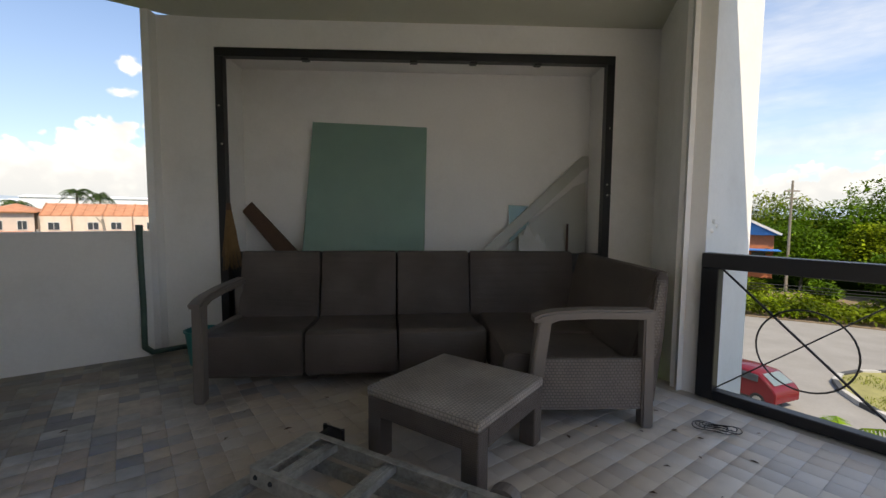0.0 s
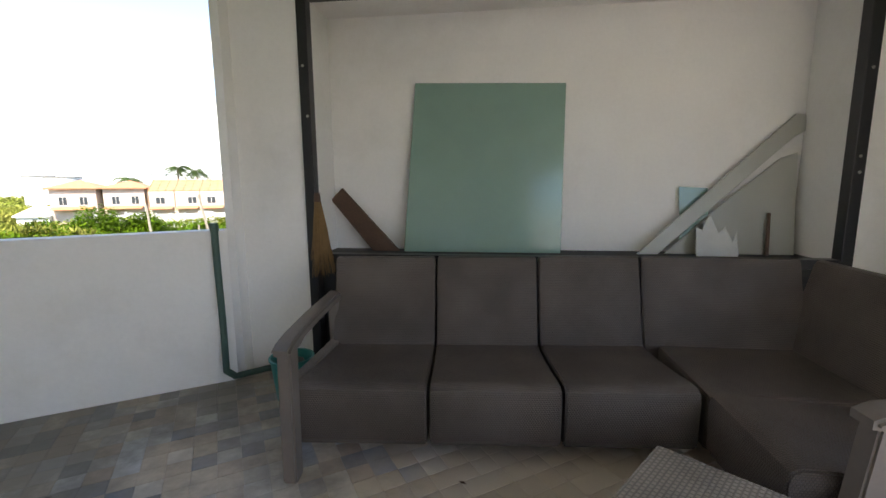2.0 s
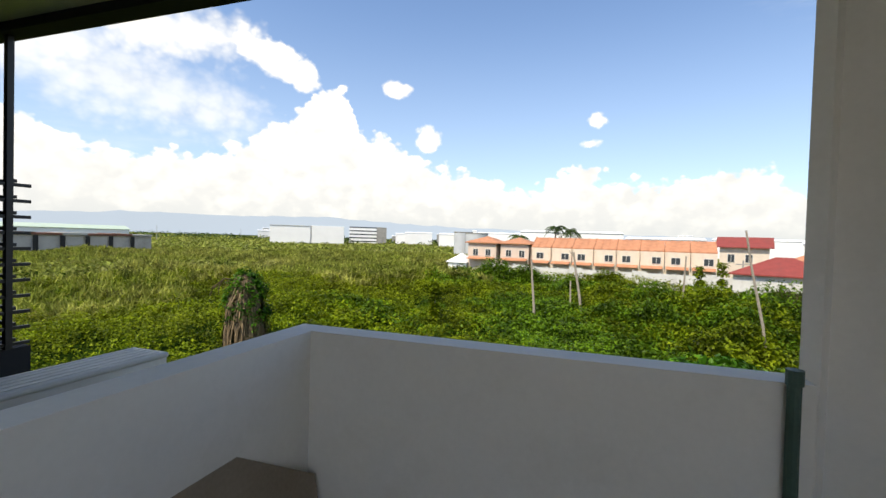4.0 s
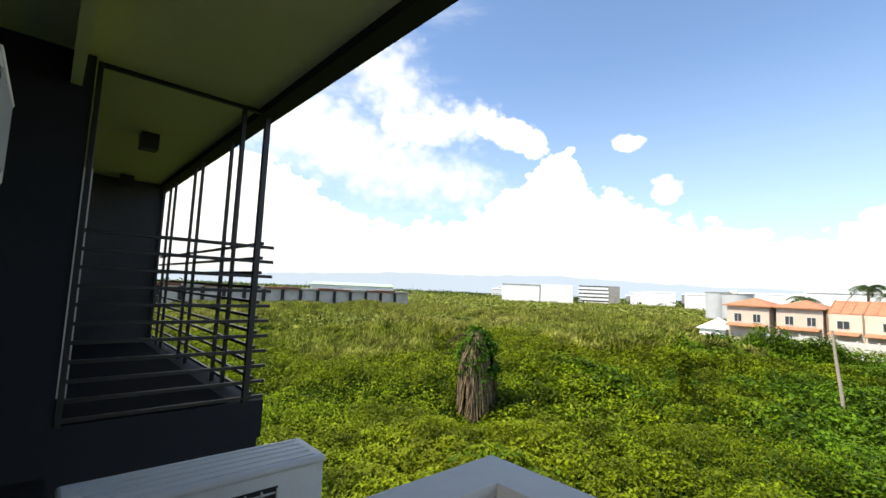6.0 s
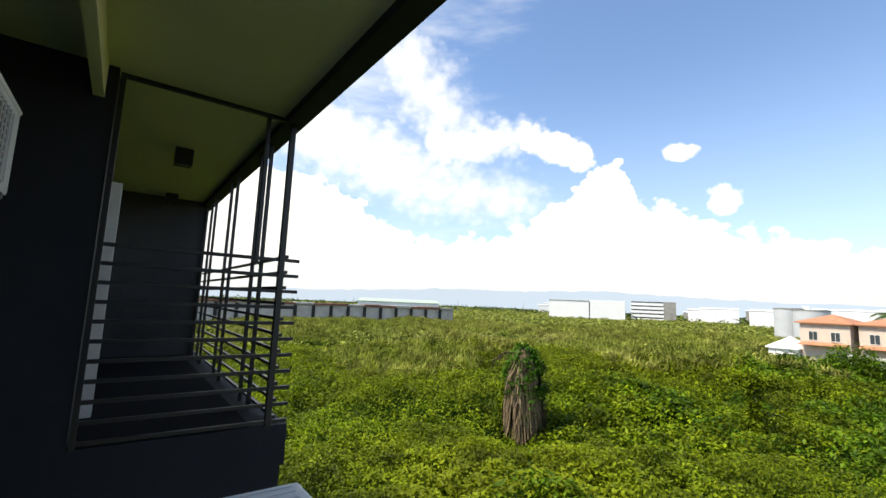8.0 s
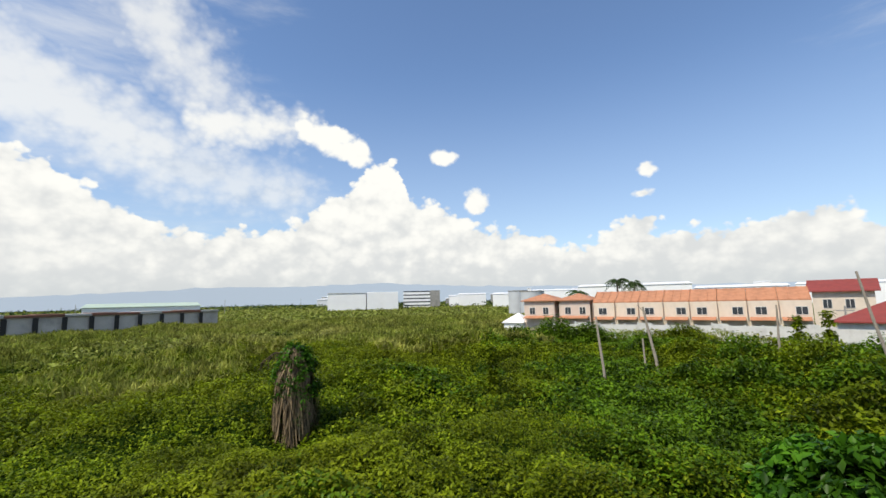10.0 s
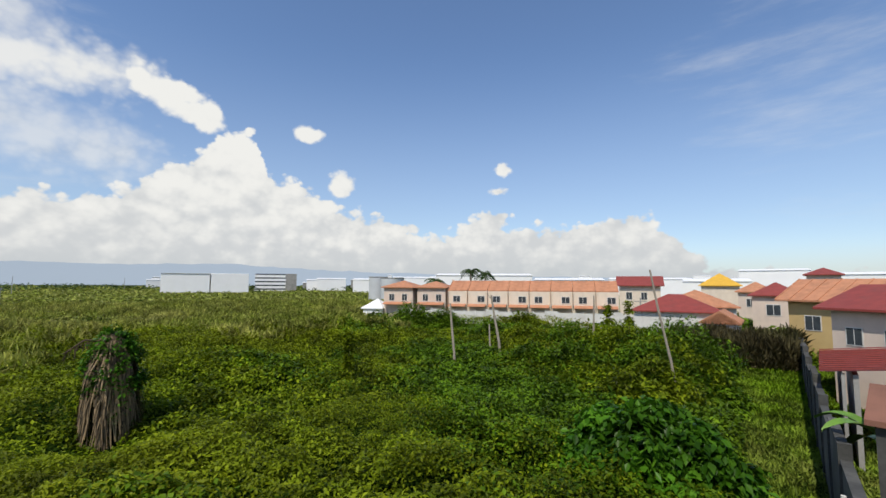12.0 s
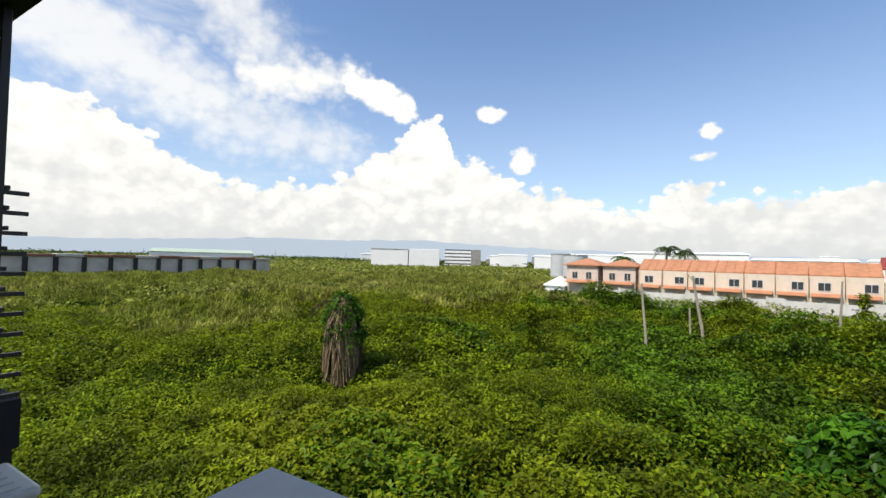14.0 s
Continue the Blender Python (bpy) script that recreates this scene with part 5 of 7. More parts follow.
def build_ac(at, turn, w, d, h, label):
    """An outdoor unit: x is its length, the fan looks to -y."""
    ac = thing("air_conditioner", label, "air conditioner", group="outdoor units on the facade", at=at, turn=turn)
    bm = bmesh.new()
    add_box(bm, (-w / 2, -d / 2, 0.03), (w / 2, d / 2, h - 0.02), 0.012)
    shade_smooth(part("casing", bm, ACWHITE, ac), 30)
    bm = bmesh.new()
    add_box(bm, (-w / 2 - 0.006, -d / 2 - 0.006, h - 0.03), (w / 2 + 0.006, d / 2 + 0.006, h), 0.012)
    top = part("lid", bm, ACWHITE, ac)
    for i in range(5):
        part("lid_crease", box((-w / 2 + 0.03, -d / 2 + 0.03 + i * (d - 0.06) / 4 - 0.004, h - 0.001), (w / 2 - 0.03, -d / 2 + 0.03 + i * (d - 0.06) / 4 + 0.004, h + 0.003)), ACWHITE, top)
    # dark panel on the casing, the opening's shade put into its colour
    part("fan_opening", box((-w / 2 + 0.04, -d / 2 - 0.002, 0.06), (w / 2 - 0.18, -d / 2 + 0.01, h - 0.07)), DARK, ac, "dark panel standing for the shade in the fan opening")
    k = int((w - 0.22) / 0.055)
    for i in range(k + 1):
        x = -w / 2 + 0.045 + i * 0.055
        part("guard_wire", box((x - 0.003, -d / 2 - 0.012, 0.065), (x + 0.003, -d / 2 - 0.006, h - 0.075)), ACWHITE, ac)
    for i in range(9):
        z = 0.08 + i * (h - 0.17) / 8
        part("guard_wire", box((-w / 2 + 0.04, -d / 2 - 0.006, z - 0.003), (w / 2 - 0.18, -d / 2 - 0.002, z + 0.003)), ACWHITE, ac)
    # slots are dark strips that stand for the shade inside them
    for s in range(6):
        part("side_slot", box((w / 2 - 0.001, -d / 2 + 0.05, h * 0.55 + s * 0.03), (w / 2 + 0.003, d / 2 - 0.08, h * 0.55 + 0.012 + s * 0.03)), DARK, ac)
        part("side_slot", box((-w / 2 - 0.003, -d / 2 + 0.05, h * 0.55 + s * 0.03), (-w / 2 + 0.001, d / 2 - 0.08, h * 0.55 + 0.012 + s * 0.03)), DARK, ac)
    for x in (-w / 2 + 0.1, w / 2 - 0.1):
        part("bracket", box((x - 0.02, -d / 2, 0.0), (x + 0.02, d / 2 + 0.12, 0.03), 0.003), BLACK, ac)
    return ac


# low unit on a bracket slab, its fan towards the balcony
q = P(-0.86, -0.52, 0.27)
build_ac((q.x, q.y, q.z), FACADE + 90, 0.78, 0.24, 0.54, "white outdoor air conditioner unit with dusty lid")
structure("unit_slab", prism(fac(-1.05, -1.5, -0.55, -0.10), 0.15, 0.27), BLUEGREY, "blue-grey concrete slab that carries the unit", "slab")
q = P(-1.84, -1.335, 1.865)
build_ac((q.x, q.y, q.z), FACADE + 180, 0.78, 0.26, 0.46, "white wall-hung air conditioner unit with rusty guard")

# ---- houses beyond the field ----
CREAM = mat("cream_house_paint", (0.70, 0.60, 0.49), 0.85, scale=1.2, var=0.08, dirt=(0.3, 0.24, 0.2), dirt_amt=0.3)
PINKWALL = mat("pale_pink_house_paint", (0.62, 0.51, 0.43), 0.85, scale=1.2, var=0.08, dirt=(0.3, 0.26, 0.22), dirt_amt=0.3)
YELLOWWALL = mat("ochre_house_paint", (0.50, 0.36, 0.16), 0.85, scale=1.2, var=0.08)
WHITEWALL = mat("weathered_white_render", (0.62, 0.61, 0.58), 0.85, scale=1.0, var=0.08, dirt=(0.25, 0.24, 0.22), dirt_amt=0.5)
TERRA = mat("terracotta_roof", (0.46, 0.205, 0.11), 0.8, scale=1.5, var=0.22, bump=0.2, fine=9, dirt=(0.20, 0.10, 0.06), dirt_amt=0.5)
REDROOF = mat("dark_red_roof", (0.25, 0.045, 0.035), 0.65, scale=1.5, var=0.2, dirt=(0.14, 0.06, 0.05), dirt_amt=0.5)
YELLOWROOF = mat("yellow_roof", (0.62, 0.36, 0.04), 0.7, scale=1.5, var=0.12)
BLUEROOF = mat("blue_metal_roof", (0.03, 0.17, 0.48), 0.5, scale=2, var=0.1)
ORANGEWALL = mat("orange_brick_paint", (0.42, 0.13, 0.05), 0.85, scale=3, var=0.15)
CONC = mat("raw_concrete", (0.30, 0.29, 0.27), 0.9, scale=0.8, var=0.2, bump=0.3, fine=8, dirt=(0.10, 0.10, 0.09), dirt_amt=0.7)
PANE = mat("window_glass", (0.05, 0.06, 0.07), 0.12, scale=3, var=0.3, bump=0)
SHED = mat("white_sheet_metal", (0.86, 0.86, 0.86), 0.55, scale=0.2, var=0.04, bump=0)
GREENROOF = mat("pale_green_sheet_roof", (0.42, 0.52, 0.42), 0.6, scale=0.2, var=0.06)
TANK = mat("grey_tank_paint", (0.50, 0.52, 0.54), 0.5, scale=0.4, var=0.08)
RUST = mat("rusty_roof_sheet", (0.20, 0.09, 0.06), 0.85, scale=0.7, var=0.35)


def roof_mesh(w, d, over, eave, ridge, kind):
    """A gable or hip roof over w by d, with thickness; its front eave lies at y = 0."""
    bm = bmesh.new()
    x0, x1, y0, y1 = -over, w + over, -over, d + over
    ym = (y0 + y1) / 2
    inset = (y1 - y0) / 2 * 0.95 if kind == "hip" else 0.0
    a = [(x0, y0, eave), (x1, y0, eave), (x1, y1, eave), (x0, y1, eave)]
    r = [(x0 + inset, ym, ridge), (x1 - inset, ym, ridge)]
    if r[0][0] > r[1][0]:
        c = (x0 + x1) / 2
        r = [(c - 0.05, ym, ridge), (c + 0.05, ym, ridge)]
    top = [bm.verts.new(p) for p in a + r]
    low = [bm.verts.new((p[0], p[1], p[2] - 0.16)) for p in a + r]
    for f_ in ((0, 1, 5, 4), (2, 3, 4, 5), (1, 2, 5), (3, 0, 4)):
        bm.faces.new([top[i] for i in f_]), bm.faces.new([low[i] for i in f_][::-1])
    for i in range(4):
        j = (i + 1) % 4
        bm.faces.new((top[j], top[i], low[i], low[j]))
    bmesh.ops.recalc_face_normals(bm, faces=bm.faces)
    return bm


def build_house(name, label, x, y, turn, w, d, base, eave, ridge, wallm, roofm, kind="gable", windows=(), over=0.45, ribs=0.0, group="", awning=None):
    """A house whose front runs along its x from its left corner; windows: x, z above base, width, height."""
    h = thing(name, label, "house", group=group, at=(x, y, base), turn=turn)
    E, R = eave - base, ridge - base
    bm = box((0, 0, -0.6), (w, d, E - 0.02))
    if kind == "gable":
        for xx in (0.0, w):
            v = [bm.verts.new(p) for p in ((xx, 0, E - 0.02), (xx, d, E - 0.02), (xx, d / 2, R - 0.14))]
            bm.faces.new(v)
    part("wall", bm, wallm, h)
    rf = part("roof", roof_mesh(w, d, over, E + 0.14, R, kind), roofm, h)
    if ribs:
        k = max(2, int(w / ribs))
        run, rise = d / 2 + over, R - E - 0.14
        tilt = math.atan2(rise, run)
        for i in range(k + 1):
            rx = -over + 0.06 + (w + 2 * over - 0.12) * i / k
            inset = 0.0 if kind == "gable" else max(0.0, 1 - min(rx + over, w + over - rx) / (run * 0.95))
            part("roof_rib", box((-0.05, 0, -0.02), (0.05, math.hypot(run, rise) * (1 - inset), 0.07), 0, Matrix.Translation((rx, -over, E + 0.14)) @ Matrix.Rotation(tilt, 4, "X")), roofm, rf)
    for wx, wz, ww, wh in windows:
        win = part("window", box((wx - ww / 2 - 0.07, -0.06, wz - 0.07), (wx + ww / 2 + 0.07, -0.002, wz + wh + 0.07), 0.0), WHITEWALL, h)
        part("pane", box((wx - ww / 2, -0.075, wz), (wx - 0.03, -0.058, wz + wh)), PANE, win)
        part("pane", box((wx + 0.03, -0.075, wz), (wx + ww / 2, -0.058, wz + wh)), PANE, win)
    if awning:
        az, out = awning
        bm = bmesh.new()
        v = [(0.2, -0.01, az + 0.35), (w - 0.2, -0.01, az + 0.35), (w - 0.2, -out, az), (0.2, -out, az)]
        t_ = [bm.verts.new(p) for p in v]
        l_ = [bm.verts.new((p[0], p[1], p[2] - 0.08)) for p in v]
        bm.faces.new(t_), bm.faces.new(l_[::-1])
        for i in range(4):
            bm.faces.new((t_[i], l_[i], l_[(i + 1) % 4], t_[(i + 1) % 4]))
        bmesh.ops.recalc_face_normals(bm, faces=bm.faces)
        part("awning", bm, roofm, h)
    return h


ROW = Vector((-59.3, 54.4, 0))
RD = Vector((0.909, 0.417, 0)).normalized()
RN = Vector((-RD.y, RD.x, 0))
ROW_TURN = math.degrees(math.atan2(RD.y, RD.x))
for i, (s0, s1, setback, rz) in enumerate(((-0.4, 5.6, 0.6, 2.3), (5.7, 11.4, 1.0, 2.2))):
    q = ROW + RD * (s0 + 0.3) + RN * setback
    build_house("terraced_house", "pale two-storey house with a hipped terracotta roof", q.x, q.y, ROW_TURN, s1 - s0 - 0.6, 5.6, -5.2, 1.0, rz, PINKWALL, TERRA, "hip",
                [(1.5, 4.0, 0.9, 1.1), (3.9, 4.0, 0.9, 1.1)], awning=(3.4, 1.2), group="terraced houses across the field")
for i in range(8):
    q = ROW + RD * (11.6 + i * 3.385) + RN * 0.9
    h = build_house("terraced_house", "cream two-storey terraced house with a terracotta roof", q.x, q.y, ROW_TURN, 3.36, 6.4, -5.2, 0.55, 2.3, CREAM, TERRA, "gable",
                    [(2.3 if i % 2 else 1.5, 3.95, 1.15, 0.95)], over=0.0, ribs=0.85, awning=(3.25, 1.3), group="terraced houses across the field")
    bm = bmesh.new()
    bm.faces.new([bm.verts.new(p) for p in ((-0.0, -0.5, 5.7), (0.0, 3.2, 7.75), (0.0, 3.2, 3.2), (0.0, -0.5, 3.2))])
    bmesh.ops.solidify(bm, geom=list(bm.faces), thickness=0.16)
    part("party_wall", bm, CREAM, h)
# fence in front of the terrace
fence = thing("field_fence", "white concrete panel fence in front of the terraced houses", "fence", at=(ROW.x, ROW.y, -5.6), turn=ROW_TURN)
for i in range(19):
    x = 7.0 + i * 1.75
    top = 3.3 + (0.25 if i % 5 == 2 else 0.0)
    part("panel", box((x + 0.08, -5.06, -0.4), (x + 1.67, -4.94, top - 0.15)), WHITEWALL, fence)
    part("post", box((x - 0.08, -5.12, -0.4), (x + 0.08, -4.88, top), 0.0), WHITEWALL, fence)
# white tent-like shed at the terrace end
q = ROW - RD * 3.8
build_house("white_shed", "low white shed with a pitched sheet roof", q.x, q.y, ROW_TURN, 3.6, 4.5, -5.2, -2.7, -1.0, SHED, SHED, "hip", over=0.3)


def by_bearing(deg, r):
    t = radians(deg)
    return EYE_X - r * math.sin(t), EYE_Y + r * math.cos(t)


def facing(deg):
    """The turn that lays a front across the line of sight."""
    return deg


def house_at(name, label, bear_l, bear_r, r, base, eave, ridge, wallm, roofm, kind="gable", d=7.0, skew=0.0, **kw):
    x0, y0 = by_bearing(bear_l, r)
    x1, y1 = by_bearing(bear_r, r)
    w = math.hypot(x1 - x0, y1 - y0)
    return build_house(name, label, x0, y0, math.degrees(math.atan2(y1 - y0, x1 - x0)) + skew, w, d, base, eave, ridge, wallm, roofm, kind, **kw)


house_at("house", "cream two-storey house with a dark red roof", 18.8, 14.3, 84, -5.2, 1.5, 3.3, CREAM, REDROOF, windows=[(1.6, 4.4, 0.9, 1.2), (4.0, 4.4, 0.9, 1.2)], over=0.6)
house_at("house", "low house with a weathered red hipped roof", 17.2, 8.4, 60, -5.5, -1.6, 0.5, WHITEWALL, REDROOF, "hip", d=8)
house_at("house", "low house with a broad terracotta gable roof", 14.6, 7.0, 66, -5.5, -1.2, 1.0, WHITEWALL, TERRA, "hip", d=9, ribs=0.9)
build_house("house", "white gable-end house with a terracotta verge", *by_bearing(6.9, 56), 94.0, 6.0, 3.3, -5.5, -2.5, -1.1, WHITEWALL, TERRA, "gable", over=0.3)
house_at("house", "house with a bright yellow hipped roof", 10.2, 6.6, 98, -5.2, 1.6, 4.1, CREAM, YELLOWROOF, "hip")
house_at("house", "cream house with an orange hipped roof", 6.8, 3.6, 84, -5.2, 0.6, 2.3, PINKWALL, TERRA, "hip", windows=[(1.6, 3.6, 1.0, 1.2)])
house_at("house", "pink two-storey house with a dark red hipped roof", 5.6, 1.4, 70, -5.4, 0.3, 2.1, PINKWALL, REDROOF, "hip", windows=[(2.2, 3.3, 1.4, 1.3)])
house_at("turret_house", "pink tower room with a flat dark red roof", 1.0, -1.6, 92, -5.4, 3.4, 4.7, PINKWALL, REDROOF, "hip")
house_at("house", "ochre two-storey house with a wide terracotta roof", 2.6, -5.6, 56, -5.6, 0.1, 2.3, YELLOWWALL, TERRA, "gable", d=8, skew=-22, ribs=0.9, windows=[(2.0, 3.0, 1.2, 1.3), (5.2, 3.0, 1.2, 1.3)], over=0.8)
house_at("house", "pale house with a dark red roof beside the boundary wall", -0.6, -12.0, 42, -6.0, -0.1, 1.7, PINKWALL, REDROOF, "gable", d=8, skew=-30, windows=[(1.4, 3.6, 0.9, 1.1), (3.6, 3.6, 0.9, 1.1), (6.2, 3.6, 0.9, 1.1)], over=0.7)

# boundary wall on the right of the strip
STAINED = mat("mould_stained_concrete", (0.06, 0.06, 0.056), 0.92, scale=0.9, var=0.45, bump=0.4, fine=9, dirt=(0.26, 0.25, 0.23), dirt_amt=0.5)
bw = thing("boundary_wall", "dark stained raw concrete boundary wall with posts", "wall", at=(-0.5, 13.0, GROUND), turn=3.1)
for i in range(11):
    y0_, y1_ = i * 4.2, i * 4.2 + 4.0
    hgt = 3.25 + 0.25 * ((i * 7) % 3 - 1) + 0.04 * i
    part("panel", box((-0.1, y0_ + 0.15, -0.3), (0.1, y1_ + 0.05, hgt)), STAINED, bw)
    part("coping", box((-0.14, y0_ + 0.16, hgt + 0.002), (0.14, y1_ + 0.04, hgt + 0.07), 0.01), STAINED, bw)
    part("post", box((-0.17, y0_ - 0.05, -0.3), (0.17, y0_ + 0.15, hgt + 0.22)), STAINED, bw)
part("drain_pipe", tube((-0.24, 6.3, 0.0), (-0.24, 6.3, 3.0), 0.06, n=12), WHITEWALL, bw, "white plastic drain pipe")
ln = thing("lean_to", "lean-to shed with a dark red sheet roof behind the wall", "shed", at=(-0.6, 31.5, GROUND))
bm = bmesh.new()
v_ = [bm.verts.new(p) for p in ((-0.9, 0, 4.4), (5.5, 0, 5.3), (5.5, 9, 5.3), (-0.9, 9, 4.4))]
bm.faces.new(v_)
bmesh.ops.solidify(bm, geom=list(bm.faces), thickness=0.08)
part("roof", bm, REDROOF, ln)
for i in range(12):
    part("roof_rib", box((0, i * 0.8 - 0.03, 0.0), (6.4, i * 0.8 + 0.03, 0.05), 0, Matrix.Translation((-0.9, 0, 4.49)) @ Matrix.Rotation(-0.1397, 4, "Y")), REDROOF, ln)
part("side_wall", box((0.3, 0.3, 0), (0.5, 8.7, 4.35)), CONC, ln)
for x_, z_ in ((-0.05, 4.4), (5.3, 5.1)):
    for y_ in (0.2, 4.5, 8.8):
        part("post", box((x_ - 0.07, y_ - 0.07, 0), (x_ + 0.07, y_ + 0.07, z_)), CONC, ln)


def build_banana(x, y, base, hgt):
    """A banana plant: a soft trunk and a few long arching leaves."""
    t = thing("banana_plant", "green banana plant behind the boundary wall", "banana plant", at=(x, y, base))
    part("trunk", tube((0, 0, 0), (0, 0, hgt), 0.16, 0.09, 12), mat("banana_stem", (0.16, 0.19, 0.06), 0.6, scale=4, var=0.3), t)
    leafm = mat("banana_leaf", (0.12, 0.24, 0.03), 0.45, scale=3, var=0.25, fine=25)
    for k in range(7):
        az, rise = k * 2.4 + 0.4, 0.9 + 0.5 * ((k * 5) % 3)
        bm = bmesh.new()
        side = Vector((-math.sin(az), math.cos(az), 0))
        rows = []
        for q_ in range(9):
            f_ = q_ / 8
            c = Vector((math.cos(az) * 1.9 * f_, math.sin(az) * 1.9 * f_, hgt - 0.15 + rise * f_ * 1.3 - 2.0 * f_ * f_))
            half = 0.03 + 0.26 * math.sin(math.pi * min(1, 0.12 + 0.88 * f_)) ** 0.7
            rows.append([bm.verts.new(c - side * half + Vector((0, 0, 0.09))), bm.verts.new(c), bm.verts.new(c + side * half + Vector((0, 0, 0.09)))])
        for r0_, r1_ in zip(rows, rows[1:]):
            for c_i in (0, 1):
                bm.faces.new((r0_[c_i], r0_[c_i + 1], r1_[c_i + 1], r1_[c_i]))
        shade_smooth(part("leaf", bm, leafm, t))


build_banana(0.15, 22.5, GROUND, 3.7)
house_at("outbuilding", "low weathered concrete outbuilding behind the boundary wall", -2.9, -12.0, 17.5, GROUND, -2.3, -1.5, STAINED, RUST, "gable", d=4.0, over=0.2)

# long unfinished terrace at the field's left edge
GREYBLOCK = mat("pale_concrete_block", (0.46, 0.44, 0.41), 0.9, scale=0.5, var=0.18, bump=0.2, fine=6, dirt=(0.20, 0.19, 0.175), dirt_amt=0.6)
ut = thing("unfinished_terrace", "long grey unfinished concrete terrace with a rusty roof line", "building")
xa, ya = by_bearing(87.2, 140)
xb, yb = by_bearing(121, 128)
ut.matrix_basis = pose(xa, ya, -5.3, 0, 0, math.degrees(math.atan2(yb - ya, xb - xa)))
LUT = math.hypot(xb - xa, yb - ya)
k = 17
for i in range(k):
    x = i * LUT / k
    part("wall", box((x + 0.02, 0, 0), (x + LUT / k - 0.02, 6, 5.2)), GREYBLOCK, ut)
    part("roof", box((x + 0.02, -0.5, 5.22), (x + LUT / k - 0.02, 6.5, 5.7 + 0.12 * (i % 2)), 0.05), RUST if i % 3 else GREYBLOCK, ut)
    # dark slab on the closed wall stands for the doorway's shade
    part("doorway", box((x + LUT / k - 0.45, 6.51, 0), (x + LUT / k + 0.45, 6.56, 5.1)), DARK, ut)
house_at("warehouse", "low warehouse with a pale green sheet roof", 98.5, 88.0, 230, -5.3, 1.6, 3.4, SHED, GREENROOF, "gable", d=40)

# white warehouses and town towards the horizon
wh = thing("warehouse", "large plain white warehouse beyond the field", "warehouse", at=(-316, 94.5, -5.3), turn=math.degrees(math.atan2(46, 21)))
part("hall", box((0, 0, 0), (27.5, 60, 13.4), 0.2), SHED, wh)
part("hall", box((28.1, 0.4, 0), (51, 60, 13.9), 0.2), SHED, wh)
part("roof", box((-0.3, -0.4, 13.42), (27.6, 60, 13.75), 0.05), WHITEWALL, wh)
x_, y_ = by_bearing(64.2, 395)
rb = thing("office_block", "white and grey banded office block far off", "building", at=(x_, y_, -5), turn=62)
for i in range(5):
    part("storey", box((0, 0, i * 3.1), (24 + (9 if i < 4 else 0), 16, i * 3.1 + 2.0)), SHED, rb)
    part("window_band", box((0.3, 0.3, i * 3.1 + 2.0), (24, 15.7, i * 3.1 + 3.1)), PANE, rb)
part("tower", box((24.2, -0.4, 0), (33, 15, 15.6)), CONC, rb)
x_, y_ = by_bearing(47.4, 150)
tk = thing("storage_tank", "pale grey cylindrical storage tank behind the terrace", "tank", at=(x_, y_, -5.3))
part("shell", tube((0, 0, 0), (0, 0, 9.0), 3.9, n=40), TANK, tk)
part("rim", tube((0, 0, 9.0), (0, 0, 9.25), 4.0, n=40), CONC, tk)
x_, y_ = by_bearing(49.2, 158)
tk = thing("storage_tank", "pale grey cylindrical storage tank behind the terrace", "tank", at=(x_, y_, -5.3))
part("shell", tube((0, 0, 0), (0, 0, 9.4), 3.4, n=36), TANK, tk)
part("rim", tube((0, 0, 9.4), (0, 0, 9.7), 3.5, n=36), CONC, tk)
for bl, br, r, top in ((41.7, 29.2, 190, 7.0), (52.5, 46, 330, 6.5), (29, 20.5, 210, 5.4), (6.6, 0.6, 230, 9.6), (20, 11.5, 260, 6.4), (12, 5.5, 170, 4.4), (-0.5, -9, 200, 7.0), (57, 53.4, 420, 8.0), (46, 41.8, 380, 9), (36.0, 33.6, 320, 10.5)):
    house_at("warehouse", "far white industrial hall with a shallow roof", bl, br, r, -5.3, top - 1.2, top, SHED, SHED, "gable", d=30, over=0.3, group="far industrial halls")
rt = random.Random(21)
for i in range(70):
    bl = rt.uniform(-8, 76)
    r = rt.uniform(430, 900)
    wd = rt.uniform(0.4, 2.0)
    top = rt.uniform(0.45, 1.5) / 57.3 * r
    house_at("town_block", "far pale town building on the horizon", bl, bl - wd, r, -5, top - 1, top, rt.choice([SHED, SHED, WHITEWALL, CONC]), SHED, "gable", d=25, group="far town buildings")

# power poles far off
for bear_, r, h_ in ((99.0, 260, 8.5), (85.5, 300, 10), (77, 420, 11), (10.9, 100, 6.2), (16.5, 76, 5.0)):
    x_, y_ = by_bearing(bear_, r)
    p_ = thing("utility_pole", "thin grey utility pole with a cross arm", "utility pole", group="utility poles", at=(x_, y_, -5.3))
    part("shaft", tube((0, 0, 0), (0, 0, h_), 0.16, 0.1, 8), CONC, p_)
    part("cross_arm", box((-0.9, -0.06, h_ - 0.7), (0.9, 0.06, h_ - 0.55)), CONC, p_)


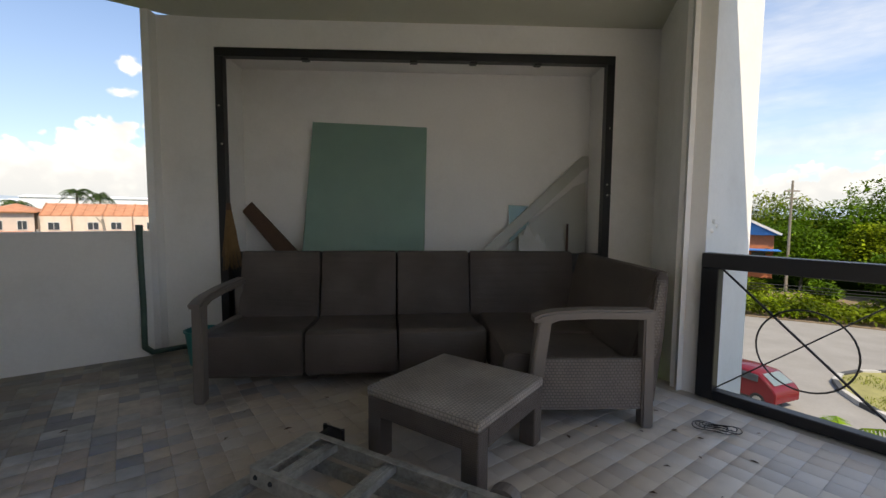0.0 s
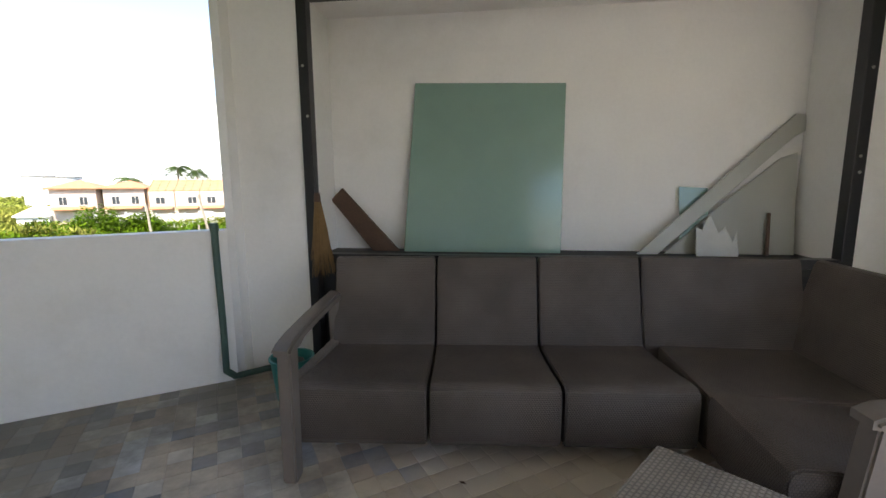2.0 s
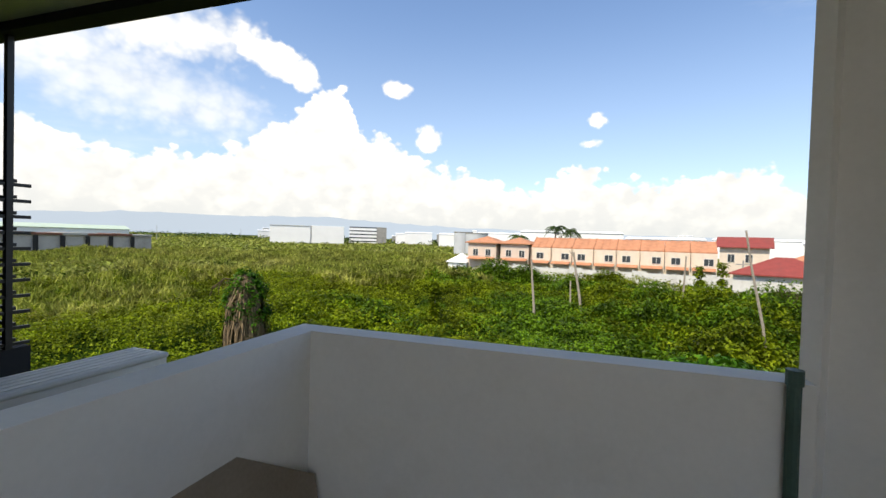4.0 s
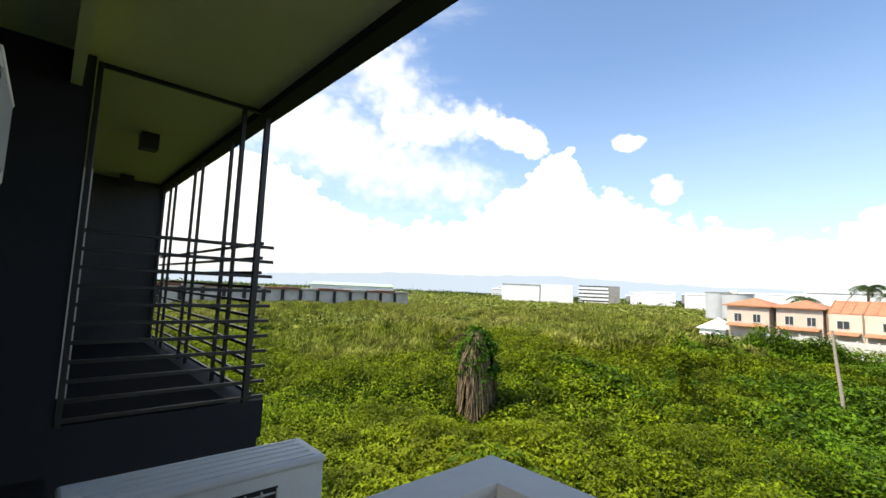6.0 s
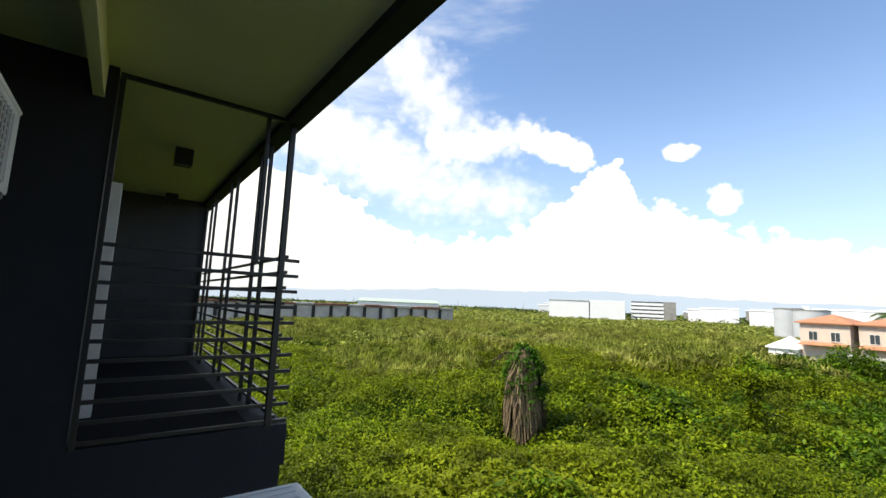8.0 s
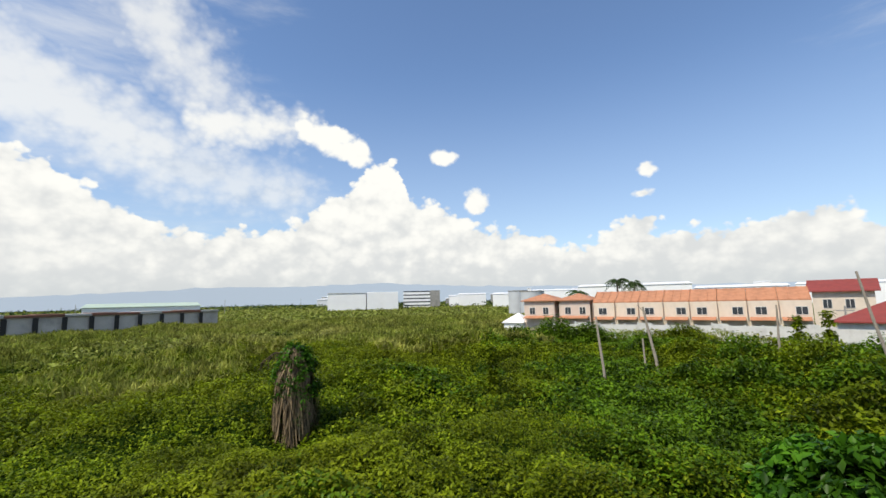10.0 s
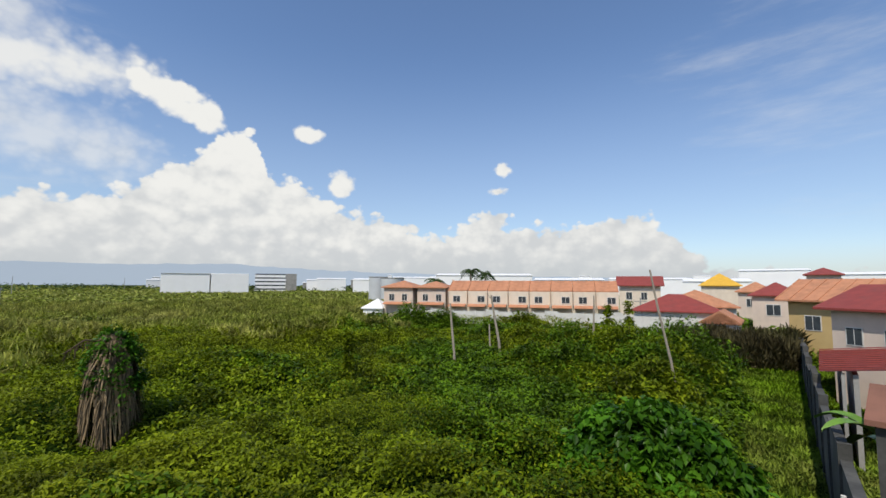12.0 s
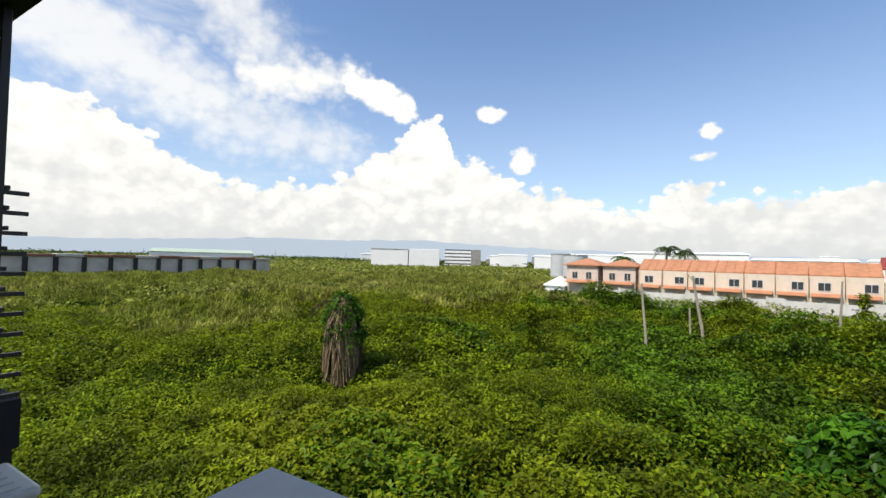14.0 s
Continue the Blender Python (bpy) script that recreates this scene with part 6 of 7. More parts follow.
# hills on the horizon, haze put into their colour and glow
def build_hills():
    hm = bpy.data.materials.new("haze_glow_hills")
    hm.use_nodes = True
    nt = hm.node_tree
    b = nt.nodes["Principled BSDF"]
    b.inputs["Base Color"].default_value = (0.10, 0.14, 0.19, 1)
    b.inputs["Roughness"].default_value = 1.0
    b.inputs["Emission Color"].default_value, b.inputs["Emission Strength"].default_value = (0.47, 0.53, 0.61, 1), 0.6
    k = 260
    t = np.linspace(-60, 160, k)
    prof = 42 + 62 * np.exp(-((t - 68) / 16) ** 2) + 36 * np.exp(-((t - 92) / 12) ** 2) + 20 * np.exp(-((t - 40) / 14) ** 2) + 16 * (vnoise(t / 4.0, t * 0, 5) - 0.5) + 8 * (vnoise(t / 1.2, t * 0, 6) - 0.5)
    r = 2350.0
    x, y = EYE_X - r * np.sin(np.radians(t)), EYE_Y + r * np.cos(np.radians(t))
    x2, y2 = EYE_X - 2480 * np.sin(np.radians(t)), EYE_Y + 2480 * np.cos(np.radians(t))
    v = np.concatenate([np.stack([x, y, np.full(k, -12.0)], 1), np.stack([x2, y2, prof], 1)])
    q = np.arange(k - 1)
    faces = np.stack([q, q + 1, q + 1 + k, q + k], 1)
    tagged(quick_mesh("backdrop_hills", v, faces.ravel(), np.full(k - 1, 4), hm, True), "low blue-grey hills on the horizon, haze put in their colour", "hills", kind="structure")


build_hills()

# ---- the street below the railing ----
ASPHALT = mat("pale_concrete_road", (0.25, 0.235, 0.21), 0.9, scale=0.6, var=0.14, bump=0.2, fine=12, dirt=(0.22, 0.20, 0.17), dirt_amt=0.5)
KERB = mat("kerb_concrete", (0.42, 0.40, 0.36), 0.85, scale=3, var=0.15)
KERBDARK = mat("kerb_dark_paint", (0.05, 0.05, 0.05), 0.7, scale=3, var=0.3)
DIRT = mat("bare_earth", (0.20, 0.145, 0.09), 0.95, scale=0.8, var=0.3, bump=0.4, fine=10)
CARRED = mat("red_car_paint", (0.13, 0.008, 0.012), 0.25, scale=2, var=0.08, bump=0)
TYRE = mat("tyre_rubber", (0.02, 0.02, 0.02), 0.8)
GS = GROUND
structure("road", prism([(7.5, 10), (44, -6), (60, 12), (33.5, 31.5), (25, 37), (12, 40)], GS - 0.2, GS + 0.05), ASPHALT, "pale worn concrete road below the balcony", "road")
structure("verge", prism([(12, 40.1), (25, 37.1), (33.5, 31.6), (60, 12.1), (70, 22), (45, 44), (20, 58)], GS - 0.2, GS + 0.12), DIRT, "bare earth verge behind the road", "verge")

# traffic island with a striped kerb
isl = [Vector((x_, y_, 0)) for x_, y_ in ((20.7, 9.0), (20.6, 16.5), (20.8, 18.0), (21.3, 19.4), (22.1, 20.6), (23.2, 21.4), (24.6, 21.8), (26.4, 21.6), (28.4, 21.1), (34.0, 18.5), (34.0, 9.0))]
structure("traffic_island", prism(isl, GS + 0.05, GS + 0.17), mat("island_grass_soil", (0.27, 0.25, 0.09), 0.95, scale=0.8, var=0.3, bump=0.5, fine=14, dirt=(0.36, 0.30, 0.17), dirt_amt=0.6), "grassy traffic island in the road", "traffic island")
kb = thing("striped_kerb", "black and white striped kerb round the traffic island", "kerb")
c_ = Vector((27, 15, 0))
nk = 0
for a_, b_ in zip(isl, isl[1:]):
    k_ = max(1, int((b_ - a_).length / 0.75))
    for i in range(k_):
        p1, p2 = a_.lerp(b_, i / k_), a_.lerp(b_, (i + 1) / k_)
        o1, o2 = p1 + (p1 - c_).normalized() * 0.24, p2 + (p2 - c_).normalized() * 0.24
        part("kerb_stone", prism([o1, o2, p2, p1], GS + 0.05, GS + 0.26), KERBDARK if nk % 2 else KERB, kb)
        nk += 1
rng_ = np.random.default_rng(77)
gx, gy = rng_.uniform(20.9, 33.5, 9000), rng_.uniform(9.5, 21.4, 9000)
ok_ = (vnoise(gx / 1.6, gy / 1.6, 5) > 0.45) & ((gx > 22.5) | (gy < 19.0)) & (gy < 21.2 - 0.42 * np.maximum(gx - 28, 0))
gx, gy = gx[ok_], gy[ok_]
tagged(leaf_mesh("island_grass", np.stack([gx, gy, np.full(len(gx), GS + 0.15)], 1), rng_.uniform(0.10, 0.24, len(gx)), DRYGRASS, rng_, -0.8, 0.2), "patchy yellowing grass on the traffic island", "grass", kind="stuff")


def build_car():
    c = thing("car", "parked red hatchback car with a pale windscreen", "car", at=(16.4, 19.6, GS + 0.05), turn=-70)
    side = [(-1.95, 0.35), (-1.98, 0.75), (-1.85, 0.98), (-1.05, 1.06), (-0.45, 1.44), (0.25, 1.50), (1.15, 1.46), (1.80, 1.02), (1.95, 0.80), (1.95, 0.35)]
    bm = bmesh.new()
    rows = []
    for yy, f_ in ((-0.82, 0.96), (-0.72, 1.0), (0.72, 1.0), (0.82, 0.96)):
        rows.append([bm.verts.new((x, yy * (0.86 if z > 1.2 else 1.0), z * f_ if z > 0.4 else z)) for x, z in side])
    k = len(side)
    for a, b in zip(rows, rows[1:]):
        for i in range(k):
            bm.faces.new((a[i], a[(i + 1) % k], b[(i + 1) % k], b[i]))
    bm.faces.new(rows[0][::-1]), bm.faces.new(rows[-1])
    bmesh.ops.recalc_face_normals(bm, faces=bm.faces)
    bmesh.ops.bevel(bm, geom=list(bm.edges), offset=0.03, segments=2, affect="EDGES")
    shade_smooth(part("body", bm, CARRED, c), 50)
    glass = mat("car_glass", (0.30, 0.38, 0.40), 0.08, scale=2, var=0.1, bump=0)
    for pts in (((-1.0, 1.09), (-0.50, 1.42)), ((1.75, 1.09), (1.22, 1.42))):
        (xa_, za_), (xb_, zb_) = pts
        sgn = -1 if xa_ < 0 else 1
        bm = bmesh.new()
        v = [bm.verts.new(p) for p in ((xa_ + sgn * 0.03, -0.62, za_), (xa_ + sgn * 0.03, 0.62, za_), (xb_ + sgn * 0.03, 0.54, zb_), (xb_ + sgn * 0.03, -0.54, zb_))]
        bm.faces.new(v)
        bmesh.ops.solidify(bm, geom=list(bm.faces), thickness=0.02)
        part("windscreen", bm, glass, c)
    for yy in (-0.76, 0.76):
        s_ = 1 if yy > 0 else -1
        part("side_window", box((-0.42, yy - 0.03, 1.07), (1.2, yy + 0.015, 1.38), 0.02), PANE, c)
        for xx in (-1.25, 1.25):
            w = part("wheel", tube((xx, yy - 0.05, 0.31), (xx, yy + 0.09 * s_ + 0.02, 0.31), 0.31, n=24), TYRE, c)
            part("rim", tube((xx, yy + 0.08 * s_, 0.31), (xx, yy + 0.12 * s_, 0.31), 0.19, n=18), ALU, w)
    for yy in (-0.6, 0.6):
        part("headlight", box((-2.0, yy - 0.16, 0.68), (-1.93, yy + 0.16, 0.84), 0.02), glass, c)


build_car()


def build_motorbike(x, y, turn):
    m = thing("motorcycle", "dark motorcycle parked by the far verge", "motorcycle", at=(x, y, GS + 0.05), turn=turn)
    for xx in (-0.62, 0.62):
        w = part("wheel", tube((xx, -0.05, 0.3), (xx, 0.05, 0.3), 0.3, n=20), TYRE, m)
        part("rim", tube((xx, -0.06, 0.3), (xx, 0.06, 0.3), 0.17, n=14), ALU, w)
    part("frame", box((-0.5, -0.1, 0.35), (0.45, 0.1, 0.68), 0.06), BLACK, m)
    part("seat", box((-0.65, -0.12, 0.72), (0.1, 0.12, 0.82), 0.04), TYRE, m)
    part("fork", tube((0.62, 0, 0.3), (0.42, 0, 1.0), 0.035), ALU, m)
    part("handlebar", tube((0.40, -0.33, 1.02), (0.40, 0.33, 1.02), 0.02), BLACK, m)


build_motorbike(39.8, 31.6, 20)
# blue-roofed house behind the trees
bh = build_house("house", "small orange house with a blue gable roof and white verges", 40.6, 47.4, 58, 7.0, 5.0, -5.0, -0.75, 1.0, ORANGEWALL, BLUEROOF, "gable", over=0.6)
for s_ in (-1, 1):
    run_, rise_ = 3.1, 1.61
    vb = Matrix.Translation((-0.66, 2.5 + s_ * 3.1, 4.39)) @ Matrix.Rotation(-s_ * math.atan2(rise_, run_), 4, "X")
    part("verge_board", box((-0.05, min(0, -s_ * 3.49), -0.2), (0.05, max(0, -s_ * 3.49), 0.06), 0.0, vb), WHITEWALL, bh)
part("awning", box((-2.2, -0.4, 2.55), (-0.02, 5.4, 2.68), 0.02), BLUEROOF, bh)
for y_ in (0.7, 2.9):
    part("window", box((-0.05, y_, 1.2), (-0.002, y_ + 1.3, 2.3)), PANE, bh)
for i, (x, y, s, mt, n_) in enumerate(((30.5, 43, 0.7, SCRUB, 2000), (47, 39.5, 0.95, BROAD, 2600), (43, 33, 1.05, SCRUB, 2600), (48, 28, 1.1, BROAD, 2600), (52, 22, 1.1, SCRUB, 2200), (44.5, 48, 1.45, BROAD, 3000), (51, 44, 1.55, SCRUB, 3000), (58, 38, 1.7, BROAD, 3000), (66, 34, 1.9, SCRUB, 3000),
                                       (40, 56, 1.3, SCRUB, 2600), (35, 62, 1.25, BROAD, 2400), (50, 53, 2.0, BROAD, 2600), (54.5, 49, 2.1, BROAD, 2600), (58.5, 45, 2.1, BROAD, 2600), (62, 41, 2.2, BROAD, 2600), (67, 50, 2.6, BROAD, 2600), (62, 52, 2.6, BROAD, 3000), (54, 62, 2.4, SCRUB, 2800), (72, 48, 3.1, BROAD, 3000), (30, 70, 1.5, SCRUB, 2400), (36, 44, 0.38, SCRUB, 1200), (40, 40.5, 0.42, BROAD, 1200), (46, 36.5, 0.6, SCRUB, 1400))):
    tree("street_tree", x, y, GS, [(0, 0, 3.4 * s, 1.9 * s), (-1.7 * s, 0.4, 2.6 * s, 1.6 * s), (1.6 * s, -0.5, 2.7 * s, 1.6 * s), (0.2, -1.5 * s, 2.2 * s, 1.5 * s), (-0.5 * s, 1.3 * s, 4.0 * s, 1.3 * s), (0.9 * s, 0.8 * s, 1.3 * s, 1.4 * s)],
         0.34 + 0.08 * s, int(n_ * 1.9), mt, 200 + i, "leafy green tree along the far side of the street")
# undergrowth on the verge
f_, o_ = rng_.uniform(0, 1, 26000), 1.2 + 8.0 * rng_.uniform(0, 1, 26000) ** 1.2
gx, gy = 14 + 46 * f_ + 0.57 * o_, 43.5 - 31 * f_ + 0.82 * o_
gh = domes(gx, gy, 3.2, 90) * (0.6 + 1.6 * vnoise(gx / 6, gy / 6, 91))
ok_ = gh > 0.35
gx, gy, gh = gx[ok_], gy[ok_], gh[ok_]
tagged(leaf_mesh("verge_shrubs", np.stack([gx, gy, GS + 0.1 + gh * rng_.uniform(0.35, 1.0, len(gx))], 1), rng_.uniform(0.25, 0.5, len(gx)), SCRUB, rng_), "low green undergrowth along the street verge", "shrubs", kind="stuff")
# fan palms right below the railing
for i, (x, y, h_) in enumerate(((15.2, 13.6, 1.2), (13.0, 15.8, 0.9), (17.2, 11.6, 1.5), (19.0, 10.2, 1.2))):
    t_ = thing("garden_palm", "low feathery green garden palm beside the road", "palm", group="garden palms by the road", at=(x, y, GS))
    part("trunk", tube((0, 0, 0), (0, 0, h_), 0.14, 0.10, 8), BARK, t_)
    rg = random.Random(i + 3)
    for k_ in range(16):
        az, up = k_ * 2.4, rg.uniform(0.2, 1.3)
        bm = bmesh.new()
        pts = [Vector((0, 0, h_)) + Vector((math.cos(az) * s * 1.5, math.sin(az) * s * 1.5, up * s * 1.3 - 1.1 * s * s)) for s in (0, 0.35, 0.65, 1.0)]
        limb(bm, pts, 0.025, 0.008, 4)
        for s0_, s1_ in zip(pts, pts[1:]):
            for f in (0.1, 0.3, 0.5, 0.7, 0.9):
                c = s0_.lerp(s1_, f)
                al = (s1_ - s0_).normalized() * 0.05
                for sg in (1, -1):
                    ac_ = Vector((-math.sin(az) * sg, math.cos(az) * sg, -0.4)) * 0.42 + al * 4
                    bm.faces.new([bm.verts.new(p) for p in (c - al, c + al, c + ac_)])
        part("frond", bm, LAWN, t_)
# street pole and cables
pl = thing("utility_pole", "tall timber utility pole with a transformer arm", "utility pole", at=(41.5, 46.5, GS))
part("shaft", tube((0, 0, 0), (0, 0, 12.2), 0.17, 0.11, 10), BARK, pl)
part("cross_arm", box((-0.8, -0.07, 11.0), (0.8, 0.07, 11.15)), BARK, pl)
part("cross_arm", box((-0.6, -0.07, 10.2), (0.6, 0.07, 10.35)), BARK, pl)
for z_, d_ in ((-2.0, 0.0), (-2.5, 0.35), (-3.6, 0.1), (-3.9, 0.5), (-4.15, 0.9)):
    cb = bmesh.new()
    p0, p1 = Vector((8, 44 + d_, z_ + 0.6)), Vector((62, 17 + d_, z_ - 0.2))
    prev = None
    for i in range(25):
        f = i / 24
        p = p0.lerp(p1, f) - Vector((0, 0, 3.2 * f * (1 - f)))
        if prev is not None:
            add_tube(cb, prev, p, 0.022, n=5, caps=False)
        prev = p
    cbo = tagged(part("power_cable", cb, TYRE), "thin dark overhead power cable above the street", "cable", group="overhead cables")

# ---- small marks on the walls and floor ----
for i, (dx, z) in enumerate(((0.10, 0.70), (0.12, 0.78), (0.07, 1.06), (0.09, 1.12), (0.14, 1.09), (0.11, 0.62))):
    q = c0 + U * dx
    bm = bmesh.new()
    bmesh.ops.create_icosphere(bm, subdivisions=2, radius=0.016, matrix=Matrix.Translation((q.x, q.y, z)))
    tagged(part("paint_blister", bm, WHITE), "raised blister in the white column paint", "paint blister", group="paint blisters on the column")
rl_ = random.Random(9)
for i in range(46):
    a, b = rl_.uniform(3.6, 4.7), rl_.uniform(-3.6, -1.2)
    if i > 26:
        a, b = rl_.uniform(0.3, 4.6), rl_.uniform(-3.8, -0.4)
    q = P(a, b)
    bm = bmesh.new()
    s = rl_.uniform(0.008, 0.026)
    v = [bm.verts.new((s * x, s * y, z)) for x, y, z in ((-1, -0.3, 0.001), (0, -0.45, 0.004), (1, 0, 0.002), (0, 0.45, 0.005))]
    bm.faces.new(v)
    bmesh.ops.solidify(bm, geom=list(bm.faces), thickness=0.002)
    ob = tagged(part("dry_leaf", bm, WOOD), "small dry leaf scrap on the floor tiles", "leaf litter", group="leaf scraps on the floor")
    ob.matrix_basis = pose(q.x, q.y, 0.001, 0, 0, rl_.uniform(0, 360))
# bunch of dark wire near the railing
bm = bmesh.new()
for k_ in range(5):
    r_, pr = 0.035 + 0.009 * ((k_ * 3) % 5), None
    for i in range(19):
        a_ = 0.6 * k_ + i * 0.33
        p = Vector((r_ * math.cos(a_) * 1.5 + 0.018 * math.sin(5 * k_), r_ * math.sin(a_) * (1 - 0.12 * k_), 0.012 + 0.005 * k_ + 0.006 * math.sin(3 * a_)))
        if pr is not None:
            add_tube(bm, pr, p, 0.0025, n=5, caps=False)
        pr = p
ob = tagged(part("wire_coil", bm, BLACK), "small tangled bunch of dark wire on the floor", "wire")
ob.matrix_basis = pose(3.40, 2.86, 0.0, 0, 0, -30)

# screws and chips on the black frame
for x_, z_ in ((FRAME_X0 + 0.03, 2.03), (FRAME_X0 + 0.045, 1.72), (FRAME_X1 - 0.03, 1.90), (FRAME_X1 - 0.035, 1.42), (FRAME_X1 - 0.03, 1.33)):
    part("screw", tube((x_, WALL_Y - 0.033, z_), (x_, WALL_Y - 0.028, z_), 0.009, n=10), ALU, fr)
for x_ in (0.8, 1.7, 2.2, 2.75):
    part("bracket", box((x_, WALL_Y - 0.02, FRAME_TOP - 0.085), (x_ + 0.06, WALL_Y + 0.04, FRAME_TOP - 0.069)), BLACK, fr)

# ---- floor tiles, laid with the facade ----
def tile_mat():
    m = bpy.data.materials.new("mosaic_stone_tile")
    m.use_nodes = True
    nt = m.node_tree
    b = nt.nodes["Principled BSDF"]
    N, L = nt.nodes.new, nt.links.new
    oi, geo = N("ShaderNodeObjectInfo"), N("ShaderNodeNewGeometry")
    add = N("ShaderNodeMath")
    add.operation = "ADD"
    L(oi.outputs["Random"], add.inputs[0]), L(geo.outputs["Random Per Island"], add.inputs[1])
    fr_ = N("ShaderNodeMath")
    fr_.operation = "FRACT"
    L(add.outputs[0], fr_.inputs[0])
    r = N("ShaderNodeValToRGB")
    r.color_ramp.interpolation = "CONSTANT"
    cols = [(0.0, (0.58, 0.48, 0.37)), (0.18, (0.49, 0.39, 0.30)), (0.32, (0.44, 0.43, 0.42)), (0.46, (0.24, 0.27, 0.325)), (0.58, (0.68, 0.62, 0.55)), (0.70, (0.46, 0.35, 0.27)), (0.80, (0.15, 0.175, 0.22)), (0.90, (0.60, 0.62, 0.65))]
    el = r.color_ramp.elements
    while len(el) < len(cols):
        el.new(0.5)
    for e, (p, c) in zip(el, cols):
        e.position, e.color = p, (*c, 1)
    L(fr_.outputs[0], r.inputs[0])
    n, n2 = N("ShaderNodeTexNoise"), N("ShaderNodeTexNoise")
    n.inputs["Scale"].default_value, n.inputs["Detail"].default_value = 16, 8
    n2.inputs["Scale"].default_value, n2.inputs["Detail"].default_value, n2.inputs["Roughness"].default_value = 0.9, 7, 0.65
    L(geo.outputs["Position"], n.inputs["Vector"]), L(geo.outputs["Position"], n2.inputs["Vector"])
    mr = N("ShaderNodeMapRange")
    mr.inputs[3].default_value, mr.inputs[4].default_value = 0.7, 1.3
    L(n.outputs[0], mr.inputs[0])
    mul = N("ShaderNodeVectorMath")
    mul.operation = "MULTIPLY"
    L(r.outputs[0], mul.inputs[0]), L(mr.outputs[0], mul.inputs[1])
    dr = N("ShaderNodeValToRGB")
    dr.color_ramp.elements[0].position, dr.color_ramp.elements[1].position = 0.40, 0.68
    dr.color_ramp.elements[0].color, dr.color_ramp.elements[1].color = (0.10, 0.10, 0.10, 1), (0.85, 0.85, 0.85, 1)
    L(n2.outputs[0], dr.inputs[0])
    mx = N("ShaderNodeMix")
    mx.data_type = "RGBA"
    L(dr.outputs[0], mx.inputs[0]), L(mul.outputs[0], mx.inputs[6])
    mx.inputs[7].default_value = (0.50, 0.435, 0.36, 1)
    # dusty and daylit towards the street side, both put into the tile colour
    sp = N("ShaderNodeSeparateXYZ")
    L(geo.outputs["Position"], sp.inputs[0])
    wob = N("ShaderNodeMath")
    wob.operation = "MULTIPLY_ADD"
    L(n2.outputs[0], wob.inputs[0])
    wob.inputs[1].default_value = 1.6
    L(sp.outputs[0], wob.inputs[2])
    dust_daylight = N("ShaderNodeMapRange")
    dust_daylight.inputs[1].default_value, dust_daylight.inputs[2].default_value, dust_daylight.inputs[4].default_value = 1.5, 3.6, 0.5
    L(wob.outputs[0], dust_daylight.inputs[0])
    mx2 = N("ShaderNodeMix")
    mx2.data_type = "RGBA"
    L(dust_daylight.outputs[0], mx2.inputs[0]), L(mx.outputs[2], mx2.inputs[6])
    mx2.inputs[7].default_value = (0.80, 0.73, 0.66, 1)
    away = N("ShaderNodeVectorMath")
    away.operation = "DISTANCE"
    L(geo.outputs["Position"], away.inputs[0])
    away.inputs[1].default_value = (1.75, 2.75, 0.0)
    film = N("ShaderNodeMath")
    film.operation = "MULTIPLY_ADD"
    L(n2.outputs[0], film.inputs[0])
    film.inputs[1].default_value = -1.5
    L(away.outputs["Value"], film.inputs[2])
    fm = N("ShaderNodeMapRange")
    fm.inputs[1].default_value, fm.inputs[2].default_value, fm.inputs[3].default_value, fm.inputs[4].default_value = 0.15, 0.75, 0.8, 0.0
    L(film.outputs[0], fm.inputs[0])
    mud = N("ShaderNodeMix")
    mud.data_type = "RGBA"
    L(fm.outputs[0], mud.inputs[0]), L(mx2.outputs[2], mud.inputs[6])
    mud.inputs[7].default_value = (0.47, 0.395, 0.32, 1)
    mx2 = mud
    n3 = N("ShaderNodeTexNoise")
    n3.inputs["Scale"].default_value, n3.inputs["Detail"].default_value, n3.inputs["Roughness"].default_value = 1.7, 9, 0.7
    L(geo.outputs["Position"], n3.inputs["Vector"])
    grime = N("ShaderNodeMath")
    grime.operation = "MULTIPLY_ADD"
    L(sp.outputs[0], grime.inputs[0])
    grime.inputs[1].default_value = -0.16
    L(n3.outputs[0], grime.inputs[2])
    gr = N("ShaderNodeMapRange")
    gr.inputs[1].default_value, gr.inputs[2].default_value, gr.inputs[4].default_value = 0.36, 0.62, 0.72
    L(grime.outputs[0], gr.inputs[0])
    mx3 = N("ShaderNodeMix")
    mx3.data_type = "RGBA"
    L(gr.outputs[0], mx3.inputs[0]), L(mx2.outputs[2], mx3.inputs[6])
    mx3.inputs[7].default_value = (0.10, 0.088, 0.072, 1)
    mx = mx3
    L(mx.outputs[2], b.inputs["Base Color"])
    rr = N("ShaderNodeMapRange")
    rr.inputs[3].default_value, rr.inputs[4].default_value = 0.22, 0.55
    L(n2.outputs[0], rr.inputs[0]), L(rr.outputs[0], b.inputs["Roughness"])
    bp = N("ShaderNodeBump")
    bp.inputs["Strength"].default_value, bp.inputs["Distance"].default_value = 0.25, 0.004
    L(n.outputs[0], bp.inputs["Height"]), L(bp.outputs[0], b.inputs["Normal"])
    return m


TILE = tile_mat()


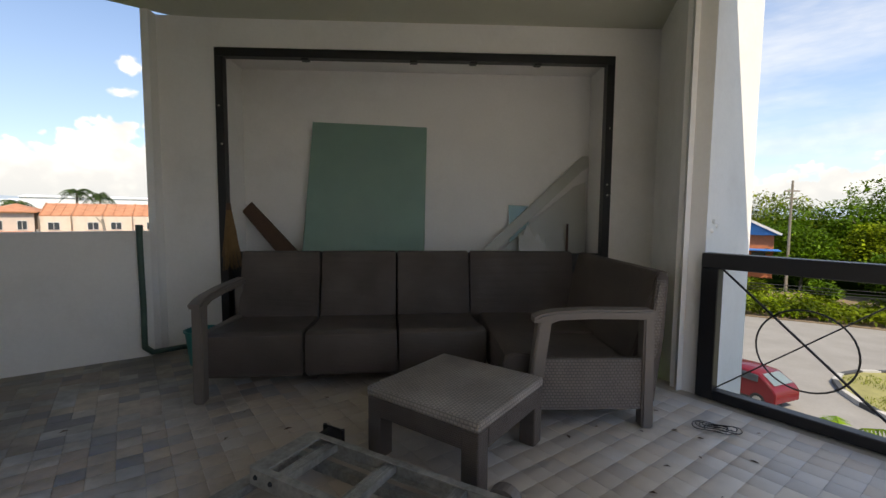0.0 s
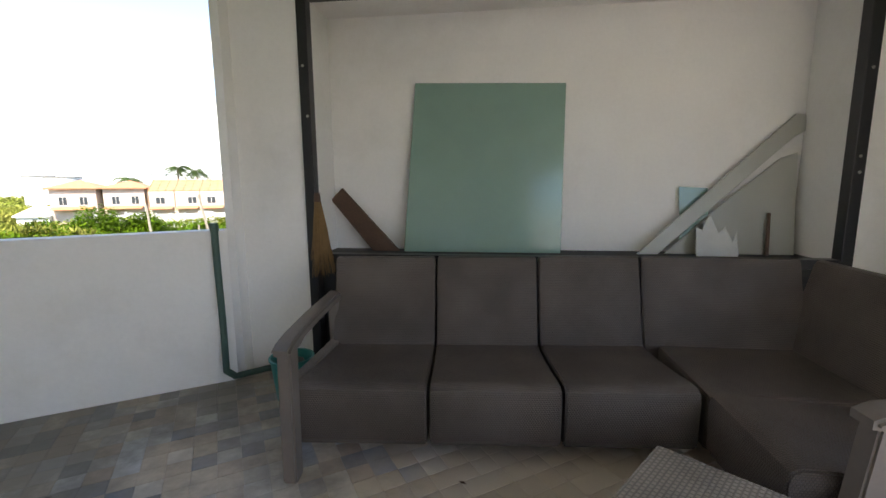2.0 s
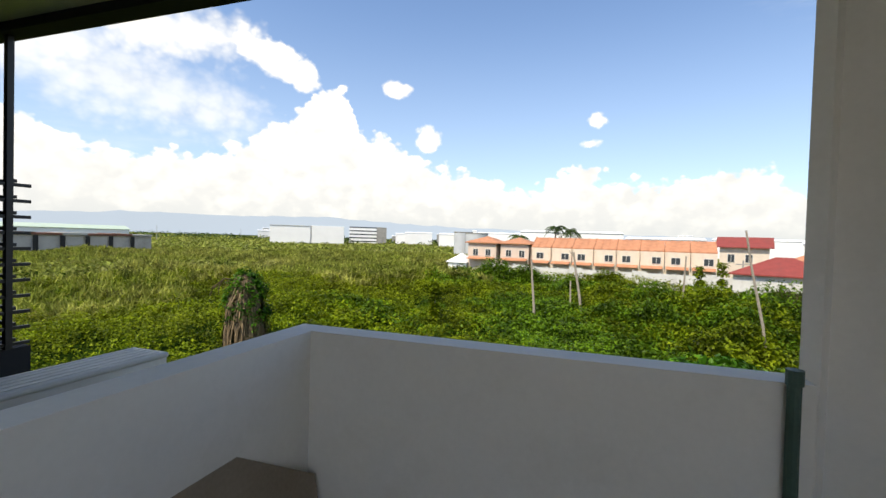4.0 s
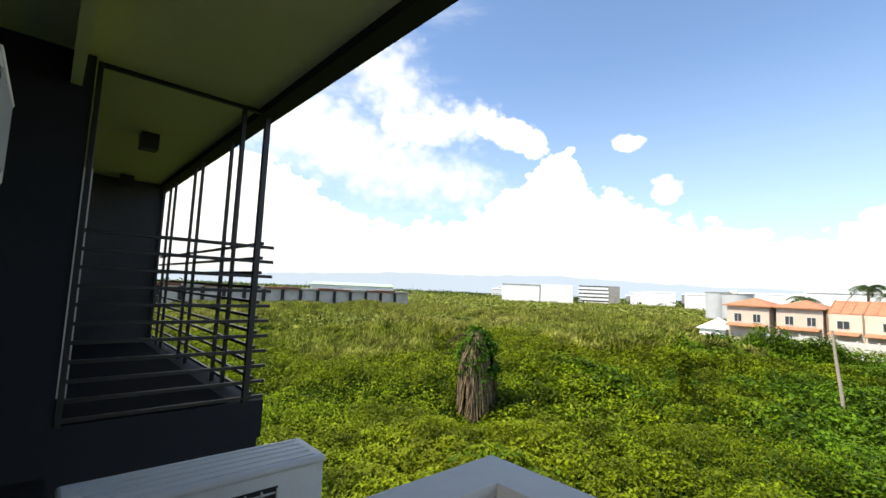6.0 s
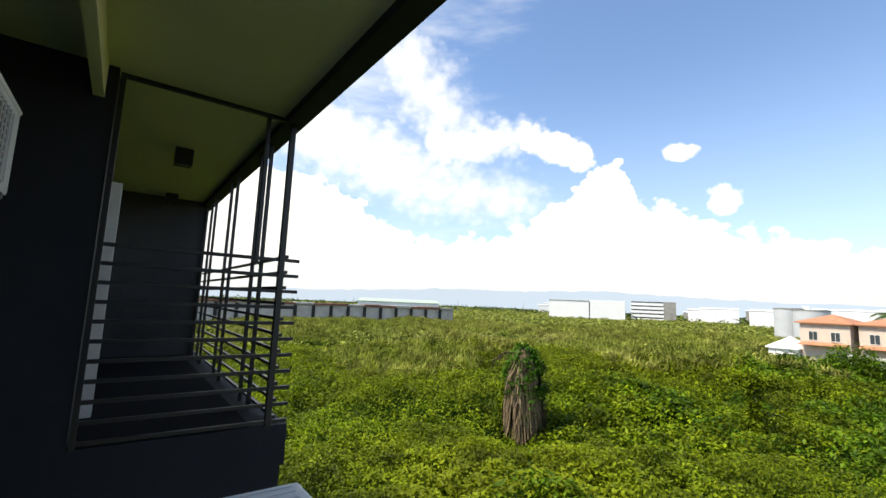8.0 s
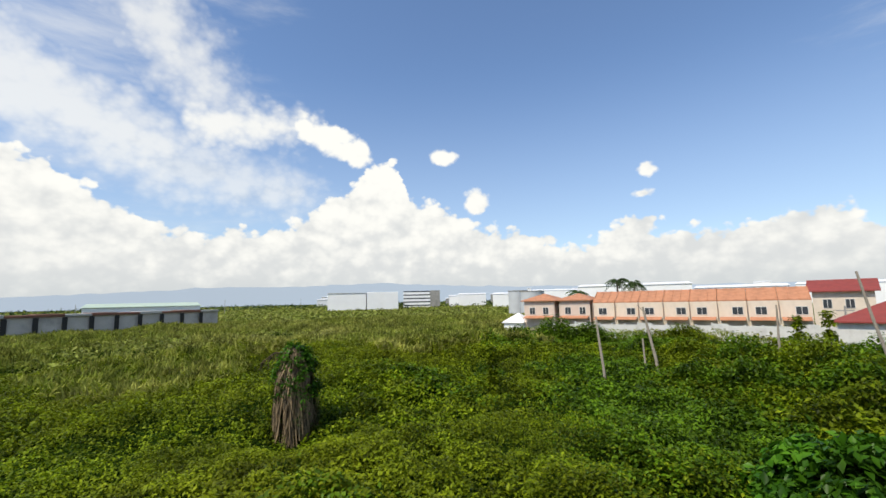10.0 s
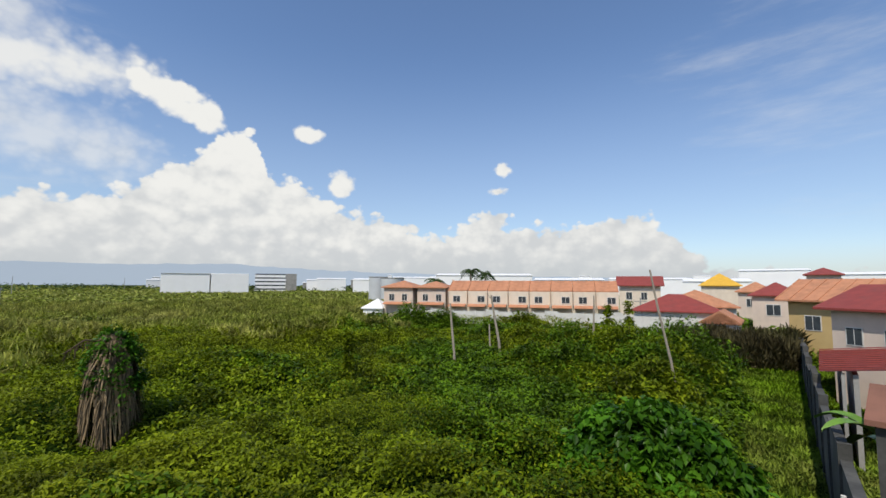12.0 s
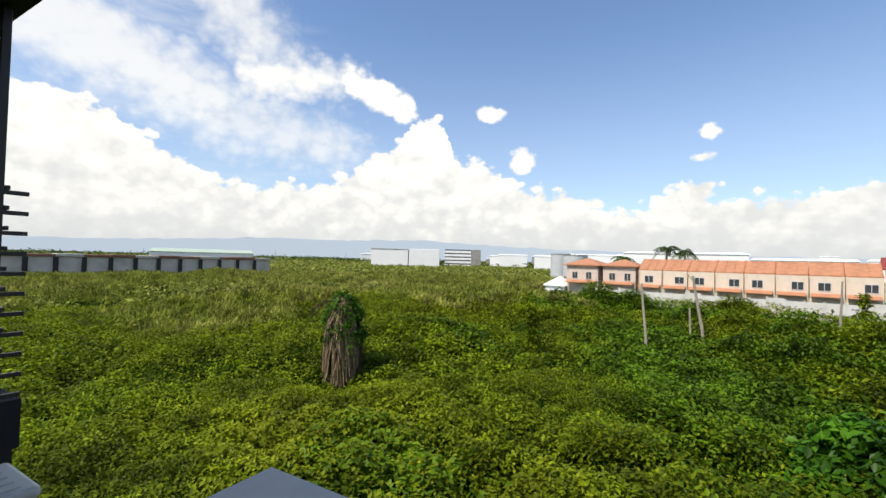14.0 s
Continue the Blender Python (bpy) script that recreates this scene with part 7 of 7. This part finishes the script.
def build_tiles():
    fl = thing("floor", "mosaic floor of small grey, beige and slate stone tiles", "floor", kind="structure", at=(O.x, O.y, 0), turn=FACADE)
    S, J, T = 0.105, 0.0012, 0.012
    shared = {}

    def tile_mesh(k):
        if k not in shared:
            bm = bmesh.new()
            w, d = S * k / 2 - J / 2, S / 2 - J / 2
            lo = [bm.verts.new((x, y, -T)) for x, y in ((-w, -d), (w, -d), (w, d), (-w, d))]
            md = [bm.verts.new((x, y, -0.0004)) for x, y in ((-w, -d), (w, -d), (w, d), (-w, d))]
            hi = [bm.verts.new((x * 1.0 - math.copysign(0.0008, x), y - math.copysign(0.0008, y), 0)) for x, y in ((-w, -d), (w, -d), (w, d), (-w, d))]
            bm.faces.new(hi)
            for a, b in ((lo, md), (md, hi)):
                for i in range(4):
                    bm.faces.new((a[i], a[(i + 1) % 4], b[(i + 1) % 4], b[i]))
            me = bpy.data.meshes.new("tile")
            bm.to_mesh(me)
            bm.free()
            me.materials.append(TILE)
            shared[k] = me
        return shared[k]

    rt_ = random.Random(31)
    verts, faces, sizes, made = [], [], [], 0
    wall_line = lambda q: q.y < 4.42 and (q.x < 3.55 or q.y < 3.36)
    for row in range(88):
        b = -0.13 - S / 2 - row * S
        a = 0.14 if row < 11 else 0.03
        while a < 4.82:
            k = 2 if rt_.random() < 0.06 else 1
            ca = a + S * k / 2
            q = P(ca, b)
            a += S * k
            if not wall_line(q) or ca + S * k / 2 > 4.84:
                continue
            near = 0.1 < ca < 2.7 and -2.3 < b and made < 300
            if near:
                ob = new("tile", tile_mesh(k))
                ob.parent = fl
                ob.location = (ca, b, rt_.uniform(-0.0002, 0.0002))
                made += 1
            else:
                w, d, n0 = S * k / 2 - J / 2, S / 2 - J / 2, len(verts)
                for z, ins in ((-T, 0.0), (-0.0004, 0.0), (0.0, 0.0008)):
                    for sx, sy in ((-1, -1), (1, -1), (1, 1), (-1, 1)):
                        verts.append((ca + sx * (w - ins), b + sy * (d - ins), z))
                faces += [n0 + 8, n0 + 9, n0 + 10, n0 + 11]
                sizes.append(4)
                for lv in (0, 4):
                    for i in range(4):
                        j = (i + 1) % 4
                        faces += [n0 + lv + i, n0 + lv + j, n0 + lv + 4 + j, n0 + lv + 4 + i]
                        sizes.append(4)
    rest = quick_mesh("tiles", verts, faces, sizes, TILE)
    rest.parent = fl
    tagged(rest, kind="stuff")


build_tiles()
